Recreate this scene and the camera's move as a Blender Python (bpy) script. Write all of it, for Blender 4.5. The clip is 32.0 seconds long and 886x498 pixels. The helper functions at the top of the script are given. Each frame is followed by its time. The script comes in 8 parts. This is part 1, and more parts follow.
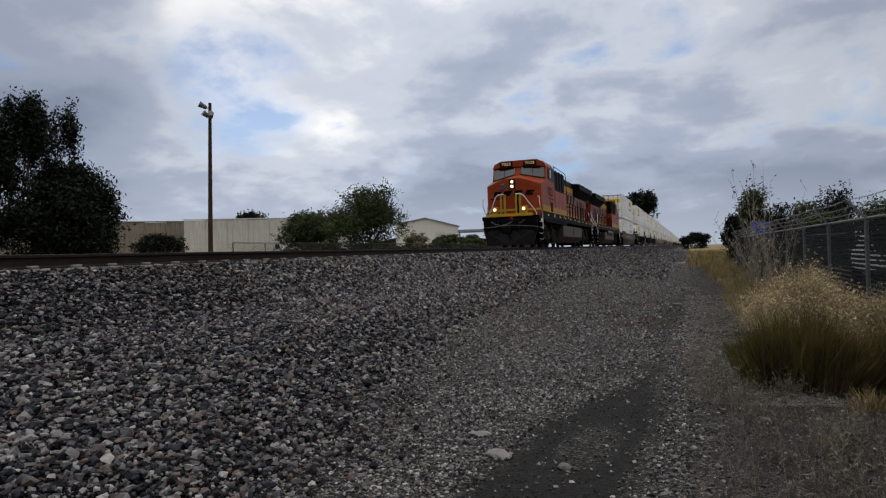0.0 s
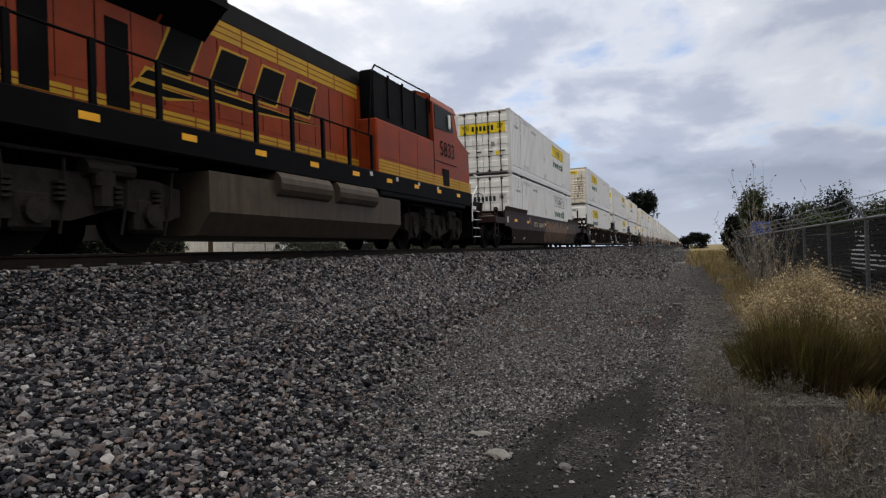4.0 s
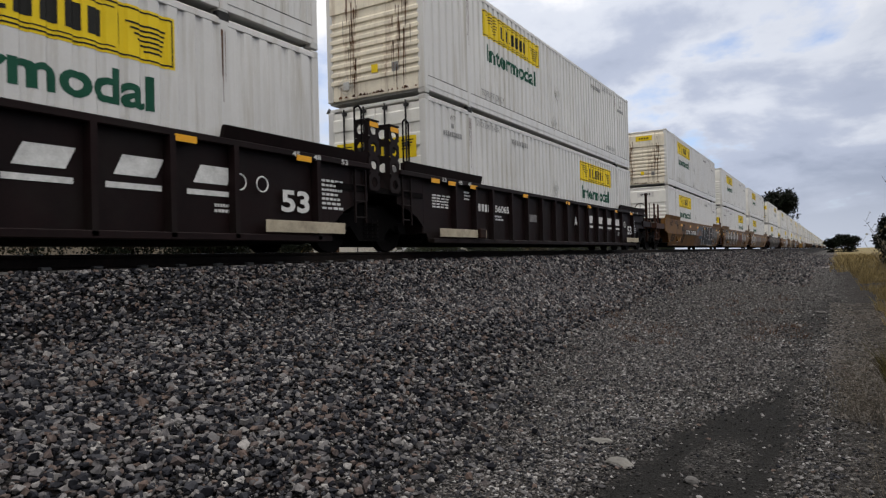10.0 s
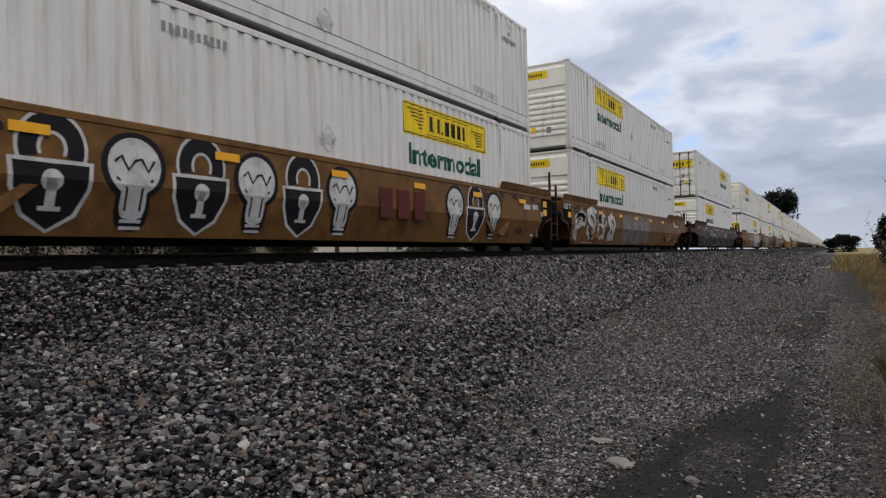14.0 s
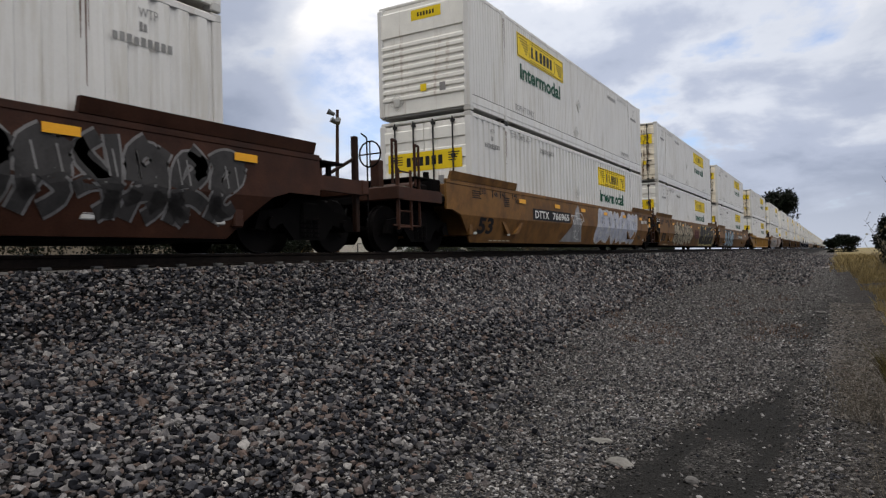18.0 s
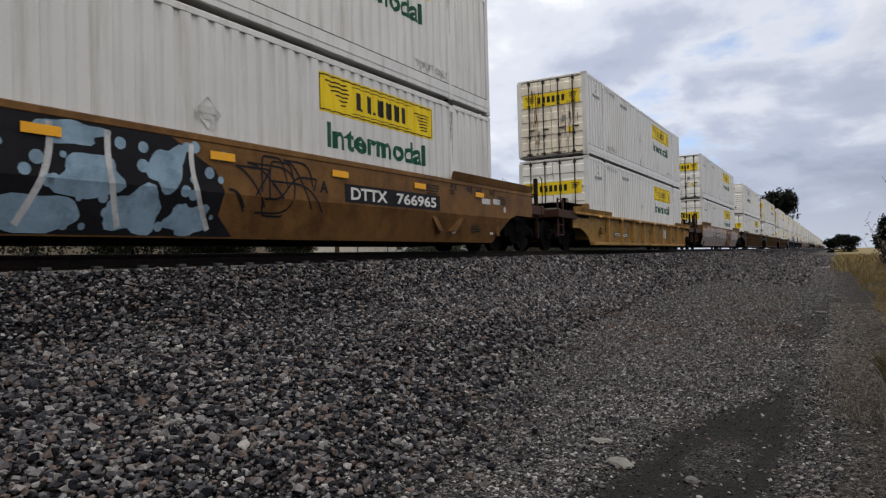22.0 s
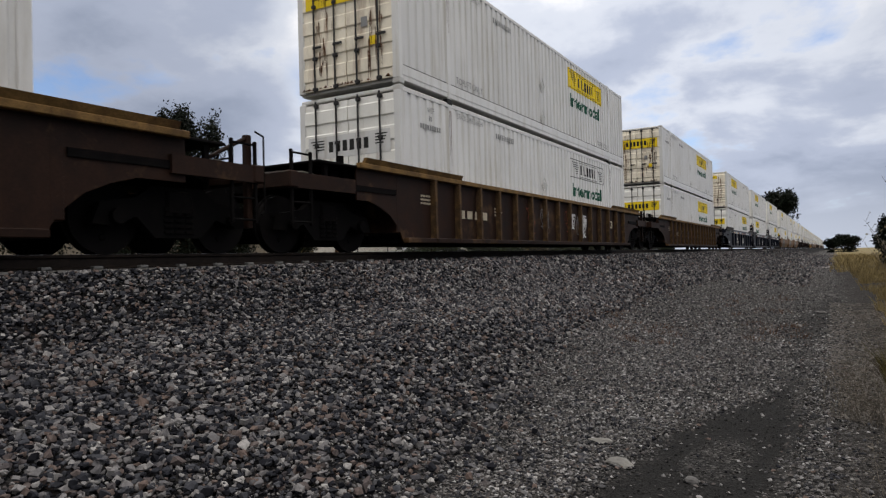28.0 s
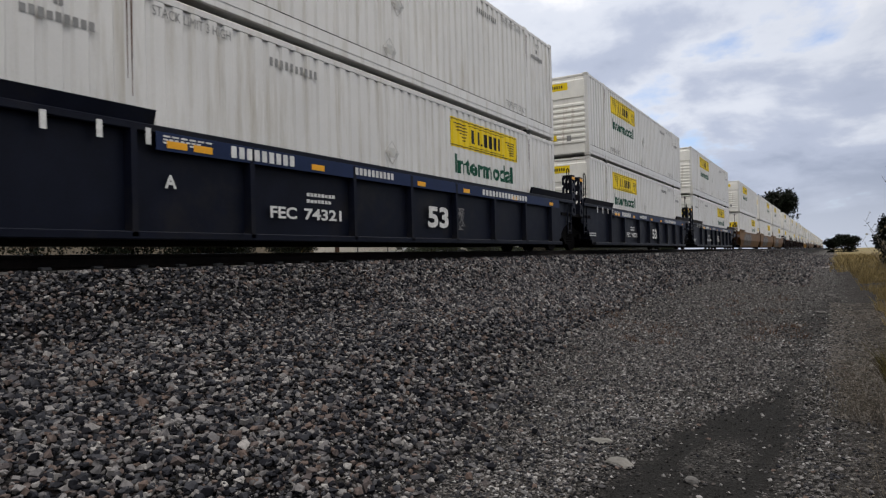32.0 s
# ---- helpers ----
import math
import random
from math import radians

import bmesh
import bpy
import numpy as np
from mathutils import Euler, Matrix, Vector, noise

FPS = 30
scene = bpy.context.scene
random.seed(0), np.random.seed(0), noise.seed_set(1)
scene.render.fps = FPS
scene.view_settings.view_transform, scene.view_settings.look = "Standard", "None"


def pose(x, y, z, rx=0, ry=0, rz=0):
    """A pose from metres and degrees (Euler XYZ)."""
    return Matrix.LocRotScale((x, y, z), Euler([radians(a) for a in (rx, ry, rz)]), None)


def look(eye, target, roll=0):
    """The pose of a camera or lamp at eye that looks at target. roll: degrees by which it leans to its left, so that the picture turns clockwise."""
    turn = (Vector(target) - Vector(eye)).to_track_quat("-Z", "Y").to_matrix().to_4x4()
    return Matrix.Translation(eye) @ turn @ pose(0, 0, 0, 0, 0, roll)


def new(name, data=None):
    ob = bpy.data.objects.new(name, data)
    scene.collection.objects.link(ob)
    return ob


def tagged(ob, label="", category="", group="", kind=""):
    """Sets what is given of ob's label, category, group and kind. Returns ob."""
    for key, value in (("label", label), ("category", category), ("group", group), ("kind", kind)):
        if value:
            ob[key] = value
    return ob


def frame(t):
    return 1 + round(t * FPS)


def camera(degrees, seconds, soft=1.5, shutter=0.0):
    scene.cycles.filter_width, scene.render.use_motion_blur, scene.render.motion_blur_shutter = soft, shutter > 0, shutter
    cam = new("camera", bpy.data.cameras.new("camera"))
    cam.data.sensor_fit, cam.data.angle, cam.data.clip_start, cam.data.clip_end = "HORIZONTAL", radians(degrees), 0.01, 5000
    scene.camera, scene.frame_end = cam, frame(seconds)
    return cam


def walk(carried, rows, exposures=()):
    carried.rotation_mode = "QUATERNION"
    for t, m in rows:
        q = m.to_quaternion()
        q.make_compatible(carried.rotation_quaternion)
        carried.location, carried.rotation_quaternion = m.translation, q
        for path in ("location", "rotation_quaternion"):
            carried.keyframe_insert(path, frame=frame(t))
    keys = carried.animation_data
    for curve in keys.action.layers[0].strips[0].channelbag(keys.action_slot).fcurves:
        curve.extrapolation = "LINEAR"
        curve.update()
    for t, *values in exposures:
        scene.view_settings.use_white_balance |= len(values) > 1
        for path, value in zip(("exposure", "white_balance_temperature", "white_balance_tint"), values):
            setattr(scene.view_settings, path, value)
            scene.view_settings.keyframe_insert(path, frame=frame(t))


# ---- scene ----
# ---- camera and its path ----
EYE = (0.0, 0.0, 1.5)
cam = camera(66.91, 32.0, soft=1.25, shutter=0.05)


def aim(yaw, pitch, roll):
    a, b = radians(yaw), radians(pitch)
    way = (-math.sin(a) * math.cos(b), math.cos(a) * math.cos(b), math.sin(b))
    return look(EYE, [e + w for e, w in zip(EYE, way)], roll)


def panned(k):
    return aim(20.055 + 10.141 * k, 0.341 + 0.425 * k, -1.909 + 0.44 * k)


walk(cam, [(0.0, panned(0)), (6.7, panned(0)), (6.8, panned(0.07)), (6.9, panned(0.49)), (7.0, panned(0.865)),
           (7.2, panned(0.875)), (7.5, panned(1.02)), (8.0, panned(1.022)), (8.5, panned(1.0)), (32.0, panned(1.0))],
     exposures=[(0.0, -0.1, 6550, 10), (1.2, -0.1, 6550, 10), (3.0, 0.18, 6720, 11), (32.0, 0.2, 6720, 11)])

# ---- light ----
SUN = Vector((0.34, -0.22, 0.91)).normalized()
sun = new("sun", bpy.data.lights.new("sun", "SUN"))
sun.data.energy, sun.data.angle, sun.data.color = 0.75, radians(28), (1.0, 0.96, 0.9)
sun.matrix_world = look(SUN * 50, (0, 0, 0))

world = bpy.data.worlds.new("sky")
scene.world = world
world.use_nodes = True
wt = world.node_tree
wt.nodes.clear()


def node(tree, kind, **values):
    n = tree.nodes.new(kind)
    for key, value in values.items():
        n.inputs[key].default_value = value
    return n


def calc(tree, op, a, b=None):
    n = tree.nodes.new("ShaderNodeMath")
    n.operation = op
    for i, v in enumerate((a, b)):
        if v is None:
            continue
        if isinstance(v, (int, float)):
            n.inputs[i].default_value = v
        else:
            tree.links.new(v, n.inputs[i])
    return n.outputs[0]


def ramp(tree, fac, stops, smooth=False):
    n = tree.nodes.new("ShaderNodeValToRGB")
    e = n.color_ramp.elements
    while len(e) < len(stops):
        e.new(0.5)
    for el, (p, c) in zip(e, stops):
        el.position, el.color = p, (c if len(c) == 4 else (*c, 1.0))
    n.color_ramp.interpolation = "EASE" if smooth else "LINEAR"
    tree.links.new(fac, n.inputs[0])
    return n.outputs[0]


def blend(tree, fac, a, b, mode="MIX"):
    n = tree.nodes.new("ShaderNodeMix")
    n.data_type, n.blend_type = "RGBA", mode
    for sock, v in ((n.inputs[0], fac), (n.inputs[6], a), (n.inputs[7], b)):
        if isinstance(v, (int, float)):
            sock.default_value = v
        elif isinstance(v, tuple):
            sock.default_value = (*v, 1.0)
        else:
            tree.links.new(v, sock)
    return n.outputs[2]


coord = wt.nodes.new("ShaderNodeTexCoord")
sep = wt.nodes.new("ShaderNodeSeparateXYZ")
wt.links.new(coord.outputs["Generated"], sep.inputs[0])
lift = calc(wt, "ADD", calc(wt, "MAXIMUM", sep.outputs[2], 0.0), 0.30)
flat = wt.nodes.new("ShaderNodeCombineXYZ")
wt.links.new(calc(wt, "DIVIDE", sep.outputs[0], lift), flat.inputs[0])
wt.links.new(calc(wt, "DIVIDE", sep.outputs[1], lift), flat.inputs[1])
big = node(wt, "ShaderNodeTexNoise", Scale=0.8, Detail=7.0, Roughness=0.52, Distortion=0.15)
puff = node(wt, "ShaderNodeTexNoise", Scale=2.6, Detail=8.0, Roughness=0.56, Distortion=0.15)
shift = wt.nodes.new("ShaderNodeMapping")
shift.inputs["Location"].default_value = (3.7, 1.9, 0.4)
wt.links.new(flat.outputs[0], shift.inputs[0])
wt.links.new(shift.outputs[0], big.inputs["Vector"])
wt.links.new(shift.outputs[0], puff.inputs["Vector"])
cover = calc(wt, "ADD", calc(wt, "MULTIPLY", big.outputs[0], 0.6), calc(wt, "MULTIPLY", puff.outputs[0], 0.4))
cover = calc(wt, "ADD", cover, calc(wt, "MULTIPLY", calc(wt, "SUBTRACT", sep.outputs[2], 0.23), 0.8))


def lobe(yaw, rise, wide):
    """A ragged round stretch of sky, 1 at its middle; yaw to the left of +y and rise in degrees."""
    a, b = radians(yaw), radians(rise)
    way = (-math.sin(a) * math.cos(b), math.cos(a) * math.cos(b), math.sin(b))
    d = calc(wt, "MULTIPLY", calc(wt, "SUBTRACT", puff.outputs[0], 0.5), 0.22 * (1 - math.cos(radians(wide))) * 4)
    for k in range(3):
        d = calc(wt, "ADD", d, calc(wt, "MULTIPLY", sep.outputs[k], way[k]))
    lo = math.cos(radians(wide))
    return ramp(wt, calc(wt, "DIVIDE", calc(wt, "SUBTRACT", d, lo), 1 - lo), [(0.0, (0, 0, 0)), (0.75, (1, 1, 1))], True)


# thin bright cloud over the train, a darker heap to the west, slate-blue cloud low down on both sides
for yaw, rise, wide, much in ((27, 15, 17, 0.04), (52, 17, 12, -0.09), (46, 4, 12, -0.02), (0, 12, 16, 0.015)):
    cover = calc(wt, "ADD", cover, calc(wt, "MULTIPLY", lobe(yaw, rise, wide), much))
cloud = ramp(wt, cover, [(0.34, (0.27, 0.32, 0.43)), (0.45, (0.39, 0.445, 0.57)), (0.53, (0.59, 0.64, 0.735)), (0.63, (0.98, 0.985, 1.0))], True)
blue = wt.nodes.new("ShaderNodeTexSky")
blue.sky_type, blue.sun_disc = "NISHITA", False
blue.sun_elevation, blue.sun_rotation = math.asin(SUN.z), math.atan2(SUN.x, SUN.y)
gap = ramp(wt, puff.outputs[0], [(0.58, (0, 0, 0)), (0.70, (0.8, 0.8, 0.8))])
gap = calc(wt, "MAXIMUM", gap, calc(wt, "MULTIPLY", lobe(36.5, 14.0, 7), ramp(wt, puff.outputs[0], [(0.4, (0, 0, 0)), (0.58, (0.75,) * 3)])))
clear = blend(wt, 1.0, blue.outputs[0], (0.10, 0.12, 0.15), "MULTIPLY")
dome = blend(wt, gap, cloud, clear)
low = ramp(wt, sep.outputs[2], [(0.0, (0.5, 0.5, 0.5)), (0.13, (0, 0, 0))], True)
dome = blend(wt, low, dome, (0.56, 0.61, 0.70))
# an overcast sky is brightest overhead
dome = blend(wt, 1.0, dome, ramp(wt, sep.outputs[2], [(0.25, (1.0, 1.0, 1.0)), (0.9, (1.75, 1.75, 1.75))], True), "MULTIPLY")
# the sky is brighter where the rails run to; behind the camera, unseen, it is dimmed to cut fill
toward = calc(wt, "ADD", calc(wt, "MULTIPLY", sep.outputs[0], -0.5 * math.sin(radians(20))), calc(wt, "MULTIPLY", sep.outputs[1], 0.5 * math.cos(radians(20))))
toward = ramp(wt, calc(wt, "ADD", toward, 0.5), [(0.0, (0.72,) * 3), (0.5, (0.95,) * 3), (0.9, (0.88,) * 3), (1.0, (1.12,) * 3)], True)
dome = blend(wt, 1.0, dome, toward, "MULTIPLY")
shine = wt.nodes.new("ShaderNodeBackground")
shine.inputs[1].default_value = 1.0
wt.links.new(dome, shine.inputs[0])
out = wt.nodes.new("ShaderNodeOutputWorld")
wt.links.new(shine.outputs[0], out.inputs[0])


# ---- materials ----
def principled(name, rough=0.6, metal=0.0):
    m = bpy.data.materials.new(name)
    m.use_nodes = True
    p = m.node_tree.nodes["Principled BSDF"]
    p.inputs["Roughness"].default_value, p.inputs["Metallic"].default_value = rough, metal
    p.inputs["Specular IOR Level"].default_value = 0.1
    return m, m.node_tree, p


def paint(name, color, rough=0.5, metal=0.0, var=0.12, scale=2.5, dirt=None, amount=0.5, dirt_scale=1.2, bump=0.0,
          grain=40.0, each=0.0, islands=0.0, streak=False, spec=0.1):
    """A painted or weathered surface: two scales of variation, optional dirt in patches or in streaks running down."""
    m, t, p = principled(name, rough, metal)
    p.inputs["Specular IOR Level"].default_value = spec
    tc = t.nodes.new("ShaderNodeTexCoord")
    where = tc.outputs["Object"]
    n1 = node(t, "ShaderNodeTexNoise", Scale=scale, Detail=5.0, Roughness=0.6)
    n2 = node(t, "ShaderNodeTexNoise", Scale=grain, Detail=3.0, Roughness=0.6)
    for n in (n1, n2):
        t.links.new(where, n.inputs["Vector"])
    dark = tuple(c * (1 - var * 1.6) for c in color)
    lite = tuple(min(1.0, c * (1 + var)) for c in color)
    col = ramp(t, n1.outputs[0], [(0.3, dark), (0.7, lite)])
    fine = ramp(t, n2.outputs[0], [(0.3, (1 - var,) * 3), (0.7, (1.0,) * 3)])
    col = blend(t, 1.0, col, fine, "MULTIPLY")
    if dirt:
        n3 = node(t, "ShaderNodeTexNoise", Scale=dirt_scale, Detail=8.0, Roughness=0.68)
        mp = t.nodes.new("ShaderNodeMapping")
        mp.inputs["Scale"].default_value = (5, 5, 0.45) if streak else (1, 1, 1)
        t.links.new(where, mp.inputs[0])
        t.links.new(mp.outputs[0], n3.inputs["Vector"])
        col = blend(t, ramp(t, n3.outputs[0], [(0.62 - 0.3 * amount, (0, 0, 0)), (0.78 - 0.2 * amount, (min(1, amount + 0.35),) * 3)]), col, dirt)
    if each:
        oi = t.nodes.new("ShaderNodeObjectInfo")
        col = blend(t, 1.0, col, ramp(t, oi.outputs["Random"], [(0, (1 - each,) * 3), (1, (1.0, 1.0, 1.0))]), "MULTIPLY")
    if islands:
        ge = t.nodes.new("ShaderNodeNewGeometry")
        col = blend(t, 1.0, col, ramp(t, ge.outputs["Random Per Island"], [(0, (1 - islands,) * 3), (1, (1.0, 1.0, 1.0))]), "MULTIPLY")
    t.links.new(col, p.inputs["Base Color"])
    t.links.new(calc(t, "ADD", calc(t, "MULTIPLY", n1.outputs[0], 0.25), rough - 0.12), p.inputs["Roughness"])
    if bump:
        b = t.nodes.new("ShaderNodeBump")
        b.inputs["Strength"].default_value, b.inputs["Distance"].default_value = 0.6, bump
        t.links.new(n2.outputs[0], b.inputs["Height"])
        t.links.new(b.outputs[0], p.inputs["Normal"])
    return m


RUST = (0.13, 0.055, 0.025)
GRIME = (0.03, 0.026, 0.024)
M = {
    "white": paint("container_white", (0.61, 0.60, 0.575), 0.34, var=0.05, scale=0.6, dirt=(0.40, 0.37, 0.31), amount=0.42, dirt_scale=0.8, streak=True, each=0.1, spec=0.6),
    "end_white": paint("container_end_white", (0.78, 0.765, 0.71), 0.5, var=0.07, scale=1.5, dirt=(0.26, 0.14, 0.07), amount=0.2, dirt_scale=0.9, each=0.08, streak=True),
    "end_rusty": paint("container_end_rusty", (0.80, 0.73, 0.59), 0.55, var=0.12, scale=2.0, dirt=(0.2, 0.09, 0.035), amount=0.34, dirt_scale=1.0, each=0.1, streak=True),
    "streak": paint("rust_streak", (0.09, 0.04, 0.02), 0.7, var=0.4, scale=4, dirt=(0.22, 0.1, 0.04), amount=0.5, dirt_scale=3),
    "rod": paint("lock_rod_steel", (0.035, 0.034, 0.034), 0.6, var=0.2),
    "seam": paint("rail_grey", (0.5, 0.5, 0.48), 0.5, var=0.1, dirt=(0.25, 0.2, 0.15), amount=0.4),
    # near black, for the lift fittings and the painted shade line over the rail
    "fitting_and_shade": paint("dark_fitting_shade", (0.03, 0.03, 0.03), 0.7),
    "yellow": paint("logo_yellow", (0.72, 0.52, 0.02), 0.45, var=0.05, scale=2),
    "letter": paint("logo_black", (0.02, 0.02, 0.018), 0.5),
    "green": paint("letter_green", (0.012, 0.075, 0.045), 0.5),
    "grey_letter": paint("letter_grey", (0.24, 0.24, 0.235), 0.5),
    "white_letter": paint("letter_white", (0.62, 0.62, 0.6), 0.55, var=0.15, scale=6),
    "brown": paint("wagon_brown", (0.011, 0.005, 0.005), 0.55, var=0.25, dirt=(0.012, 0.009, 0.008), amount=0.5, each=0.2),
    "tan": paint("wagon_tan", (0.18, 0.09, 0.029), 0.5, var=0.2, dirt=(0.065, 0.028, 0.013), amount=0.5, dirt_scale=1.5, each=0.2),
    "maroon": paint("wagon_maroon", (0.022, 0.008, 0.007), 0.5, var=0.3, dirt=(0.02, 0.014, 0.012), amount=0.6),
    "rust_rib": paint("rib_rust", (0.06, 0.035, 0.018), 0.65, var=0.4, scale=3, dirt=(0.15, 0.085, 0.03), amount=0.35, dirt_scale=2.5),
    "rustbrown": paint("wagon_rust", (0.019, 0.0085, 0.005), 0.6, var=0.3, dirt=(0.15, 0.085, 0.038), amount=0.2, dirt_scale=1.1),
    "ochre": paint("wagon_ochre", (0.33, 0.185, 0.05), 0.55, var=0.2, dirt=(0.09, 0.048, 0.022), amount=0.55, dirt_scale=1.8),
    # the same ochre made darker: shade between the ribs, painted into the web
    "ochre_web": paint("wagon_ochre_shaded", (0.235, 0.132, 0.038), 0.6, var=0.25, dirt=(0.10, 0.055, 0.022), amount=0.5, dirt_scale=2.2),
    "ochre_rib": paint("rib_ochre", (0.17, 0.098, 0.034), 0.6, var=0.35, dirt=(0.05, 0.026, 0.014), amount=0.5, dirt_scale=3),
    "navy": paint("wagon_navy", (0.0045, 0.006, 0.013), 0.45, var=0.2, dirt=(0.015, 0.014, 0.014), amount=0.35),
    "dusk": paint("graffiti_grey_base", (0.04, 0.038, 0.037), 0.5, var=0.25, dirt=(0.05, 0.024, 0.015), amount=0.45),
    "duskbrown": paint("wagon_red_brown", (0.05, 0.021, 0.013), 0.5, var=0.25, dirt=(0.025, 0.014, 0.011), amount=0.5),
    "silver": paint("graffiti_silver_base", (0.36, 0.36, 0.37), 0.45, var=0.25, scale=1.5, dirt=(0.25, 0.105, 0.03), amount=0.6, dirt_scale=1.4),
    "amber": paint("reflector_amber", (0.75, 0.36, 0.03), 0.35, var=0.08),
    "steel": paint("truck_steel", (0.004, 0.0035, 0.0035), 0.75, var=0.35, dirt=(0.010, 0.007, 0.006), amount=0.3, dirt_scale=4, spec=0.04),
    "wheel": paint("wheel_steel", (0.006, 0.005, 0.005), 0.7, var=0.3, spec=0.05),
    "orange": paint("loco_orange", (0.22, 0.033, 0.0075), 0.42, var=0.18, scale=1.4, dirt=(0.13, 0.038, 0.018), amount=0.35, dirt_scale=1.6, streak=True),
    "loco_black": paint("loco_black", (0.0025, 0.0025, 0.003), 0.6, var=0.3, dirt=(0.007, 0.0065, 0.006), amount=0.3, spec=0.04),
    "stripe": paint("loco_yellow", (0.40, 0.225, 0.018), 0.45, var=0.1, dirt=(0.3, 0.17, 0.03), amount=0.3),
    "rail_white": paint("handrail_white", (0.68, 0.67, 0.64), 0.4, var=0.08, dirt=(0.3, 0.27, 0.22), amount=0.3),
    "mustard": paint("gate_yellow", (0.34, 0.2, 0.02), 0.5, var=0.15, dirt=(0.08, 0.05, 0.015), amount=0.4),
    "loco_truck": paint("loco_truck_steel", (0.032, 0.027, 0.023), 0.7, var=0.4, scale=3, dirt=(0.008, 0.007, 0.006), amount=0.55, dirt_scale=3, spec=0.05),
    "plow": paint("scraped_steel", (0.006, 0.006, 0.0065), 0.45, var=0.35, scale=3, dirt=(0.004, 0.004, 0.004), amount=0.6, dirt_scale=2, spec=0.06),
    "cable": paint("worn_hose", (0.1, 0.095, 0.08), 0.6, var=0.3),
    "red": paint("red_lens", (0.3, 0.01, 0.01), 0.4, var=0.1),
    "tank": paint("tank_brown", (0.066, 0.05, 0.036), 0.5, var=0.2, dirt=(0.035, 0.027, 0.021), amount=0.55, streak=True),
    "rail": paint("rail_rust", (0.02, 0.014, 0.011), 0.7, var=0.35, scale=4, bump=0.002),
    "railtop": paint("rail_head", (0.42, 0.4, 0.38), 0.25, metal=1.0, var=0.1),
    "tie": paint("tie_concrete", (0.19, 0.186, 0.178), 0.85, var=0.15, dirt=(0.14, 0.12, 0.1), amount=0.45, bump=0.004, each=0.25),
    "galv": paint("galvanised_steel", (0.12, 0.123, 0.128), 0.55, metal=0.3, var=0.15, scale=8),
    "slat": paint("fence_slat", (0.026, 0.027, 0.03), 0.9, var=0.3, islands=0.4, spec=0.02),
    "wire": paint("dull_wire", (0.05, 0.052, 0.055), 0.8, var=0.2, scale=8, spec=0.05),
    "pole": paint("pole_wood", (0.045, 0.026, 0.018), 0.8, var=0.3, streak=True, dirt=(0.04, 0.025, 0.02), amount=0.5),
    "panelwall": paint("panel_wall", (0.47, 0.455, 0.42), 0.8, var=0.1, scale=0.4, dirt=(0.33, 0.31, 0.28), amount=0.5, streak=True, each=0.12),
    "shed": paint("shed_cladding", (0.5, 0.49, 0.46), 0.6, var=0.07),
    "roof": paint("shed_roof", (0.2, 0.22, 0.26), 0.6, var=0.1),
    "bark": paint("bark", (0.06, 0.045, 0.034), 0.9, var=0.35, bump=0.01),
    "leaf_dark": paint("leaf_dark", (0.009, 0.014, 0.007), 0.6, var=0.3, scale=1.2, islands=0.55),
    "leaf": paint("leaf_green", (0.055, 0.075, 0.026), 0.6, var=0.3, scale=1.0, islands=0.55),
    "leaf_tan": paint("leaf_tan", (0.2, 0.17, 0.1), 0.7, var=0.3, islands=0.5),
    "brush_green": paint("brush_green", (0.13, 0.115, 0.03), 0.7, var=0.3, islands=0.7),
    "brush_brown": paint("brush_brown", (0.12, 0.08, 0.034), 0.8, var=0.3, islands=0.7),
    "thatch": paint("grey_thatch", (0.26, 0.235, 0.21), 0.85, var=0.25, islands=0.6),
    "brush_tan": paint("brush_tan", (0.46, 0.36, 0.21), 0.8, var=0.2, islands=0.5),
    "straw": paint("dry_grass", (0.29, 0.22, 0.10), 0.8, var=0.25, islands=0.5),
    "weed": paint("dry_weed", (0.175, 0.153, 0.127), 0.85, var=0.25, islands=0.5),
    "blue": paint("blue_tarp", (0.03, 0.07, 0.3), 0.5, var=0.2),
    "car_white": paint("vehicle_white", (0.4, 0.4, 0.4), 0.4, var=0.05),
    "tyre": paint("rubber", (0.008, 0.008, 0.008), 0.8, spec=0.04),
}


def glass(name):
    m, t, p = principled(name, 0.05)
    p.inputs["Base Color"].default_value = (0.012, 0.014, 0.016, 1)
    p.inputs["Specular IOR Level"].default_value = 0.8
    return m


def glow(name, color, power):
    m, t, p = principled(name, 0.3)
    p.inputs["Base Color"].default_value = (0.8, 0.8, 0.78, 1)
    p.inputs["Emission Color"].default_value, p.inputs["Emission Strength"].default_value = (*color, 1), power
    return m


M["glass"] = glass("dark_glass")
M["cab_glass"] = glass("cab_side_glass")
M["cab_glass"].node_tree.nodes["Principled BSDF"].inputs["Specular IOR Level"].default_value = 0.04
M["cab_glass"].node_tree.nodes["Principled BSDF"].inputs["Roughness"].default_value = 0.4
M["lamp"] = glow("lamp_lit", (1.0, 0.80, 0.48), 1.25)


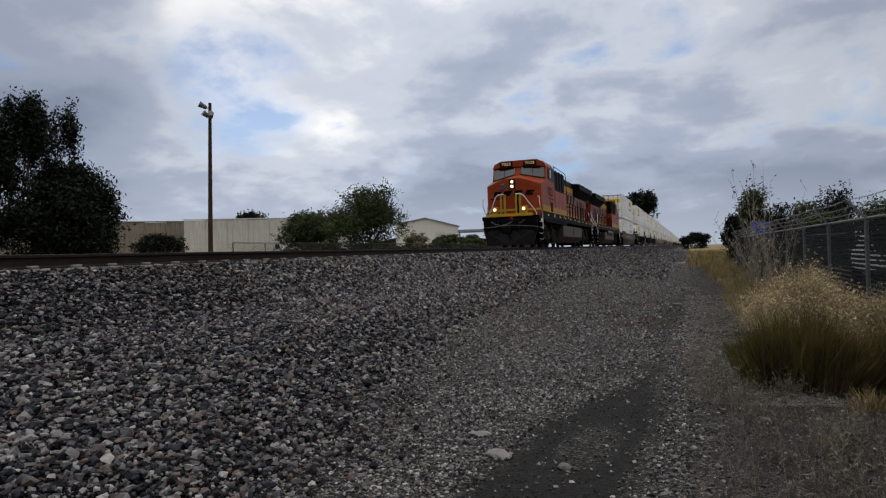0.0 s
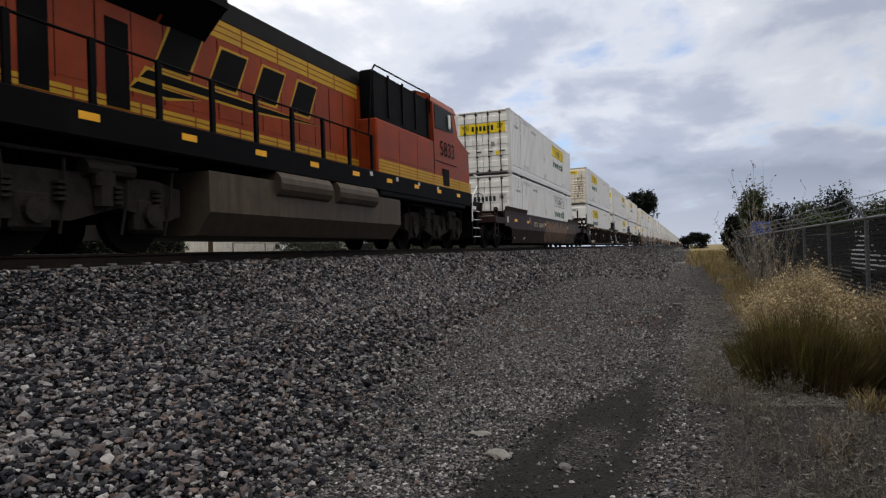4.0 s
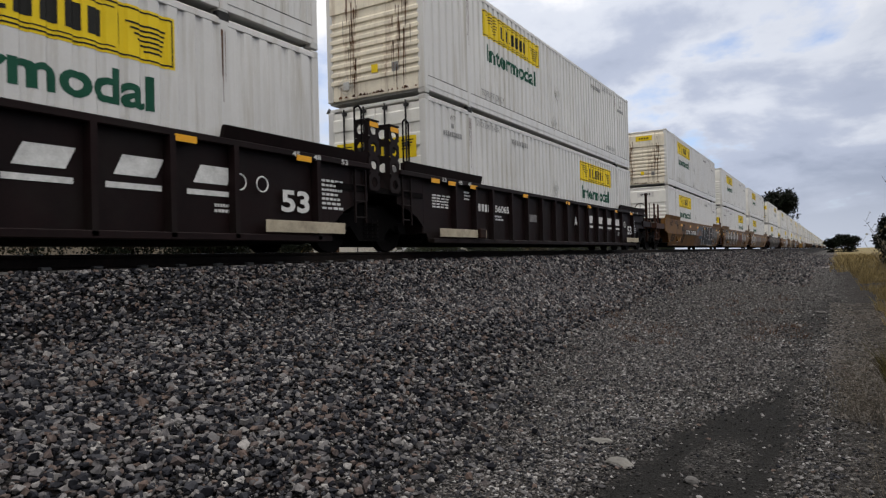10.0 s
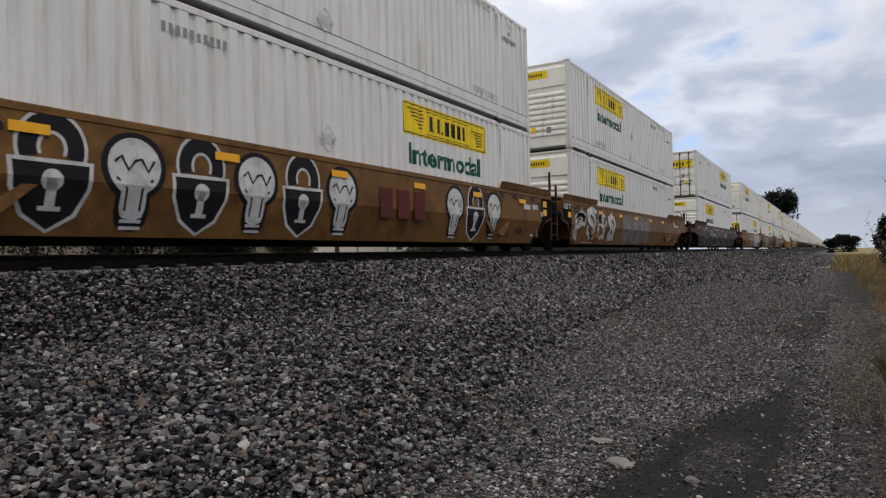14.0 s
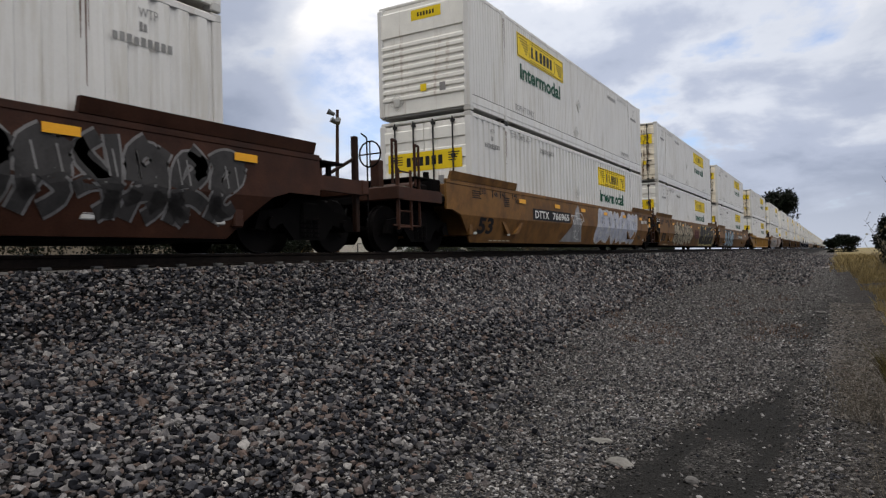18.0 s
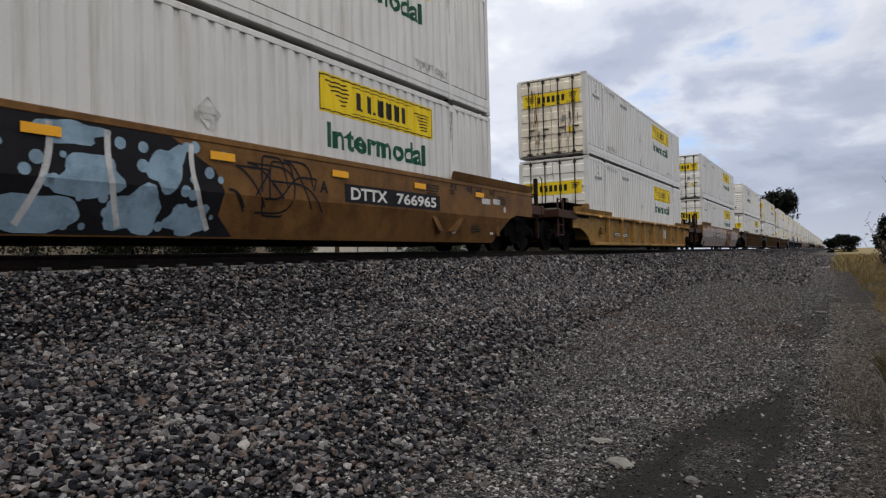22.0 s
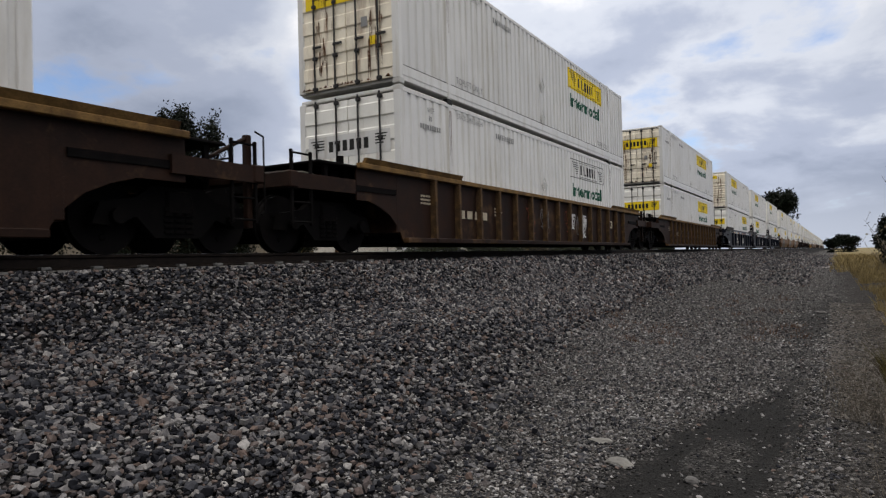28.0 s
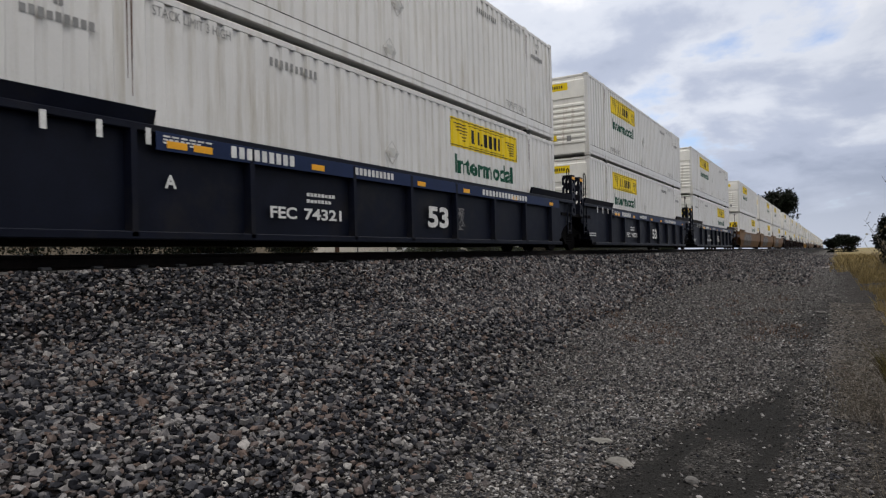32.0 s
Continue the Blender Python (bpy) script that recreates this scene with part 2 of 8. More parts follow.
def stone_material(name, tones, rough=0.85):
    m, t, p = principled(name, rough)
    ge = t.nodes.new("ShaderNodeNewGeometry")
    col = ramp(t, ge.outputs["Random Per Island"], tones)
    tc = t.nodes.new("ShaderNodeTexCoord")
    n = node(t, "ShaderNodeTexNoise", Scale=60.0, Detail=4.0, Roughness=0.65)
    t.links.new(tc.outputs["Object"], n.inputs["Vector"])
    col = blend(t, 1.0, col, ramp(t, n.outputs[0], [(0.3, (0.6, 0.6, 0.6)), (0.7, (1.1, 1.1, 1.1))]), "MULTIPLY")
    t.links.new(col, p.inputs["Base Color"])
    return m


BALLAST_TONES = [(0.0, (0.005, 0.005, 0.007)), (0.25, (0.018, 0.019, 0.024)), (0.45, (0.056, 0.057, 0.064)), (0.60, (0.125, 0.09, 0.075)), (0.66, (0.07, 0.07, 0.075)),
                 (0.80, (0.142, 0.134, 0.134)), (0.95, (0.21, 0.2, 0.194)), (1.0, (0.32, 0.305, 0.29))]
M["ballast"] = stone_material("ballast_stone", BALLAST_TONES)
M["gravel"] = stone_material("gravel_stone", [(0.0, (0.008, 0.008, 0.010)), (0.35, (0.042, 0.042, 0.045)), (0.55, (0.098, 0.087, 0.081)), (0.85, (0.155, 0.151, 0.15)), (1.0, (0.36, 0.35, 0.34))])
M["litter_stone"] = stone_material("soil_stone", [(0.0, (0.012, 0.011, 0.010)), (0.5, (0.04, 0.036, 0.032)), (0.85, (0.08, 0.07, 0.064)), (1.0, (0.3, 0.29, 0.28))])


# lines beside the rails: (y, distance of the ballast's foot), and the rut's (y, middle, half width)
BANK_FOOT = [(0.0, 2.35), (3.4, 2.65), (4.8, 2.9), (6.3, 3.3), (9.0, 3.9), (13.0, 4.6), (23.0, 4.85), (34.0, 4.7)]
RUT = [(3.5, -0.9, 0.56), (4.4, -0.84, 0.52), (5.9, -0.76, 0.5), (6.9, -0.62, 0.36), (7.6, -0.48, 0.2), (9.1, -0.46, 0.12), (11.3, -0.45, 0.17), (16.3, -0.42, 0.36), (18.5, -0.3, 0.3), (28.0, 0.15, 0.15)]


def ground_material():
    """Ballast, gravel track, damp ruts, dry soil and far land, told apart by the distance from the rails."""
    m, t, p = principled("ground", 0.95)
    tc = t.nodes.new("ShaderNodeTexCoord")
    where = tc.outputs["Object"]
    s = t.nodes.new("ShaderNodeSeparateXYZ")
    t.links.new(where, s.inputs[0])
    wob = node(t, "ShaderNodeTexNoise", Scale=0.5, Detail=5.0, Roughness=0.65)
    t.links.new(where, wob.inputs["Vector"])
    wx = calc(t, "ADD", s.outputs[0], calc(t, "MULTIPLY", calc(t, "SUBTRACT", wob.outputs[0], 0.5), 2.2))
    cells = node(t, "ShaderNodeTexVoronoi", Scale=17.0)
    small = node(t, "ShaderNodeTexVoronoi", Scale=62.0)
    grit = node(t, "ShaderNodeTexNoise", Scale=90.0, Detail=4.0, Roughness=0.7)
    patch = node(t, "ShaderNodeTexNoise", Scale=0.9, Detail=6.0, Roughness=0.65)
    for n in (cells, small, grit, patch):
        t.links.new(where, n.inputs["Vector"])
    cs = t.nodes.new("ShaderNodeSeparateColor")
    t.links.new(cells.outputs["Color"], cs.inputs[0])
    ss = t.nodes.new("ShaderNodeSeparateColor")
    t.links.new(small.outputs["Color"], ss.inputs[0])
    # stone tones cut to 0.13: shade in the gaps between stones, put into colour
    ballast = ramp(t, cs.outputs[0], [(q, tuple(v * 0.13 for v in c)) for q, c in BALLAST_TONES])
    gravel = ramp(t, ss.outputs[0], [(0.0, (0.008, 0.008, 0.008)), (0.45, (0.028, 0.027, 0.0265)), (0.8, (0.075, 0.072, 0.07)), (1.0, (0.2, 0.195, 0.19))])
    gravel = blend(t, 1.0, gravel, ramp(t, patch.outputs[0], [(0.3, (0.7, 0.7, 0.7)), (0.7, (1.15, 1.1, 1.05))]), "MULTIPLY")
    soil = ramp(t, grit.outputs[0], [(0.3, (0.009, 0.008, 0.0075)), (0.7, (0.036, 0.032, 0.029))])
    land = ramp(t, patch.outputs[0], [(0.35, (0.13, 0.11, 0.05)), (0.65, (0.26, 0.2, 0.1))])
    damp = ramp(t, grit.outputs[0], [(0.3, (0.007, 0.007, 0.007)), (0.7, (0.02, 0.019, 0.018))])
    def along(table, lift=0.0):
        """A quantity that changes with y, from a table of (y, value)."""
        v = ramp(t, calc(t, "MULTIPLY", s.outputs[1], 0.025), [(y * 0.025, (q + lift,) * 3) for y, q in table])
        return calc(t, "SUBTRACT", v, lift) if lift else v
    foot = calc(t, "MULTIPLY", along([(y, b / 5) for y, b in BANK_FOOT]), 5.0)
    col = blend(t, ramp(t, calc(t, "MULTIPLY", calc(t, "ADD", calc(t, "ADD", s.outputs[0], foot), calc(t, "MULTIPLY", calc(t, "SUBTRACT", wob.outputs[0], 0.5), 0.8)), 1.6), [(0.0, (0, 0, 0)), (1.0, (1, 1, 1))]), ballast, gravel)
    col = blend(t, ramp(t, calc(t, "MULTIPLY", calc(t, "ADD", wx, 0.35), 1.1), [(0.0, (0, 0, 0)), (1.0, (0.9,) * 3)]), col, soil)
    # damp wheel rut: a broad dark pool near the tripod, then a narrow track that widens again farther on, round a drier island
    off = calc(t, "ABSOLUTE", calc(t, "ADD", calc(t, "SUBTRACT", s.outputs[0], along([(y, c) for y, c, _ in RUT], 1.0)), calc(t, "MULTIPLY", calc(t, "SUBTRACT", patch.outputs[0], 0.5), 0.45)))
    rut = ramp(t, calc(t, "MULTIPLY", calc(t, "SUBTRACT", calc(t, "ADD", along([(y, w) for y, _, w in RUT]), 0.1), off), 3.6), [(0.0, (0, 0, 0)), (1.0, (0.95,) * 3)], True)
    rut = calc(t, "MULTIPLY", rut, along([(7.5, 1.0), (9.0, 0.75), (18.0, 0.7), (26.0, 0.3)]))
    ix = calc(t, "MULTIPLY", calc(t, "ADD", s.outputs[0], 0.76), 3.4)
    iy = calc(t, "MULTIPLY", calc(t, "SUBTRACT", s.outputs[1], 5.3), 1.25)
    island = calc(t, "ADD", calc(t, "ADD", calc(t, "MULTIPLY", ix, ix), calc(t, "MULTIPLY", iy, iy)), calc(t, "MULTIPLY", calc(t, "SUBTRACT", patch.outputs[0], 0.5), 2.0))
    rut = calc(t, "MULTIPLY", rut, ramp(t, island, [(0.1, (0.45,) * 3), (0.9, (1, 1, 1))], True))
    col = blend(t, rut, col, damp)
    col = blend(t, ramp(t, calc(t, "MULTIPLY", s.outputs[1], 0.01), [(0.55, (0, 0, 0)), (1.0, (0.8,) * 3)]), col, blend(t, ramp(t, calc(t, "ADD", s.outputs[0], 0.0), [(0.0, (0, 0, 0)), (1.0, (1, 1, 1))]), col, land))
    beyond = ramp(t, calc(t, "MULTIPLY", calc(t, "ADD", s.outputs[0], 30.0), 0.06), [(0.0, (1, 1, 1)), (1.0, (0, 0, 0))])
    col = blend(t, beyond, col, land)
    t.links.new(col, p.inputs["Base Color"])
    b = t.nodes.new("ShaderNodeBump")
    b.inputs["Strength"].default_value, b.inputs["Distance"].default_value = 0.8, 0.02
    t.links.new(calc(t, "SUBTRACT", calc(t, "MULTIPLY", grit.outputs[0], 0.5), calc(t, "ADD", cells.outputs["Distance"], small.outputs["Distance"])), b.inputs["Height"])
    t.links.new(b.outputs[0], p.inputs["Normal"])
    return m


M["ground"] = ground_material()


# ---- mesh tools ----
class Shape:
    """Collects the faces of one mesh."""

    def __init__(self):
        self.v, self.f = [], []

    def add(self, verts, faces):
        n = len(self.v)
        self.v += [tuple(p) for p in verts]
        self.f += [tuple(i + n for i in f) for f in faces]
        return self

    def box(self, x0, x1, y0, y1, z0, z1):
        v = [(x, y, z) for z in (z0, z1) for y in (y0, y1) for x in (x0, x1)]
        return self.add(v, [(0, 2, 3, 1), (4, 5, 7, 6), (0, 1, 5, 4), (1, 3, 7, 5), (3, 2, 6, 7), (2, 0, 4, 6)])

    def cbox(self, x0, x1, y0, y1, z0, z1, c=0.01):
        """A box with all edges chamfered."""
        v, xs, ys, zs = [], (x0, x1), (y0, y1), (z0, z1)
        for k in (0, 1):
            for j in (0, 1):
                for i in (0, 1):
                    dx, dy, dz = (c, -c)[i], (c, -c)[j], (c, -c)[k]
                    v += [(xs[i], ys[j] + dy, zs[k] + dz), (xs[i] + dx, ys[j], zs[k] + dz), (xs[i] + dx, ys[j] + dy, zs[k])]
        c_ = lambda i, j, k, a: (k * 4 + j * 2 + i) * 3 + a
        f = []
        for s in (0, 1):
            f.append([c_(s, 0, 0, 0), c_(s, 1, 0, 0), c_(s, 1, 1, 0), c_(s, 0, 1, 0)])
            f.append([c_(0, s, 0, 1), c_(1, s, 0, 1), c_(1, s, 1, 1), c_(0, s, 1, 1)])
            f.append([c_(0, 0, s, 2), c_(1, 0, s, 2), c_(1, 1, s, 2), c_(0, 1, s, 2)])
            for u in (0, 1):
                f.append([c_(s, u, 0, 0), c_(s, u, 0, 1), c_(s, u, 1, 1), c_(s, u, 1, 0)])
                f.append([c_(s, 0, u, 0), c_(s, 0, u, 2), c_(s, 1, u, 2), c_(s, 1, u, 0)])
                f.append([c_(0, s, u, 1), c_(0, s, u, 2), c_(1, s, u, 2), c_(1, s, u, 1)])
                for w in (0, 1):
                    f.append([c_(s, u, w, 0), c_(s, u, w, 1), c_(s, u, w, 2)])
        return self.add(v, f)

    def prism(self, profile, axis, lo, hi):
        """A closed profile swept along an axis; the profile gives the two other coordinates in x, y, z order."""
        n, v = len(profile), []
        for h in (lo, hi):
            for a, b in profile:
                v.append({"x": (h, a, b), "y": (a, h, b), "z": (a, b, h)}[axis])
        f = [(i, (i + 1) % n, n + (i + 1) % n, n + i) for i in range(n)]
        return self.add(v, f + [tuple(range(n))[::-1], tuple(range(n, 2 * n))])

    def rod(self, p, q, r, n=6, r2=None):
        p, q = Vector(p), Vector(q)
        d = (q - p).normalized()
        a = d.orthogonal().normalized()
        b = d.cross(a)
        v = []
        for c, rr in ((p, r), (q, r if r2 is None else r2)):
            v += [c + (a * math.cos(2 * math.pi * i / n) + b * math.sin(2 * math.pi * i / n)) * rr for i in range(n)]
        f = [(i, (i + 1) % n, n + (i + 1) % n, n + i) for i in range(n)]
        return self.add(v, f + [tuple(range(n))[::-1], tuple(range(n, 2 * n))])

    def tube(self, pts, r, n=6):
        for p, q in zip(pts, pts[1:]):
            self.rod(p, q, r, n)
        return self

    def ring(self, c, axis, radius, r, n=14):
        pts = []
        for i in range(n + 1):
            a = 2 * math.pi * i / n
            u, w = radius * math.cos(a), radius * math.sin(a)
            pts.append((c[0], c[1] + u, c[2] + w) if axis == "x" else (c[0] + u, c[1], c[2] + w) if axis == "y" else (c[0] + u, c[1] + w, c[2]))
        return self.tube(pts, r, 5)

    def mesh(self, name, material, smooth=False):
        me = bpy.data.meshes.new(name)
        me.from_pydata(self.v, [], self.f)
        me.materials.append(material)
        bm = bmesh.new()
        bm.from_mesh(me)
        bmesh.ops.recalc_face_normals(bm, faces=bm.faces)
        bm.to_mesh(me)
        bm.free()
        if smooth:
            me.polygons.foreach_set("use_smooth", [True] * len(me.polygons))
        return me


def plain_mesh(name, verts, faces, material, smooth=False):
    me = bpy.data.meshes.new(name)
    me.from_pydata(verts, [], faces)
    me.materials.append(material)
    if smooth:
        me.polygons.foreach_set("use_smooth", [True] * len(me.polygons))
    return me


def part(name, shape, material, parent, label="", at=None):
    """One mesh object under a thing or a part."""
    ob = new(name, shape.mesh(name, material) if isinstance(shape, Shape) else shape)
    ob.parent = parent
    if at is not None:
        ob.matrix_basis = at if isinstance(at, Matrix) else Matrix.Translation(at)
    return tagged(ob, label)


def thing(name, label, category, group="", kind="", at=None):
    ob = new(name)
    ob.empty_display_size = 0.3
    if at is not None:
        ob.matrix_basis = at if isinstance(at, Matrix) else Matrix.Translation(at)
    return tagged(ob, label, category, group, kind)


FACE = Matrix(((0, 0, 1, 0), (1, 0, 0, 0), (0, 1, 0, 0), (0, 0, 0, 1)))  # lettering that stands on a side and is read from +x
WORDS = {}


def word(text, height, material, width=None, bold=0.0, shear=0.0):
    """A flat mesh of lettering with its lower left corner at the origin, in the xy plane."""
    key = (text, height, material, width, bold, shear)
    if key not in WORDS:
        cu = bpy.data.curves.new("letters", "FONT")
        cu.body, cu.size, cu.offset, cu.shear, cu.resolution_u = text, 1.0, bold, shear, 4
        cu.extrude = 0.0
        ob = new("letters", cu)
        bpy.context.view_layer.update()
        me = bpy.data.meshes.new_from_object(ob.evaluated_get(bpy.context.evaluated_depsgraph_get()))
        bpy.data.objects.remove(ob)
        co = np.zeros(len(me.vertices) * 3)
        me.vertices.foreach_get("co", co)
        co = co.reshape(-1, 3)
        lo, hi = co.min(0), co.max(0)
        k = height / (hi[1] - lo[1])
        kx = width / (hi[0] - lo[0]) if width else k
        co = (co - lo) * np.array((kx, k, 1))
        me.vertices.foreach_set("co", co.ravel())
        me.materials.clear()
        me.materials.append(M[material])
        me.name = "lettering"
        WORDS[key] = me
    return WORDS[key]


def lettering(parent, text, x, y, z, height, material="white_letter", width=None, bold=0.02, shear=0.0, name="lettering"):
    return part(name, word(text, height, material, width, bold, shear), None, parent, at=Matrix.Translation((x, y, z)) @ FACE)


def bars(shape, x, y0, y1, z0, z1, count, rnd, fill=0.72, thick=0.003):
    """A row of plain upright bars for writing that is not spelled out."""
    w = (y1 - y0) / count
    for i in range(count):
        shape.box(x, x + thick, y0 + i * w, y0 + i * w + w * fill, z0, z1 - rnd.choice((0, 0, 0.12)) * (z1 - z0))
    return shape


# ---- the ground ----
TRACK_X, RAIL_Z = -8.5, 1.65
noise_at = noise.noise


def bank_foot(y):
    return float(np.interp(y, [q[0] for q in BANK_FOOT], [q[1] for q in BANK_FOOT])) + 0.22 * noise_at((0.0, y * 0.4, 7.0))


def land_height(x, y):
    """Height of the ground sheet: flat access track, ballast shoulder up to the rails, land that rises slowly beyond."""
    n = 0.05 * noise_at((x * 0.35, y * 0.35, 0.0)) + 0.025 * noise_at((x * 1.3, y * 1.3, 3.0))
    if x > -2.2:
        base = -0.03 if -1.2 < x < -0.3 else 0.0
    elif x > -7.0:
        # dumped ballast with a steep foot, a shelf behind its lip, then the shoulder up to the ties
        b = bank_foot(y)
        z = 0.125 * (b - 1.8)
        steep = float(np.interp(y, (4, 9), (1.1, 0.55)))
        base = float(np.interp(-x, (2.2, b, b + steep, 5.95, 6.15, 7.0), (0.0, z, z + 0.3, 0.76, 0.84, 1.39)))
    elif x > -10.0:
        base, n = 1.39 + 0.06 * min(1.0, (-7.0 - x) / 0.2), n * 0.2
    elif x > -12.5:
        base = 1.44 - 0.24 * (-10.0 - x)
    else:
        base = 0.84 + 0.02 * min(-12.5 - x, 320.0)
    # a heap of spare ballast beside the bank
    if -6.5 < x < 1.5 and 20 < y < 62:
        base += 0.5 * math.exp(-((x + 2.3) / 1.5) ** 2 - ((y - 41) / 7.0) ** 2)
    far = max(abs(x), abs(y))
    return base + n * (1.0 if far < 60 else 0.0)


def spread(stops):
    out = []
    for (a, b, step) in stops:
        out += list(np.arange(a, b, step))
    return out + [stops[-1][1]]


gx = spread([(-2600, -400, 400), (-400, -100, 60), (-100, -30, 10), (-30, -13, 1.5), (-13, -9.5, 0.5), (-9.5, 3.0, 0.16), (3.0, 8, 0.6), (8, 40, 4), (40, 400, 60), (400, 2600, 400)])
gy = spread([(-2600, -300, 400), (-300, -30, 45), (-30, 0, 3), (0, 16, 0.2), (16, 40, 0.6), (40, 100, 3), (100, 400, 20), (400, 2600, 200)])
verts = [(x, y, land_height(x, y)) for y in gy for x in gx]
nx = len(gx)
faces = [(j * nx + i, j * nx + i + 1, (j + 1) * nx + i + 1, (j + 1) * nx + i) for j in range(len(gy) - 1) for i in range(nx - 1)]
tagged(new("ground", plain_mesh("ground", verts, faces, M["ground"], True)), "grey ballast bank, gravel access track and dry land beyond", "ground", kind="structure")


def stones(name, label, count, place, size, material, seed, squash=0.7, coarse=0):
    """Loose broken stones in one mesh: hulls of a few points on a ball (octahedra where coarse), stretched and turned at random."""
    rnd = np.random.RandomState(seed)
    lots = []
    for k in range(1 if coarse else 7):
        if coarse:
            pts = np.array([(1, 0, 0), (-1, 0, 0), (0, 1, 0), (0, -1, 0), (0, 0, 1), (0, 0, -1)]) * 1.15
        else:
            i = np.arange(10) + 0.5
            up, turn = 1 - 2 * i / 10, i * 2.4
            pts = np.stack([np.sqrt(1 - up * up) * np.cos(turn), np.sqrt(1 - up * up) * np.sin(turn), up], 1) + rnd.normal(0, 0.2, (10, 3))
        bm = bmesh.new()
        for q in pts:
            bm.verts.new(q)
        bmesh.ops.convex_hull(bm, input=bm.verts)
        bm.verts.index_update()
        tri = np.array([[v.index for v in f.verts] for f in bm.faces])
        bm.free()
        lots.append((pts, tri))
    verts, faces, start = [], [], 0
    for k, (pts, tri) in enumerate(lots):
        n, m = count // len(lots), len(pts)
        pos = np.array([place(rnd) for _ in range(n)])
        v = np.repeat(pts[None], n, 0) * (1 + rnd.uniform(-0.3, 0.3, (n, m, 3)) * (1.1 if coarse else 0.45))
        v *= np.stack([rnd.uniform(0.7, 1.35, n), rnd.uniform(0.7, 1.1, n), rnd.uniform(0.5, 0.9, n) * squash / 0.7], 1)[:, None]
        a, b = rnd.uniform(0, 6.283, n), rnd.normal(0, 0.4, n)
        ca, sa, cb, sb = np.cos(a)[:, None], np.sin(a)[:, None], np.cos(b)[:, None], np.sin(b)[:, None]
        x, y, z = v[..., 0], v[..., 1], v[..., 2]
        y, z = y * cb - z * sb, y * sb + z * cb
        x, y = x * ca - y * sa, x * sa + y * ca
        r = (size[0] + (size[1] - size[0]) * rnd.power(0.45, n))[:, None] / 2
        verts.append((np.stack([x * r, y * r, z * r], 2) + pos[:, None]).reshape(-1, 3))
        faces.append((tri[None] + m * np.arange(n)[:, None, None]).reshape(-1, 3) + start)
        start += n * m
    me = bpy.data.meshes.new(name)
    me.from_pydata(np.concatenate(verts), [], np.concatenate(faces))
    me.materials.append(material)
    return tagged(new(name, me), label, "stones", kind="stuff")


def in_rut(x, y):
    c, w = (float(np.interp(y, [q[0] for q in RUT], [q[k] for q in RUT])) for k in (1, 2))
    if abs(x + 0.76) < 0.25 and abs(y - 5.3) < 0.7:
        return 0.93
    return max(0.0, min(1.0, (w + 0.2 - abs(x - c)) / 0.38)) * (0.97 if y < 9 else 0.6)


def strewn(x0, x1, y0, y1, power, zone="", lift=0.0):
    """Places for stones between two lines beside the rails, thinning out with distance. zone: ballast or gravel, told apart by the foot of the bank."""
    def place(rnd):
        for _ in range(30):
            y = y0 + (y1 - y0) * rnd.rand() ** power
            x = x0 + (x1 - x0) * rnd.rand() + (0.22 * rnd.randn() if zone == "gravel" and rnd.rand() < 0.4 else 0)
            side = -x - bank_foot(y) + 0.4 * rnd.randn() if zone else 0
            if zone == "ballast" and side < 0 or zone == "gravel" and (side > 0.25 or rnd.rand() < in_rut(x, y)):
                continue
            break
        return x, y, land_height(x, y) + 0.004 + lift * rnd.rand()
    return place


GREY = "loose grey, black and rusty ballast stones on the bank"
stones("ballast_stones", GREY, 31000, strewn(-7.1, -2.0, 0.9, 9.5, 1.1, "ballast", 0.05), (0.028, 0.074), M["ballast"], 3, 0.8)
stones("ballast_stones", GREY, 3500, strewn(-7.1, -2.3, 1.0, 9.5, 1.1, "ballast", 0.05), (0.04, 0.085), M["ballast"], 63, 0.8)
stones("ballast_stones", GREY, 26000, strewn(-7.1, -3.4, 9.0, 18.0, 1.0, "ballast", 0.055), (0.03, 0.085), M["ballast"], 53, 0.9, 1)
stones("ballast_stones", GREY, 27000, strewn(-7.1, -4.0, 14.0, 75.0, 1.5, "ballast", 0.05), (0.05, 0.12), M["ballast"], 13, 0.9, 1)
stones("ballast_stones", GREY, 4500, strewn(-7.1, -2.2, -14.0, 1.2, 0.9, "ballast", 0.05), (0.05, 0.1), M["ballast"], 73, 0.9, 1)
stones("bed_stones", "grey ballast stones between the ties", 7000, strewn(-10.0, -7.25, -4.0, 46.0, 1.3), (0.03, 0.07), M["ballast"], 5, 0.7, 1)
stones("ballast_stones", GREY, 8000, strewn(-7.1, 0.6, 58.0, 170.0, 1.4, "", 0.06), (0.09, 0.22), M["ballast"], 43, 0.8, 1)
stones("ballast_stones", GREY, 2600, strewn(-4.6, -0.9, 30.0, 52.0, 1.0, "", 0.04), (0.06, 0.13), M["ballast"], 83, 0.8, 1)
stones("ballast_stones", GREY, 5000, strewn(-5.0, -1.6, 2.2, 22.0, 1.2, "gravel", 0.004), (0.024, 0.06), M["ballast"], 93, 0.7, 1)
FINE = "fine grey gravel strewn over the access track"
stones("gravel_stones", FINE, 52000, strewn(-4.9, -0.05, 2.2, 13.0, 1.35, "gravel", 0.006), (0.011, 0.036), M["gravel"], 4, 0.6, 1)
stones("gravel_stones", FINE, 7000, strewn(-4.9, 0.1, 2.2, 16.0, 1.3, "gravel", 0.004), (0.022, 0.05), M["ballast"], 34, 0.5)
stones("gravel_stones", FINE, 29000, strewn(-4.8, 0.3, 11.5, 60.0, 1.5, "gravel", 0.015), (0.018, 0.055), M["gravel"], 24, 0.6, 1)
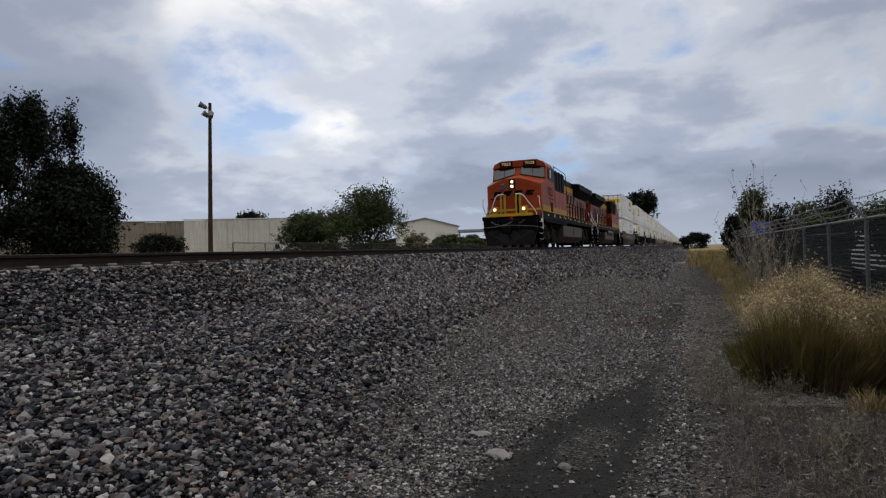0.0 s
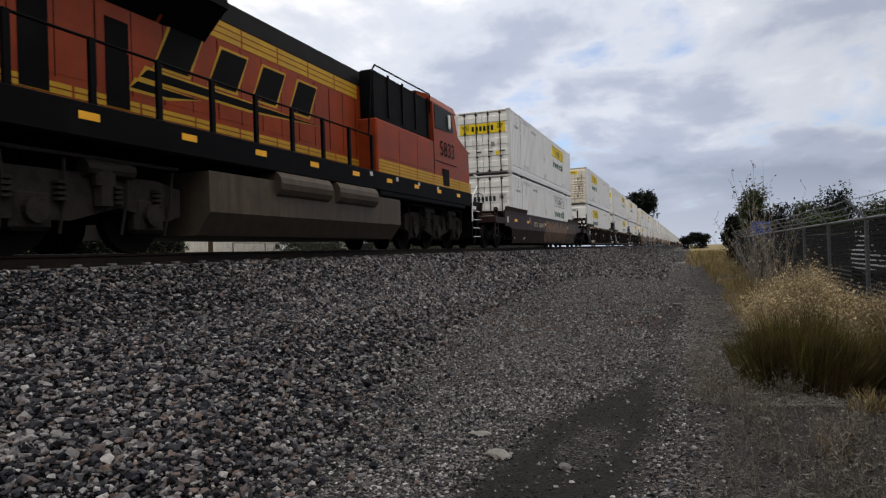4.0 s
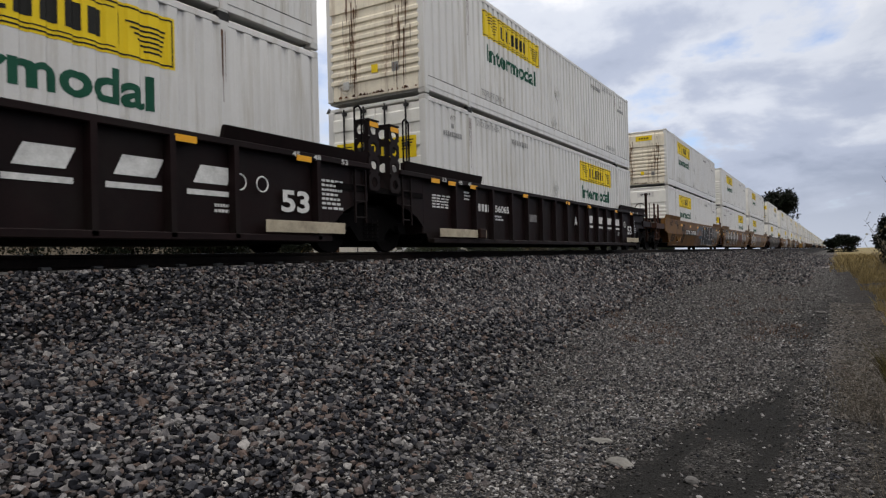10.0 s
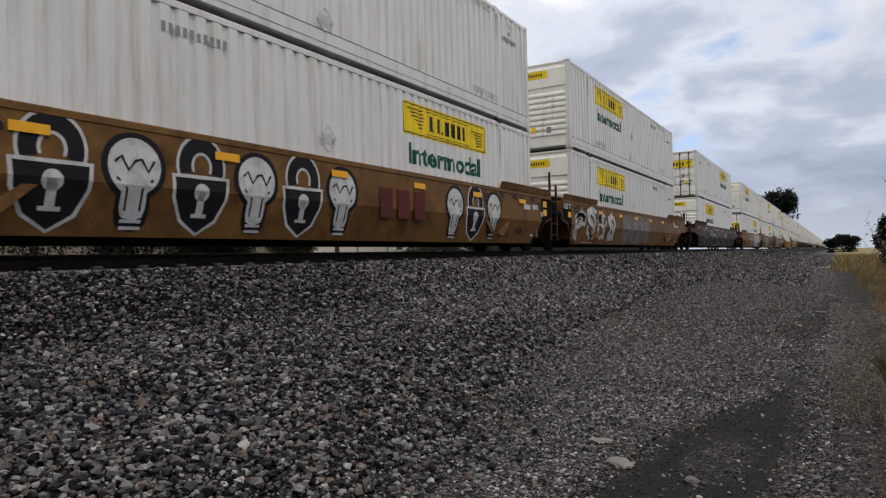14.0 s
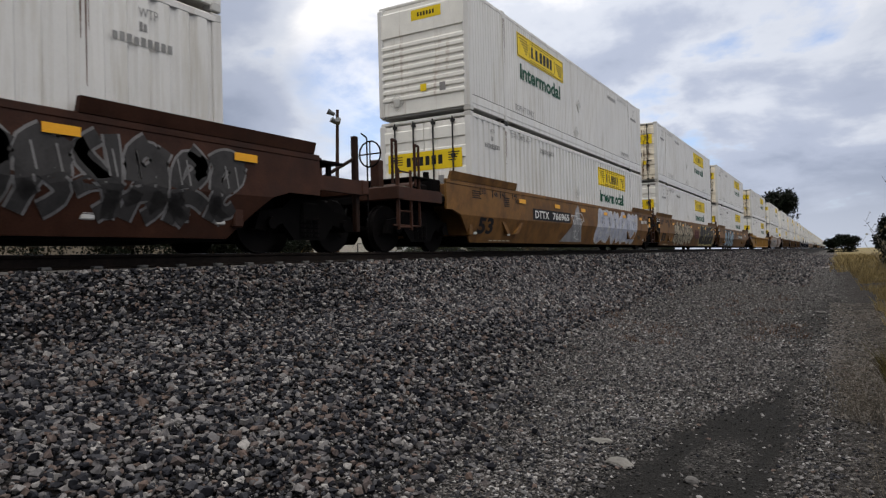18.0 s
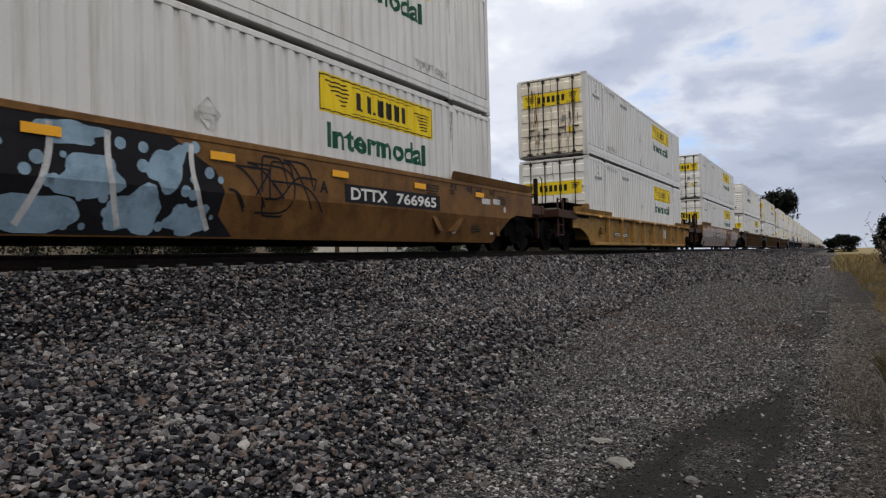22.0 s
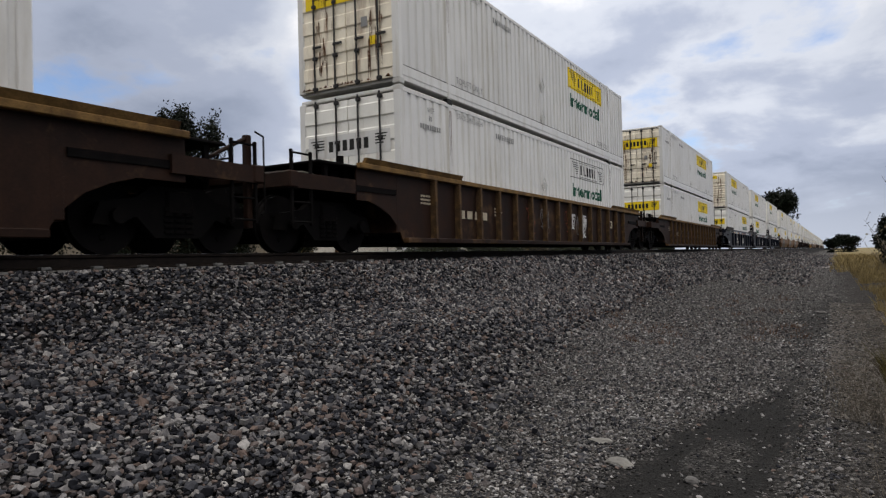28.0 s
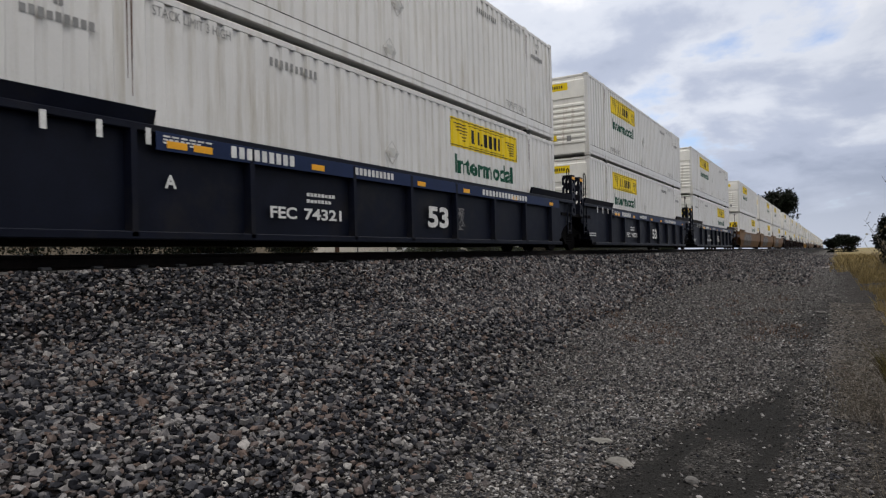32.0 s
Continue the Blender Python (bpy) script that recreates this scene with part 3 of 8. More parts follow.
stones("gravel_stones", FINE, 3500, strewn(-4.0, 0.4, -10.0, 2.0, 0.8, "gravel", 0.01), (0.02, 0.05), M["gravel"], 44, 0.7, 1)
stones("soil_stones", "small dull stones and a few pale ones on dry soil", 11000, strewn(-0.4, 2.6, 3.0, 13.0, 1.5), (0.007, 0.03), M["litter_stone"], 14, 0.6, 1)

M["damp_stone"] = stone_material("damp_grit", [(0.0, (0.006, 0.006, 0.006)), (0.6, (0.018, 0.017, 0.016)), (0.9, (0.04, 0.038, 0.036)), (1.0, (0.12, 0.115, 0.11))])
stones("rut_grit", "dark damp grit in the wheel rut", 7000, strewn(-1.6, 0.0, 3.0, 20.0, 1.5), (0.006, 0.02), M["damp_stone"], 34, 0.7, 1)


def one_stone(x, y, size, seed, flatness, material, label):
    rnd = random.Random(seed)
    bm = bmesh.new()
    bmesh.ops.create_icosphere(bm, subdivisions=2, radius=size / 2)
    for v in bm.verts:
        v.co *= 1 + 0.5 * noise_at(v.co * 9 / size * 0.25 + Vector((seed, 0, 0))) + 0.25 * noise_at(v.co * 9 / size + Vector((0, seed, 0)))
        v.co.z *= flatness
        v.co.x *= 0.7
    me = bpy.data.meshes.new("rock")
    bm.to_mesh(me)
    bm.free()
    me.materials.append(material)
    ob = tagged(new("rock", me), label, "rock")
    ob.matrix_basis = pose(x, y, land_height(x, y) + size * flatness * 0.25, 0, 0, 90 + rnd.uniform(-15, 15))


M["pale_rock"] = paint("pale_rock", (0.17, 0.163, 0.15), 0.85, var=0.2, bump=0.004)
M["grey_rock"] = paint("grey_rock", (0.13, 0.125, 0.12), 0.85, var=0.2, bump=0.004)
one_stone(-1.33, 4.69, 0.2, 1, 0.28, M["pale_rock"], "flat pale rock lying in the gravel")
one_stone(-1.64, 5.22, 0.19, 2, 0.25, M["pale_rock"], "flat pale rock sunk in the gravel")
one_stone(-0.84, 4.58, 0.1, 3, 0.6, M["grey_rock"], "rounded grey rock on the damp rut")
one_stone(0.56, 6.16, 0.09, 4, 0.6, M["pale_rock"], "small pale rock beside the dry bush")
one_stone(-0.64, 15.0, 0.16, 5, 0.3, M["pale_rock"], "flat pale rock beside the rut")
one_stone(-0.3, 17.9, 0.22, 6, 0.3, M["grey_rock"], "flat pale slab beside the access track")
one_stone(-0.1, 24.5, 0.25, 7, 0.3, M["grey_rock"], "flat pale slab at the edge of the track")

# ---- the railway track ----
track = thing("railway_track", "single track of rusty rails on pale concrete ties", "railway", kind="structure", at=(TRACK_X, 0, RAIL_Z))
RAIL = [(-0.075, -0.178), (0.075, -0.178), (0.075, -0.165), (0.012, -0.145), (0.009, -0.05), (0.036, -0.036), (0.036, -0.006), (0.03, 0.0),
        (-0.03, 0.0), (-0.036, -0.006), (-0.036, -0.036), (-0.009, -0.05), (-0.012, -0.145), (-0.075, -0.165)]
for side in (-1, 1):
    rail = part("rail", Shape().prism([(a + side * 0.7535, b) for a, b in RAIL], "y", -300, 1200), M["rail"], track)
    part("rail_head", Shape().prism([(side * 0.7535 + a, b) for a, b in ((-0.024, 0.0005), (0.024, 0.0005), (0.024, 0.002), (-0.024, 0.002))], "y", -300, 1200), M["railtop"], rail, "bright worn running surface")
tie_shape = Shape()
tie_shape.prism([(-0.14, -0.36), (0.14, -0.36), (0.125, -0.2), (0.105, -0.18), (-0.105, -0.18), (-0.125, -0.2)], "x", -1.3, 1.3)
for side in (-1, 1):
    for q in (-1, 1):
        tie_shape.cbox(side * 0.7535 + q * 0.11 - 0.045, side * 0.7535 + q * 0.11 + 0.045, -0.06, 0.06, -0.181, -0.14, 0.01)
tie_mesh = tie_shape.mesh("tie", M["tie"])
TIE = 0.61
for i in range(-16, 200):
    tie = new("tie", tie_mesh)
    tie.parent = track
    tie.matrix_basis = pose(random.uniform(-0.02, 0.02), i * TIE - 0.02, 0, 0, 0, random.uniform(-0.4, 0.4))
rest = Shape()
for i in list(range(-300, -16)) + list(range(200, 900)):
    rest.box(-1.3, 1.3, i * TIE - 0.12, i * TIE + 0.1, -0.36, -0.18)
part("far_ties", rest, M["tie"], track)["kind"] = "stuff"

# ---- the train ----
TRAIN = []      # things that roll: (object, place along the train)
WHEELS = []     # wheelsets: (object, place in the truck, radius, place along the train)
MESHES = {}


def kept(key, make):
    if key not in MESHES:
        MESHES[key] = make()
    return MESHES[key]


def wheelset_mesh(radius):
    s = Shape()
    for side in (-1, 1):
        x = side * 0.76
        s.rod((x - side * 0.03, 0, 0), (x + side * 0.06, 0, 0), radius, 28)
        s.rod((x - side * 0.06, 0, 0), (x - side * 0.03, 0, 0), radius + 0.028, 28)
        s.rod((x + side * 0.06, 0, 0), (x + side * 0.11, 0, 0), 0.12, 10)
        for k in range(3):
            a = k * 2.0944
            s.cbox(x + side * 0.055 - 0.01, x + side * 0.055 + 0.02, 0.25 * math.cos(a) - 0.04, 0.25 * math.cos(a) + 0.04, 0.25 * math.sin(a) - 0.04, 0.25 * math.sin(a) + 0.04, 0.01)
    s.rod((-1.05, 0, 0), (1.05, 0, 0), 0.08, 10)
    return s.mesh("wheelset", M["wheel"])


def freight_truck(car, y, u):
    """Two-axle truck at y on its car."""
    def frame_mesh():
        s = Shape()
        for side in (-1, 1):
            x = side * 1.0
            s.prism([(-1.2, 0.36), (-1.1, 0.62), (-0.62, 0.70), (-0.4, 0.86), (0.4, 0.86), (0.62, 0.70), (1.1, 0.62), (1.2, 0.36), (0.95, 0.34), (0.62, 0.46), (0.36, 0.20), (-0.36, 0.20), (-0.62, 0.46), (-0.95, 0.34)], "x", x - 0.06, x + 0.06)
            for q in (-0.89, 0.89):
                s.rod((x + side * 0.05, q, 0.457), (x + side * 0.14, q, 0.457), 0.1, 10)
            for q in (-0.16, 0.0, 0.16):
                for k in range(5):
                    s.rod((x + side * 0.02, q, 0.26 + k * 0.075), (x + side * 0.02, q, 0.30 + k * 0.075), 0.085, 8)
        s.cbox(-1.1, 1.1, -0.2, 0.2, 0.5, 0.82, 0.03)
        for q in (-0.45, 0.45):
            s.cbox(-0.85, 0.85, q - 0.05, q + 0.05, 0.36, 0.5, 0.02)
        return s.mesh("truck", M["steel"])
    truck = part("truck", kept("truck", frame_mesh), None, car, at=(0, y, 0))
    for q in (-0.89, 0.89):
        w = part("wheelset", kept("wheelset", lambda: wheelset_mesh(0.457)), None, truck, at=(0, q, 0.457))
        WHEELS.append((w, (0, q, 0.457), 0.457, u + y + q))


STYLE = {  # colour of the body, of the ribs, smooth or ribbed sides, end rails
    "maroon": ("maroon", "maroon", False), "brown": ("brown", "brown", True), "tan": ("tan", "tan", False), "dusk": ("duskbrown", "duskbrown", False),
    "ochre": ("ochre_web", "ochre", True), "silver": ("tan", "tan", False), "rust": ("rustbrown", "ochre_rib", True), "navy": ("navy", "navy", True)}
LONG = 16.154


def holed(shape, at, wide, high, radius, n=16):
    """A flat square of plate round a circular hole; at maps its two directions into space."""
    ring, rim = [], []
    for i in range(n):
        a = 2 * math.pi * (i + 0.5) / n
        c, s_ = math.cos(a), math.sin(a)
        k = 1 / max(abs(c), abs(s_))
        ring.append(at(radius * c, radius * s_))
        rim.append(at(wide / 2 * c * k, high / 2 * s_ * k))
    shape.add(ring + rim, [(i, (i + 1) % n, n + (i + 1) % n, n + i) for i in range(n)])


def side_mesh(material, side, ribbed, low, high):
    """One long side of a well: upright upper web, lower web that leans in (smooth type) or stands (ribbed), cut away over the trucks."""
    s = Shape()
    face = 1.338 if ribbed else 1.40
    lean = face if ribbed else 1.22
    def slab(poly, xs):
        n = len(poly)
        outer = [(side * x, y, z) for (y, z), x in zip(poly, xs)]
        inner = [(side * (min(x, 1.36) - 0.035 if x < 1.4 else 1.345), y, z) for (y, z), x in zip(poly, xs)]
        s.add(outer + inner, [tuple(range(n)), tuple(range(2 * n - 1, n - 1, -1))] + [(i, (i + 1) % n, n + (i + 1) % n, n + i) for i in range(n)])
    slab([(low, 0.93), (low, 1.56), (high, 1.56), (high, 0.93), (17.3, 0.93), (16.95, 0.83), (-0.8, 0.83), (-1.15, 0.93)], [face] * 8)
    # the edge over the trucks runs down in a round arch
    arch = [(-0.8, 0.83), (-0.5, 0.7), (-0.26, 0.5), (-0.12, 0.32), (-0.06, 0.2)] if ribbed else [(-0.8, 0.83), (-0.62, 0.7), (-0.44, 0.55), (-0.25, 0.38), (-0.06, 0.2)]
    slab(arch + [(LONG - y, z) for y, z in reversed(arch)], [face if ribbed else 1.22 + 0.18 * (z - 0.2) / 0.63 for _, z in arch + arch[::-1]])
    return s.mesh("side_web", M[material])


def well_car(u, style, near="coupler", far="coupler", label="", plain=False):
    """A double-stack well unit; its origin is at the rail head under the near end of its containers."""
    body, ribs, ribbed = STYLE[style]
    car = thing("well_car", label, "freight car", "well cars of the train")
    TRAIN.append((car, u))
    dark = "duskbrown" if body in ("tan", "ochre_web") else body
    low = {"brown": -1.35, "rust": -1.5, "silver": -1.1, "tan": -1.4}.get(style, -1.85) if near == "coupler" else -1.2
    high = (18.4 if style == "tan" else 18.0) if far == "coupler" else 17.35
    drop = Matrix.Diagonal((1, 1, 0.77 if style == "ochre" else 0.97, 1))
    for side in (1, -1):
        web = part("side_web", kept(("web", body, side, ribbed, low, high), lambda: side_mesh(body, side, ribbed, low, high)), None, car, at=drop)
        x0, x1 = sorted((side * 1.33, side * (1.45 if ribbed else 1.412)))
        part("top_chord", kept(("chord", ribs, side, low, high), lambda: Shape().cbox(x0, x1, low, high, 1.50, 1.60, 0.012).mesh("top_chord", M[ribs])), None, car, at=drop)
        if ribbed:
            b0, b1 = sorted((side * 1.33, side * 1.46))
            part("bottom_chord", kept(("bchord", body, ribs, side), lambda: Shape().cbox(b0, b1, -0.05, 16.2, 0.16, 0.26, 0.012).mesh("bottom_chord", M[body if style == "rust" else ribs])), None, car)
            if side == 1:
                step = 1.79 if style == "ochre" else 1.03
                spots = {"brown": [0.95, 1.9, 2.78] + [3.9 + 1.03 * k for k in range(11)] + [15.9], "navy": [1.9, 3.75, 6.1, 7.9, 9.7, 11.6, 13.5, 15.4]}
                for y in spots.get(style) or [step * k for k in range(1, int(LONG / step) + 1)]:
                    r = part("rib", kept(("rib", ribs, style == "rust"), lambda: Shape().prism([(1.335, -0.055), (1.46, -0.04), (1.46, 0.04), (1.335, 0.055)], "z", 0.2, 1.51).mesh("rib", M["rust_rib" if style == "rust" else ribs])), None, car, at=Matrix.Translation((0, y, 0)) @ drop)
        # container guides that stand above the chord at both ends
        gt = 1.70 if style == "rust" else 1.78
        for a, b in ((low + 0.15, 2.2), (14.0, high - 0.15)):
            g = [(1.345, 1.60), (1.42, 1.60), (1.47, gt), (1.40, gt)]
            part("guide_flange", kept(("guide", ribs, side, a, b, gt), lambda: Shape().prism([(side * p, q) for p, q in g], "y", a, b).mesh("guide_flange", M[ribs])), None, car, at=drop)
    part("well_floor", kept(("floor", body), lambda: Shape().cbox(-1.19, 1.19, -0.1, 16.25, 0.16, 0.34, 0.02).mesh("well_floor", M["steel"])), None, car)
    for end, kind in ((-1, near), (1, far)):
        def fy(d):
            return -d if end < 0 else LONG + d
        def span(a, b):
            return sorted((fy(a), fy(b)))
        reach = 3.35 if kind == "coupler" else 1.62
        bk = Shape().cbox(-1.34, 1.34, *span(0.1, 0.28), 0.35, 1.58, 0.02)
        part("bulkhead", kept(("bulk", body, end), lambda: bk.mesh("bulkhead", M[body])), None, car)
        deck = Shape().cbox(-0.42, 0.42, *span(0.2, reach), 0.92, 1.14, 0.03)
        for sx in (-1, 1):
            deck.prism([(sx * 1.36, fy(0.3)), (sx * 1.36, fy(1.75)), (sx * 0.42, fy(reach - 0.35)), (sx * 0.42, fy(0.3))], "z", 1.06, 1.16)
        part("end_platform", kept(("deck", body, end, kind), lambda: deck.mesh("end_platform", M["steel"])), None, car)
        if kind == "coupler":
            part("coupler", kept(("coupler", end), lambda: Shape().cbox(-0.12, 0.12, *span(3.1, 3.72), 0.72, 0.98, 0.03).cbox(-0.2, 0.2, *span(3.55, 3.85), 0.66, 1.02, 0.05).mesh("coupler", M["steel"])), None, car)
            part("end_sill", kept(("sill", ribs, end), lambda: Shape().cbox(-1.38, 1.38, *span(3.0, 3.2), 1.0, 1.26, 0.02).mesh("end_sill", M[dark])), None, car)
            for sx in (1, -1):
                if end < 0 or style in ("ochre", "rust"):
                    post = Shape()
                    for d in (2.62, 3.06):
                        post.cbox(sx * 1.30 - 0.025, sx * 1.30 + 0.025, *span(d, d + 0.05), 0.42, 1.6, 0.008)
                    for z in (0.47, 0.78, 1.1, 1.55):
                        post.rod((sx * 1.3, fy(2.64), z), (sx * 1.3, fy(3.08), z), 0.018, 5)
                    part("ladder", kept(("ladder", dark, style == "rust", end, sx), lambda: post.mesh("ladder", M["steel" if style == "rust" else dark])), None, car)
                if (end > 0) == (style != "silver"):
                    top = 1.7 if style == "rust" else 2.05
                    tall = Shape().cbox(sx * 1.2 - 0.05, sx * 1.2 + 0.05, *span(2.98, 3.08), 0.35, 2.55 if style in ("brown", "maroon") else top, 0.01)
                    tall.rod((sx * 1.2, fy(3.0), 1.65), (sx * 0.9, fy(2.2), 1.15), 0.03, 6)
                    part("end_post", kept(("post", end, sx, style in ("brown", "maroon"), top), lambda: tall.mesh("end_post", M["rustbrown"])), None, car)
                    grip = Shape().tube([(sx * 1.3, fy(3.2), 0.55), (sx * 1.3, fy(3.26), 0.6), (sx * 1.3, fy(3.26), top), (sx * 1.3, fy(3.1), top + 0.05)], 0.015, 5)
                    part("grab_iron", kept(("grip", end, sx, top), lambda: grip.mesh("grab_iron", M["steel"])), None, car)
            if style == "brown" and end < 0:
                col = Shape()
                for j in range(3):
                    holed(col, lambda p, q: (0.6 + 0.32 * j + p, fy(1.9), 1.85 + q), 0.32, 0.5, 0.1)
                for sx in (0.42, 1.42):
                    col.cbox(sx - 0.03, sx + 0.03, *span(1.88, 1.96), 1.1, 2.15 if sx < 1 else 2.4, 0.008)
                col.box(0.42, 1.42, *span(1.88, 1.96), 2.1, 2.14)
                part("perforated_column", kept("end column", lambda: col.mesh("perforated_column", M["brown"])), None, car, "dark steel stand with round holes")
            walkway = Shape().cbox(-1.36, 1.36, *span(0.9 if style in ("ochre", "rust") else 1.95, 2.5), 1.46, 1.5, 0.008)
            for sx in (-1.25, 0.0, 1.25):
                walkway.box(sx - 0.03, sx + 0.03, *span(2.2, 2.28), 1.1, 1.46)
            part("crosswalk", kept(("walk", end, style in ("ochre", "rust")), lambda: walkway.mesh("crosswalk", M["steel"])), None, car, "dark steel grating walkway")
            for sx in (-1, 1):
                beam = Shape().prism([(sx * 1.33, fy(1.6)), (sx * 1.4, fy(1.6)), (sx * 1.36, fy(3.05)), (sx * 1.29, fy(3.05))], "z", 1.0, 1.24)
                part("end_beam", kept(("beam", body, end, sx), lambda: beam.mesh("end_beam", M[dark])), None, car)
            tankish = Shape().rod((-0.75, fy(1.15), 1.4), (0.55, fy(1.15), 1.4), 0.2, 14).rod((-0.82, fy(1.15), 1.4), (0.62, fy(1.15), 1.4), 0.12, 12)
            part("air_reservoir", kept(("reservoir", end), lambda: tankish.mesh("air_reservoir", M["duskbrown"])), None, car, "rusty brown air tank")
            valve = Shape().cbox(0.75, 1.15, *span(1.2, 1.55), 1.16, 1.55, 0.03).cbox(0.82, 1.05, *span(1.6, 1.85), 1.16, 1.42, 0.03).rod((0.9, fy(1.4), 1.5), (0.9, fy(1.4), 1.72), 0.07, 10)
            part("brake_valve", kept(("valve", end), lambda: valve.mesh("brake_valve", M["steel"])), None, car)
            pipes = Shape()
            for sx in (0.95, 1.2):
                pipes.tube([(sx, fy(0.4), 1.2), (sx, fy(1.9), 1.22), (sx - 0.1, fy(2.6), 1.3), (sx - 0.3, fy(3.0), 1.28)], 0.02, 5)
            part("brake_pipe", kept(("pipes", end), lambda: pipes.mesh("brake_pipe", M["cable"])), None, car)
            if end < 0 and body == "tan":
                for sx in (1, -1):
                    bars_ = Shape()
                    for d in (2.3, 3.1):
                        bars_.tube([(sx * 1.28, fy(d), 0.5), (sx * 1.28, fy(d), 2.12), (sx * 1.28, fy(d + 0.14), 2.14), (sx * 1.28, fy(d + 0.14), 1.3)], 0.028, 6)
                    bars_.rod((sx * 1.28, fy(2.3), 0.5), (sx * 1.28, fy(3.24), 0.5), 0.02, 5)
                    part("grab_post", kept(("grab post", sx), lambda: bars_.mesh("grab_post", M["duskbrown"])), None, car, "rusty upright grab bars")
            hose = Shape().tube([(0.35, fy(3.5), 0.85), (0.38, fy(3.65), 0.5), (0.3, fy(3.8), 0.42), (0.2, fy(3.95), 0.55)], 0.025, 6)
            part("brake_hose", kept(("hose", end), lambda: hose.mesh("brake_hose", M["tyre"])), None, car)
            if (end > 0) == (style in ("ochre", "rust")):
                hub = 1.4 if style == "rust" else 1.95
                hb = Shape().cbox(0.5, 0.7, *span(2.7, 2.9), 1.1, hub - 0.1, 0.02)
                part("brake_stand", kept(("stand", body, end, hub), lambda: hb.mesh("brake_stand", M[dark])), None, car)
                part("brake_wheel", kept(("bwheel", end, hub), lambda: Shape().ring((0.6, fy(3.02), hub), "y", 0.26, 0.018).rod((0.35, fy(3.02), hub), (0.85, fy(3.02), hub), 0.015, 5).rod((0.6, fy(3.02), hub - 0.25), (0.6, fy(3.02), hub + 0.25), 0.015, 5).mesh("brake_wheel", M["steel"])), None, car)
            freight_truck(car, fy(1.95), u)
        elif end < 0:
            freight_truck(car, fy(1.69), u)
        if kind == "joint":
            lad = Shape()
            for d in (0.75, 1.05):
                lad.cbox(1.36, 1.40, *span(d, d + 0.04), 0.5, 1.7, 0.008)
            for z in (0.6, 0.88, 1.16, 1.44):
                lad.rod((1.38, fy(0.77), z), (1.38, fy(1.07), z), 0.015, 5)
            if ribbed:
                part("ladder", kept(("jladder", ribs, end), lambda: lad.mesh("ladder", M[ribs])), None, car)
            elif end > 0:
                tall = Shape()
                for d, top in ((1.27, 2.3), (1.78, 1.95)):
                    tall.cbox(1.30, 1.36, *span(d, d + 0.06), 0.3, top, 0.01)
                for z in (0.45, 0.78, 1.11, 1.44, 1.77):
                    tall.rod((1.33, fy(1.3), z), (1.33, fy(1.8), z), 0.018, 5)
                part("ladder", kept("joint ladder", lambda: tall.mesh("ladder", M["duskbrown"])), None, car, "dark brown steel ladder")
                part("end_rack", kept("joint rack", lambda: Shape().cbox(-1.25, 1.25, *span(1.35, 1.75), 1.02, 1.52, 0.03).cbox(-1.2, 1.26, *span(1.2, 1.85), 1.55, 1.6, 0.01).mesh("end_rack", M["steel"])), None, car, "blackened steel frame at the joint")
            else:
                hang = Shape().tube([(1.32, fy(1.5), 1.42), (1.36, fy(1.35), 1.2), (1.38, fy(1.15), 1.05), (1.36, fy(0.95), 1.12), (1.3, fy(0.8), 1.4)], 0.022, 6)
                part("brake_hose", kept("joint hose", lambda: hang.mesh("brake_hose", M["cable"])), None, car, "worn hose hanging between the cars")
                part("end_shelf", kept("joint shelf", lambda: Shape().cbox(-1.3, 1.34, *span(0.5, 1.6), 1.56, 1.62, 0.01).cbox(-1.25, 1.28, *span(1.3, 1.6), 1.0, 1.55, 0.03).mesh("end_shelf", M["duskbrown"])), None, car)
            if style in ("brown", "navy"):
                # box column with big lightening holes
                col = Shape()
                for j in range(4):
                    holed(col, lambda p, q: (1.40, fy(1.33) + p, 1.25 + 0.315 * j + q), 0.32, 0.315, 0.088)
                    holed(col, lambda p, q: (1.24 + p, fy(1.17), 1.25 + 0.315 * j + q), 0.32, 0.315, 0.088)
                    holed(col, lambda p, q: (1.24 + p, fy(1.49), 1.25 + 0.315 * j + q), 0.32, 0.315, 0.088)
                col.cbox(1.08, 1.41, *span(1.16, 1.5), 2.35, 2.38, 0.004)
                part("perforated_column", kept(("column", body, end), lambda: col.mesh("perforated_column", M[body])), None, car, "dark steel column with round holes")
                part("reflector", kept(("colref", end), lambda: Shape().box(1.411, 1.415, *span(1.2, 1.46), 2.24, 2.33).mesh("reflector", M["amber"])), None, car)
            if not ribbed:
                continue
            loop = Shape().tube([(1.38, fy(0.8), 1.5), (1.38, fy(0.8), 2.5), (1.38, fy(0.92), 2.56), (1.38, fy(1.0), 2.5), (1.38, fy(1.0), 1.6)], 0.018, 6)
            part("grab_iron", kept(("loop", end), lambda: loop.mesh("grab_iron", M["steel"])), None, car)
    return car


def corrugated(y0, y1, z0, z1, pitch, depth, x):
    """A side sheet pressed into upright trapezoid waves."""
    n = int(round((y1 - y0) / pitch))
    p = (y1 - y0) / n
    line = []
    for i in range(n):
        a = y0 + i * p
        line += [(x, a), (x, a + 0.52 * p), (x - depth, a + 0.64 * p), (x - depth, a + 0.88 * p)]
    line.append((x, y1))
    v = [(px, py, z) for z in (z0, z1) for px, py in line]
    m = len(line)
    v += [(x - depth - 0.02, y, z) for z in (z0, z1) for y in (y0, y1)]
    f = [(i, i + 1, m + i + 1, m + i) for i in range(m - 1)]
    return v, f


CORR = (2.05, 12.05 / 43, 0.032)     # the middle side sheet: its start, the pitch and depth of its waves


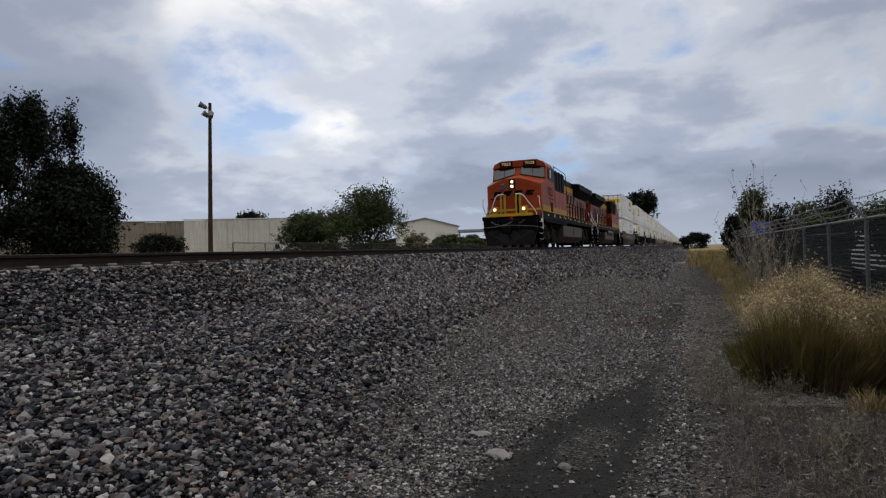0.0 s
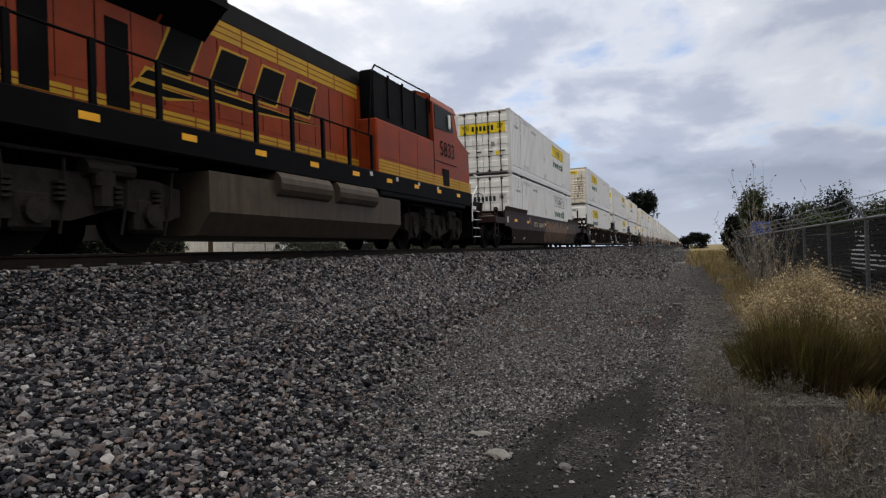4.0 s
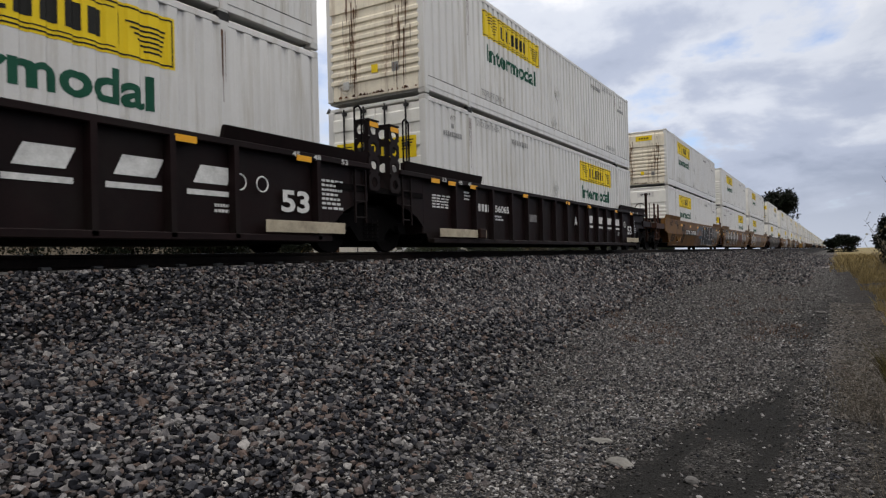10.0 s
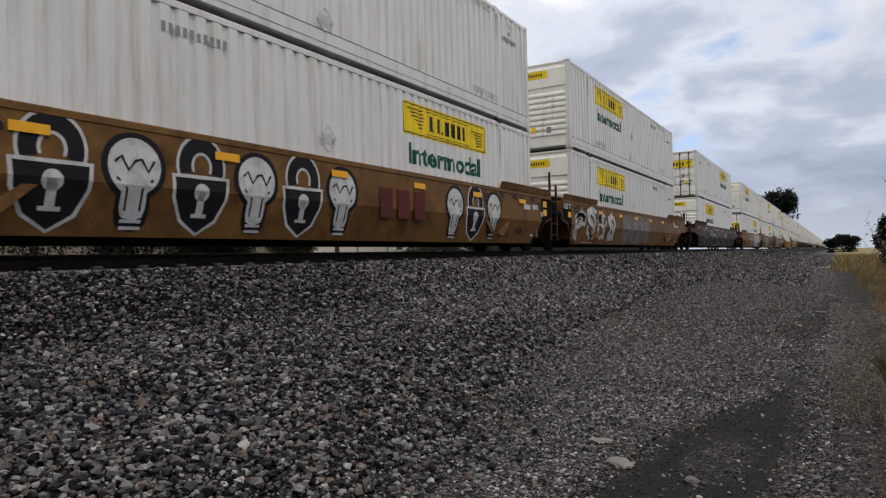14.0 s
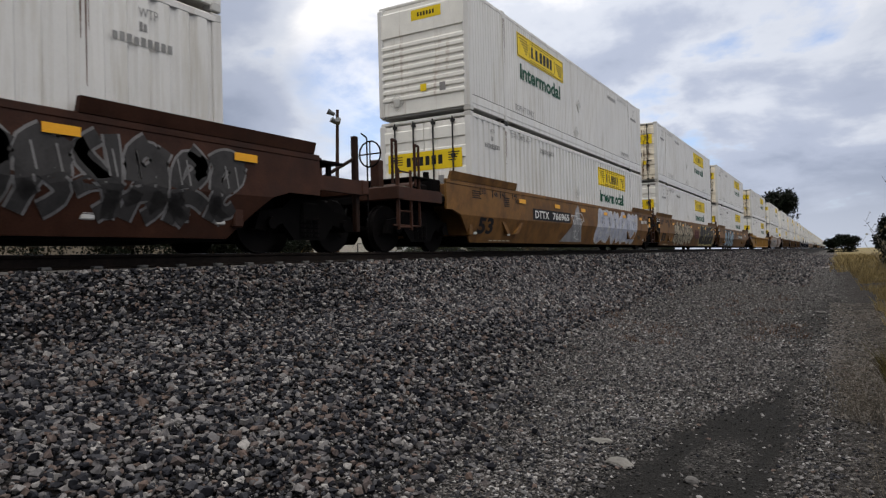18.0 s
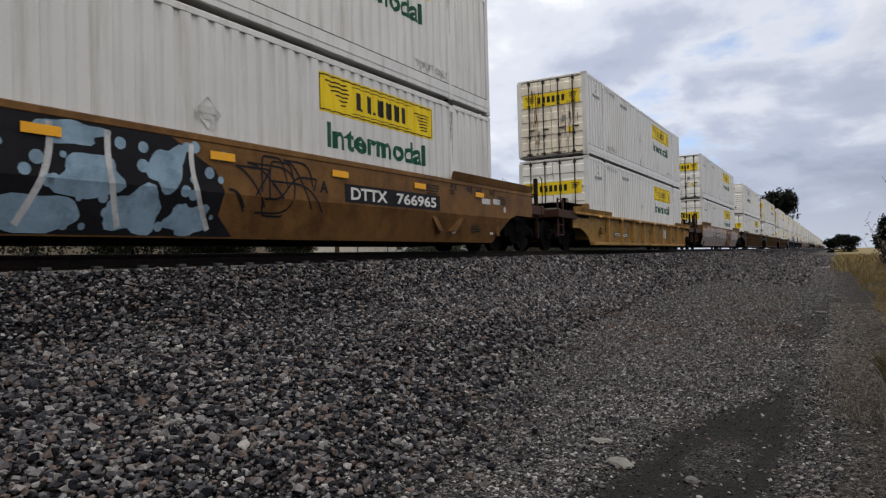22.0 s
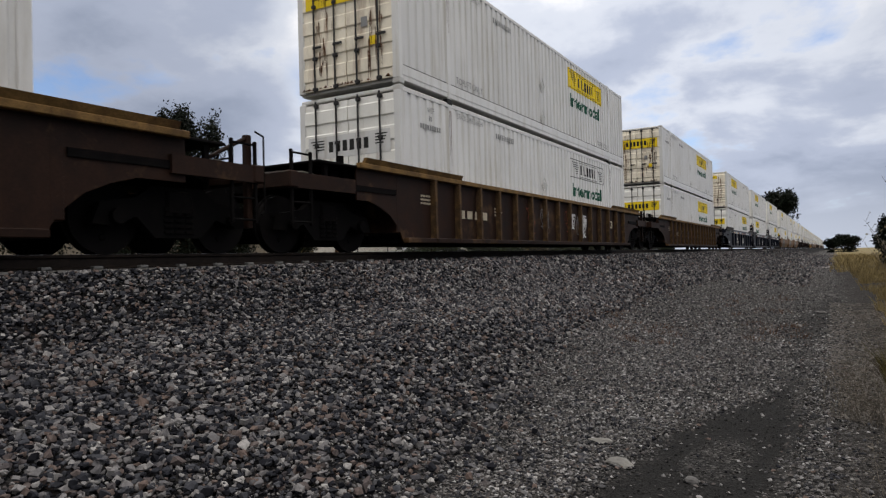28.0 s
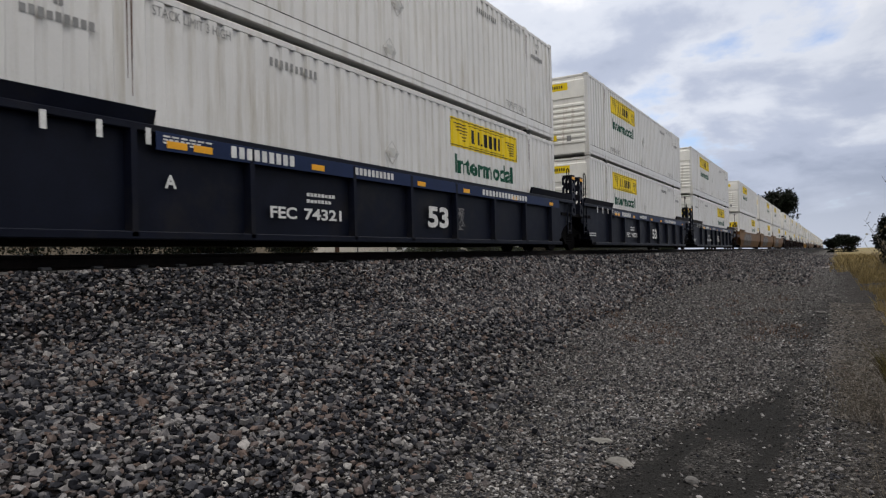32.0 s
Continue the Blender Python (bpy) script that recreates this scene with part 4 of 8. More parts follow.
def drape(me, name, along, start, lift=0.003):
    """A copy of a flat mesh pressed into the waves of a side. along: its axis that runs down the side; start: where its origin lies on the box."""
    bm = bmesh.new()
    bm.from_mesh(me)
    ys = [v.co[along] for v in bm.verts]
    way = [0, 0, 0]
    way[along] = 1
    first, pitch, depth = CORR
    k = math.floor((min(ys) + start - first) / pitch)
    while first + k * pitch < max(ys) + start:
        for q in (0.0, 0.52, 0.64, 0.88):
            at = [0, 0, 0]
            at[along] = first + (k + q) * pitch - start
            bmesh.ops.bisect_plane(bm, geom=bm.verts[:] + bm.edges[:] + bm.faces[:], plane_co=at, plane_no=way, dist=1e-5)
        k += 1
    out = 2 if along == 0 else 0
    for v in bm.verts:
        f = ((v.co[along] + start - first) / pitch) % 1.0
        v.co[out] = lift - depth * float(np.interp(f, (0.0, 0.52, 0.64, 0.88, 1.0), (0, 0, 1, 1, 0)))
    made = bpy.data.meshes.new(name)
    bm.to_mesh(made)
    bm.free()
    made.materials.append(me.materials[0])
    return made


def quads(boxes):
    """Flat upright quads from (y0, y1, z0, z1)."""
    s = Shape()
    for a, b, c, d in boxes:
        s.add([(0, a, c), (0, b, c), (0, b, d), (0, a, d)], [(0, 1, 2, 3)])
    return s


def container_meshes():
    H, W, L = 2.896, 1.2955, LONG
    K = {}
    for kind, pitch, depth in (("corr", 0.279, CORR[2]), ("flat", 0.14, 0.010)):
        s = Shape()
        for a, b in ((0.12, 1.91), (2.05, 14.1), (14.24, L - 0.12)):
            s.add(*corrugated(a, b, 0.385, 2.77, pitch, depth, W - 0.004))
        K[kind] = s.mesh("side_panel", M["white"])
        s2 = Shape()
        s2.box(-W + 0.004, -W + 0.03, 0.1, L - 0.1, 0.15, 2.78)
        K["back"] = s2.mesh("side_panel", M["white"])
    K["roof"] = Shape().cbox(-W + 0.02, W - 0.02, 0.05, L - 0.05, 2.80, 2.885, 0.02).mesh("roof_panel", M["white"])
    K["low rail"] = Shape().cbox(-0.035, 0.035, 0.1, L - 0.1, 0.17, 0.37, 0.008).cbox(-0.035, 0.027, 0.1, L - 0.1, 0.07, 0.18, 0.008).mesh("side_rail", M["white"])
    K["top rail"] = Shape().cbox(-0.035, 0.035, 0.1, L - 0.1, 2.77, 2.86, 0.008).mesh("side_rail", M["white"])
    # thin dark strip standing in for the shadow line above the low rail
    K["groove"] = Shape().box(-0.035, 0.024, 0.1, L - 0.1, 0.365, 0.39).mesh("rail_groove", M["fitting_and_shade"])
    K["floor"] = Shape().box(-W + 0.08, W - 0.08, 0.1, L - 0.1, 0.08, 0.14).mesh("floor", M["seam"])
    K["post"] = Shape().cbox(-0.08, 0.08, -0.08, 0.08, 0.1, 2.8, 0.015).mesh("corner_post", M["white"])
    K["stile"] = Shape().cbox(-0.05, 0.003, -0.07, 0.07, 0.07, 2.86, 0.004).mesh("stile", M["white"])
    K["casting"] = Shape().cbox(-0.09, 0.09, -0.09, 0.09, -0.06, 0.06, 0.015).mesh("corner_casting", M["seam"])
    K["cone"] = Shape().cbox(-0.09, 0.035, -0.1, 0.1, -0.08, 0.07, 0.015).mesh("lift_fitting", M["fitting_and_shade"])
    for tone, mat in (("clean", "end_white"), ("rusty", "end_rusty")):
        line = [(0.07, 0.12), (0.03, 0.12)]
        for i in range(8):
            z = 0.45 + i * 0.185
            line += [(0.03, z), (-0.005, z + 0.03), (-0.005, z + 0.10), (0.03, z + 0.14)]
        line += [(0.03, 2.05), (-0.005, 2.07), (-0.005, 2.66), (0.03, 2.7), (0.03, 2.78), (0.07, 2.78)]
        f = Shape().prism(line, "x", -W + 0.12, W - 0.12)
        K["front", tone] = f.mesh("end_wall", M[mat])
        line = [(0.075, 0.14), (0.031, 0.14)]
        for i in range(5):
            z = 0.32 + i * 0.5
            line += [(0.031, z), (0.006, z + 0.03), (0.006, z + 0.28), (0.031, z + 0.31)]
        line += [(0.031, 2.76), (0.075, 2.76)]
        K["doors", tone] = Shape().prism(line, "x", 0.012, W - 0.12).mesh("door_leaf", M[mat])
    rod = Shape().rod((0, -0.025, 0.1), (0, -0.025, 2.82), 0.02, 7)
    for z in (0.16, 0.8, 1.9, 2.72):
        rod.cbox(-0.05, 0.05, -0.04, 0.03, z - 0.035, z + 0.035, 0.008)
    rod.cbox(-0.03, 0.2, -0.05, -0.02, 1.0, 1.05, 0.006)
    K["rod"] = rod.mesh("lock_rod", M["rod"])
    K["hinge"] = Shape().cbox(-0.05, 0.05, -0.012, 0.04, -0.06, 0.06, 0.01).mesh("hinge", M["end_white"])
    rnd = random.Random(8)
    for tone, mat in (("yellow", "yellow"), ("white", "white")):
        K["plate", tone] = Shape().cbox(0, 0.003, 0, 3.58, 0, 0.66, 0.001).mesh("logo_panel", M[mat])
        K["band", tone] = Shape().cbox(-1.05, 1.05, 0.0, 0.003, 0, 0.46, 0.001).mesh("door_band", M[mat])
        K["small", tone] = Shape().cbox(-0.42, 0.42, 0.0, 0.003, 0, 0.26, 0.001).mesh("small_logo_panel", M[mat])
    flat = [(0.03, 3.55, 0.03, 0.05), (0.03, 3.55, 0.61, 0.63), (0.03, 0.05, 0.05, 0.61), (3.53, 3.55, 0.05, 0.61)]
    # a second thin line round the mark, its corners cut
    flat += [(0.9, 2.75, 0.085, 0.1), (0.9, 2.75, 0.55, 0.565), (0.84, 0.86, 0.14, 0.51), (2.8, 2.82, 0.14, 0.51)]
    # a curled pennon at each side of the mark
    for k in range(6):
        flat += [(0.14 + k * 0.09, 0.78 - 0.03 * abs(k - 2), 0.52 - k * 0.07, 0.545 - k * 0.07), (2.9 + k * 0.05, 3.46 - 0.01 * k, 0.44 - k * 0.062, 0.465 - k * 0.062)]
    for y, wd in ((0.98, 0.13), (1.30, 0.16), (1.62, 0.19), (1.89, 0.19), (2.16, 0.19), (2.42, 0.17)):
        flat.append((y, y + wd, 0.17, 0.48))
    for y in (1.15, 1.50):
        flat.append((y, y + 0.05, 0.17, 0.22))
    edge = Shape()
    for a, b, c, d in flat:
        edge.box(0.003, 0.006, a, b, c, d)
    K["mark"] = edge.mesh("logo_mark", M["letter"])
    for y0 in (2.8, L - 6.38):
        for tone in ("yellow", "white"):
            K["plate", tone, y0] = drape(quads([(0, 3.58, 0, 0.66)]).mesh("logo_panel", M[tone]), "logo_panel", 1, y0, 0.003)
        K["mark", y0] = drape(quads(flat).mesh("logo_mark", M["letter"]), "logo_mark", 1, y0, 0.006)
        K["word", y0] = drape(word("Intermodal", 0.43, "green", 3.1, 0.03), "lettering", 0, y0 + 0.17, 0.004)
    bm = Shape()
    for i in range(6):
        x = -0.5 + i * 0.18
        bm.box(x, x + 0.115, -0.003, 0.0, 0.12, 0.34)
    for k in range(4):
        bm.box(-0.98 + k * 0.04, -0.62, -0.003, 0.0, 0.36 - k * 0.06, 0.385 - k * 0.06)
        bm.box(0.68, 0.98 - k * 0.03, -0.003, 0.0, 0.36 - k * 0.06, 0.385 - k * 0.06)
    K["bandmark"] = bm.mesh("band_mark", M["letter"])
    sm = Shape()
    for i in range(6):
        sm.box(-0.24 + i * 0.085, -0.19 + i * 0.085, -0.003, 0.0, 0.08, 0.18)
    K["smallmark"] = sm.mesh("small_logo_mark", M["letter"])
    nb = Shape()
    bars(nb, 0, 0, 1.1, 0, 0.13, 10, rnd, 0.55)
    K["number"] = nb.mesh("number_stencil", M["grey_letter"])
    sb = Shape()
    bars(sb, 0, 0, 0.85, -0.36, -0.25, 9, rnd, 0.7)
    bars(sb, 0, 0.36, 0.48, -0.17, -0.06, 2, rnd, 0.7)
    K["notice"] = sb.mesh("notice_stencil", M["grey_letter"])
    dia = Shape()
    dia.box(0.0, 0.004, -0.09, 0.09, -0.09, 0.09).box(0.0, 0.006, -0.18, 0.18, -0.012, 0.012)
    for s0 in (0.22,):
        pts = [(0.004, 0, s0), (0.004, s0, 0), (0.004, 0, -s0), (0.004, -s0, 0), (0.004, 0, s0)]
        dia.tube(pts, 0.006, 4)
    for q in range(3):
        wander, st = random.Random(q), Shape()
        for j in range(3):
            y, zz, w = wander.uniform(-0.06, 0.05), wander.uniform(1.2, 2.2), wander.uniform(0.006, 0.016)
            st.add([(0.0345, y - w, 2.7), (0.0345, y + w, 2.7), (0.0345, y + w * 0.4, zz), (0.0345, y - w * 0.4, zz)], [(0, 1, 2, 3)])
        K["streak", q] = st.mesh("rust_streak", M["streak"])
    for q in range(3):
        wander, st = random.Random(30 + q), Shape()
        for column in (-0.62, -0.5, 0.62, 0.85):
            for j in range(16):
                x, z = column + wander.gauss(0, 0.07), wander.uniform(0.6, 2.55)
                w, h = wander.uniform(0.004, 0.02), wander.uniform(0.1, 0.75)
                st.add([(x - w, 0, z), (x, 0, z + 0.03), (x + w, 0, z - 0.02), (x + w * 0.5, 0, z - h * 0.5), (x + w * 0.15, 0, z - h), (x - w * 0.6, 0, z - h * 0.6)], [(0, 1, 2, 3, 4, 5)])
        for j in range(40):
            x, w = wander.uniform(-1.15, 1.15), wander.uniform(0.01, 0.05)
            st.add([(x - w, 0, 0.15), (x + w, 0, 0.15), (x + w * 0.4, 0, 0.17 + w), (x - w * 0.5, 0, 0.16 + w * 0.6)], [(0, 1, 2, 3)])
        K["end rust", q] = st.mesh("rust_stain", M["streak"])
    K["placard"] = dia.mesh("placard_frame", M["seam"])
    decals = Shape()
    decals.box(0.35, 0.52, -0.003, 0.0, 0.5, 0.68)
    K["decal"] = decals.mesh("decal", M["yellow"])
    K["sticker"] = Shape().box(-0.06, 0.1, -0.003, 0.0, 0, 0.2).mesh("sticker", M["grey_letter"])
    return K


BOX = container_meshes()


def container(u, level, end, side="corr", logo="yellow", rusty=False, seed=0, label="", simple=False, nose=""):
    """A 53-foot box in the well (level 0) or on top (level 1). end: 'front' or 'doors', what its near end shows."""
    rnd = random.Random(seed)
    c = thing("container", label, "container", "white containers on the train")
    TRAIN.append((c, u))
    base = 0.38 + level * 2.92
    H, W = 2.896, 1.2955
    def B(name, key, x=0, y=0, z=0, lab=""):
        ob = part(name, BOX[key], None, c, lab, at=(x, y, base + z))
        if name.endswith(("mark", "stencil")):
            ob["kind"] = "stuff"
        return ob
    B("side_panel", side)
    B("side_panel", "back")
    B("roof_panel", "roof")
    B("floor", "floor")
    for sx in (-1, 1):
        for key in ("low rail", "top rail"):
            B("side_rail", key, sx * (W - 0.035))
    tone = "rusty" if rusty else "clean"
    lab = "rust-stained end" if rusty else ""
    if end == "front":
        B("end_wall", (end, tone), lab=lab)
    else:
        B("door_leaf", (end, tone), lab=lab)
        B("door_leaf", (end, tone), -W + 0.108, lab=lab)
    if rusty:
        B("rust_stain", ("end rust", rnd.randrange(3)), 0, -0.0085, 0, "dark brown rust runs")["kind"] = "stuff"
    back = "doors" if end == "front" else "front"
    for x in ((0,) if back == "front" else (0, W - 0.108)):
        part("end_wall" if back == "front" else "door_leaf", BOX[back, "clean"], None, c, at=Matrix.Translation((x, LONG, base)) @ pose(0, 0, 0, 0, 0, 180))
    for sx in (-1, 1):
        for y in (0.085, LONG - 0.085):
            B("corner_post", "post", sx * (W - 0.085), y)
    for y in (0.1, 1.98, 14.17, LONG - 0.1):
        if not simple:
            for z in (0.06, H - 0.06):
                B("corner_casting", "casting", W - 0.092, y, z)
    for y in (1.98, 14.17):
        B("stile", "stile", W, y)
        if level == 1 and not simple:
            B("lift_fitting", "cone", W - 0.03, y, -0.02)
    # logo towards the nose end of the box
    y0 = 2.8 if end == "front" else LONG - 6.38
    say = "white panel with a bordered mark" if logo == "white" else "yellow panel with black shapes"
    if side == "corr":
        B("logo_panel", ("plate", logo, y0), W - 0.004, y0, 1.95, say)
        B("logo_mark", ("mark", y0), W - 0.004, y0, 1.95)
        part("lettering", BOX["word", y0], None, c, at=Matrix.Translation((W - 0.004, y0 + 0.17, base + 1.36)) @ FACE)
    else:
        B("logo_panel", ("plate", logo), W, y0, 1.95, say)
        B("logo_mark", "mark", W, y0, 1.95)
        lettering(c, "Intermodal", W + 0.003, y0 + 0.17, base + 1.36, 0.43, "green", 3.1, 0.03)
    if not simple:
        lettering(c, "TOPLIFT ONLY", W + 0.003, 2.3 if end == "doors" else 2.6, base + 0.46, 0.15, "grey_letter", 1.3, 0.0)
        lettering(c, "TOPLIFT ONLY", W + 0.003, LONG - 3.4, base + 0.46, 0.15, "grey_letter", 1.3, 0.0)
        doors = end == "doors"
        B("number_stencil", "number", W, 4.3 if doors else LONG - 4.95, 2.42)
        B("notice_stencil", "notice", W, 0.72 if doors else LONG - 1.65, 2.5)
        lettering(c, "WTP", W + 0.003, 1.02 if doors else LONG - 1.3, base + 2.5, 0.12, "grey_letter", 0.27, 0.0)
        lettering(c, "STACK LIMIT 3 HIGH", W + 0.003, 2.3 if doors else LONG - 3.6, base + 2.58, 0.13, "grey_letter", 1.25, 0.0)
        if level == 1:
            B("rail_groove", "groove", W - 0.035)
        B("rust_streak", ("streak", rnd.randrange(3)), W - 0.03, 1.98)
        B("rust_streak", ("streak", rnd.randrange(3)), W - 0.03, 14.17)
        B("placard_frame", "placard", W, LONG / 2 - 0.6 if end == "doors" else LONG / 2 - 0.3, 1.5)
        if level == 1:
            B("placard_frame", "placard", W, LONG / 2 - 0.6, 0.55)
    if end == "front":
        B("small_logo_panel", ("small", nose or logo), 0.15, -0.009, 2.36)
        B("small_logo_mark", "smallmark", 0.15, -0.009, 2.36)
        B("sticker", "sticker", 0.55, -0.004, 0.55)
        if not simple:
            part("placard_frame", BOX["placard"], None, c, at=Matrix.Translation((-0.75, -0.004, base + 0.42)) @ pose(0, 0, 0, 0, 0, -90))
            B("decal", "decal", -0.4, -0.006, 0.1)
    else:
        for x in (-0.82, -0.28, 0.28, 0.82):
            B("lock_rod", "rod", x)
        B("door_band", ("band", logo), 0.0, -0.0, 1.85 if seed % 2 else 1.6)
        B("band_mark", "bandmark", 0.0, -0.0, 1.85 if seed % 2 else 1.6)
        if not simple:
            B("decal", "decal", 0.25, -0.004, 0.35)
            B("sticker", "sticker", 0.45, 0.008, 1.25)
            for sx in (-1, 1):
                for z in (0.35, 0.95, 1.7, 2.45):
                    B("hinge", "hinge", sx * (W - 0.12), 0.02, z)
    return c


# ---- the locomotives ----
M["board_letter"] = paint("number_board_letter", (0.7, 0.62, 0.3), 0.5)
M["g_card"] = paint("pale_card", (0.45, 0.45, 0.42), 0.6)

def strip(shape, pts, out, z0, z1):
    """An upright ribbon 6 mm proud of a line of (x, y) points; out: the way it faces."""
    v = []
    for x, y in pts:
        v += [(x + out[0] * 0.006, y + out[1] * 0.006, z0), (x + out[0] * 0.006, y + out[1] * 0.006, z1)]
    return shape.add(v, [(2 * i, 2 * i + 2, 2 * i + 3, 2 * i + 1) for i in range(len(pts) - 1)])


def between(a, b, c, d, u0, u1, v0, v1, lift):
    """A quad inside the quad a b c d (a-b below, d-c above), raised along its normal."""
    a, b, c, d = map(Vector, (a, b, c, d))
    n = (b - a).cross(d - a).normalized() * lift
    at = lambda u, v: (a.lerp(b, u)).lerp(d.lerp(c, u), v) + n
    return [at(u0, v0), at(u1, v0), at(u1, v1), at(u0, v1)]


def slab_on(shape, quad, thick=0.012):
    a, b, c, d = quad
    n = (b - a).cross(d - a).normalized() * thick
    return shape.add([*quad, *[p - n for p in quad]], [(0, 1, 2, 3), (7, 6, 5, 4), (0, 4, 5, 1), (1, 5, 6, 2), (2, 6, 7, 3), (3, 7, 4, 0)])


def mark_on_side(y, z, k):
    """Slanted dark blocks and a long swoosh below them, for the road's mark on the hood."""
    s, rim = Shape(), Shape()
    for grow, to, x in ((0.0, s, k), (0.045, rim, k - 0.003 if k > 0 else k + 0.003)):
        for i in range(4):
            a, b = y + i * 1.22 - grow, y + i * 1.22 + 0.98 + grow
            lo, hi = z - 0.12 - grow, z + 0.56 + grow
            to.add([(x, a, lo), (x, b - 0.26, lo), (x, b + 0.1, hi), (x, a + 0.36, hi)], [(0, 1, 2, 3)])
        for lo, hi, from_, till in ((z - 0.36, z - 0.22, -0.3, 4.9), (z - 0.56, z - 0.44, -0.5, 1.0)):
            to.add([(x, y + from_ - grow, lo - grow), (x, y + (from_ + till) / 2, lo - grow), (x, y + till + grow, (lo + hi) / 2 + 0.05), (x, y + from_ + 0.15 - grow, hi + grow)], [(0, 1, 2, 3)])
    return s, rim


def locomotive(u, turned, label, older, number):
    loco = thing("locomotive", label, "locomotive", "locomotives of the train")
    TRAIN.append((loco, u, 180 if turned else 0))
    P = lambda name, s, mat, parent=loco, lab="": part(name, s, M[mat], parent, lab)
    sides = (1, -1)
    # underframe, walkway and sill
    fr = Shape().cbox(-1.5, 1.5, 0.95, 21.9, 1.42, 1.62, 0.02).cbox(-0.5, 0.5, 0.7, 22.0, 0.95, 1.45, 0.03)
    P("underframe", fr, "loco_black")
    for s in sides:
        a, b = sorted((s * 1.44, s * 1.515))
        P("side_sill", Shape().cbox(a, b, 1.9, 21.3, 1.44, 1.88, 0.012), "loco_black")
    # cab and nose
    lo = 1.62
    F = {s: [(s * 1.45, 1.95, lo), (s * 0.42, 1.6, lo), (s * 1.45, 1.95, 3.30), (s * 0.42, 1.6, 3.62), (s * 1.47, 3.1, 3.64), (s * 0.1, 2.95, 3.94),
             (s * 1.45, 3.36, 4.40), (s * 0.1, 3.22, 4.58), (s * 1.48, 5.45, 4.40), (s * 0.1, 5.45, 4.66), (s * 1.5, 5.45, 3.5), (s * 1.5, 5.45, lo)] for s in sides}
    cab = Shape()
    for s in sides:
        cab.add(F[s], [(0, 1, 3, 2), (2, 3, 5, 4), (4, 5, 7, 6), (6, 7, 9, 8), (4, 6, 8, 10), (0, 2, 4, 10, 11), (11, 10, 8, 9)])
    L, R = F[-1], F[1]
    for i, j in ((1, 3), (3, 5), (5, 7), (7, 9)):
        cab.add([L[i], R[i], R[j], L[j]], [(0, 1, 2, 3)])
    cab.add([L[9], R[9], R[11], L[11]], [(0, 1, 2, 3)])
    body = P("cab", cab, "orange")
    for s in sides:
        f = F[s]
        q = between(f[4], f[5], f[7], f[6], 0.03, 0.97, -0.12, 0.14, 0.024 if s < 0 else -0.024)
        P("windshield_apron", slab_on(Shape(), q, 0.01 if s < 0 else -0.01), "loco_black", body, "black strip under the windscreen")
        q = between(f[4], f[5], f[7], f[6], 0.06, 0.95, 0.08, 0.84, 0.03 if s < 0 else -0.03)
        w = P("windshield", slab_on(Shape(), q, 0.01 if s < 0 else -0.01), "glass", body, "dark windscreen pane")
        wiper = Shape().tube([q[0].lerp(q[1], 0.5), q[2].lerp(q[3], 0.5)], 0.012, 5)
        P("wiper", wiper, "loco_black", body)
        q = between(f[10], f[4], f[6], f[8], 0.06, 0.8, 0.12, 0.93, -0.02 * s)
        P("window", slab_on(Shape(), q, -0.01 * s), "cab_glass", body, "dark cab side window")
        P("window_post", Shape().cbox(*sorted((s * 1.5, s * 1.56)), 4.02, 4.16, 3.75, 4.2, 0.02), "rail_white", body)
        # number board on the brow
        nb = P("number_board", Shape().cbox(*sorted((s * 0.30, s * 1.0)), 3.0, 3.24, 4.42, 4.68, 0.015), "loco_black", body)
        part("board_number", word(number, 0.16, "board_letter", 0.52, 0.02), None, nb, at=Matrix.Translation((s * 0.65 - 0.26, 2.994, 4.475)) @ pose(0, 0, 0, 90, 0, 0))
    P("cab_roof", Shape().prism([(-1.47, 4.36), (1.47, 4.36), (1.36, 4.6), (0.98, 4.76), (-0.98, 4.76), (-1.36, 4.6)], "y", 3.2, 5.5), "orange", body)
    P("brow", Shape().prism([(-1.2, 4.4), (1.2, 4.4), (1.05, 4.7), (-1.05, 4.7)], "y", 3.06, 3.22), "orange", body)
    P("side_door", Shape().box(1.50, 1.508, 4.2, 5.3, 1.7, 2.9), "orange", body) if older else None
    # yellow bands with thin black lines, low on cab and hood
    front = [(-1.45, 1.95), (-0.42, 1.6), (0.42, 1.6), (1.45, 1.95)]
    P("front_band", strip(Shape(), front, (0, -1), 1.93, 2.03), "stripe", body)
    for s in sides:
        for k in range(6):
            a, b = (1.97 + k * 1.23, 1.97 + k * 1.23 + 1.19)
            x0, x1 = sorted((s * 1.5, s * 1.507))
            st = Shape()
            for j in range(4):
                st.box(x0, x1, a, b, 1.89 + j * 0.083, 1.89 + j * 0.083 + 0.065)
            P("stripe_panel", st, "stripe", body)
        at = Matrix.Translation((1.508, 3.45, 2.78)) @ FACE if s > 0 else Matrix.Translation((-1.508, 4.93, 2.84)) @ pose(0, 0, 0, 0, 0, 180) @ FACE
        part("cab_number", word(number, 0.46, "loco_black", 1.3, 0.0), None, body, at=at)
        # low equipment cabinet behind the cab, black blower housing above it
        x0, x1 = sorted((s * 0.9, s * 1.5))
        box = P("side_cabinet", Shape().cbox(x0, x1, 5.46, 9.4, 1.63, 3.2, 0.03), "orange")
        for k in range(3):
            P("cabinet_door", Shape().cbox(*sorted((s * 1.5, s * 1.506)), 5.6 + k * 1.27, 6.78 + k * 1.27, 2.28, 3.12, 0.003), "orange", box)
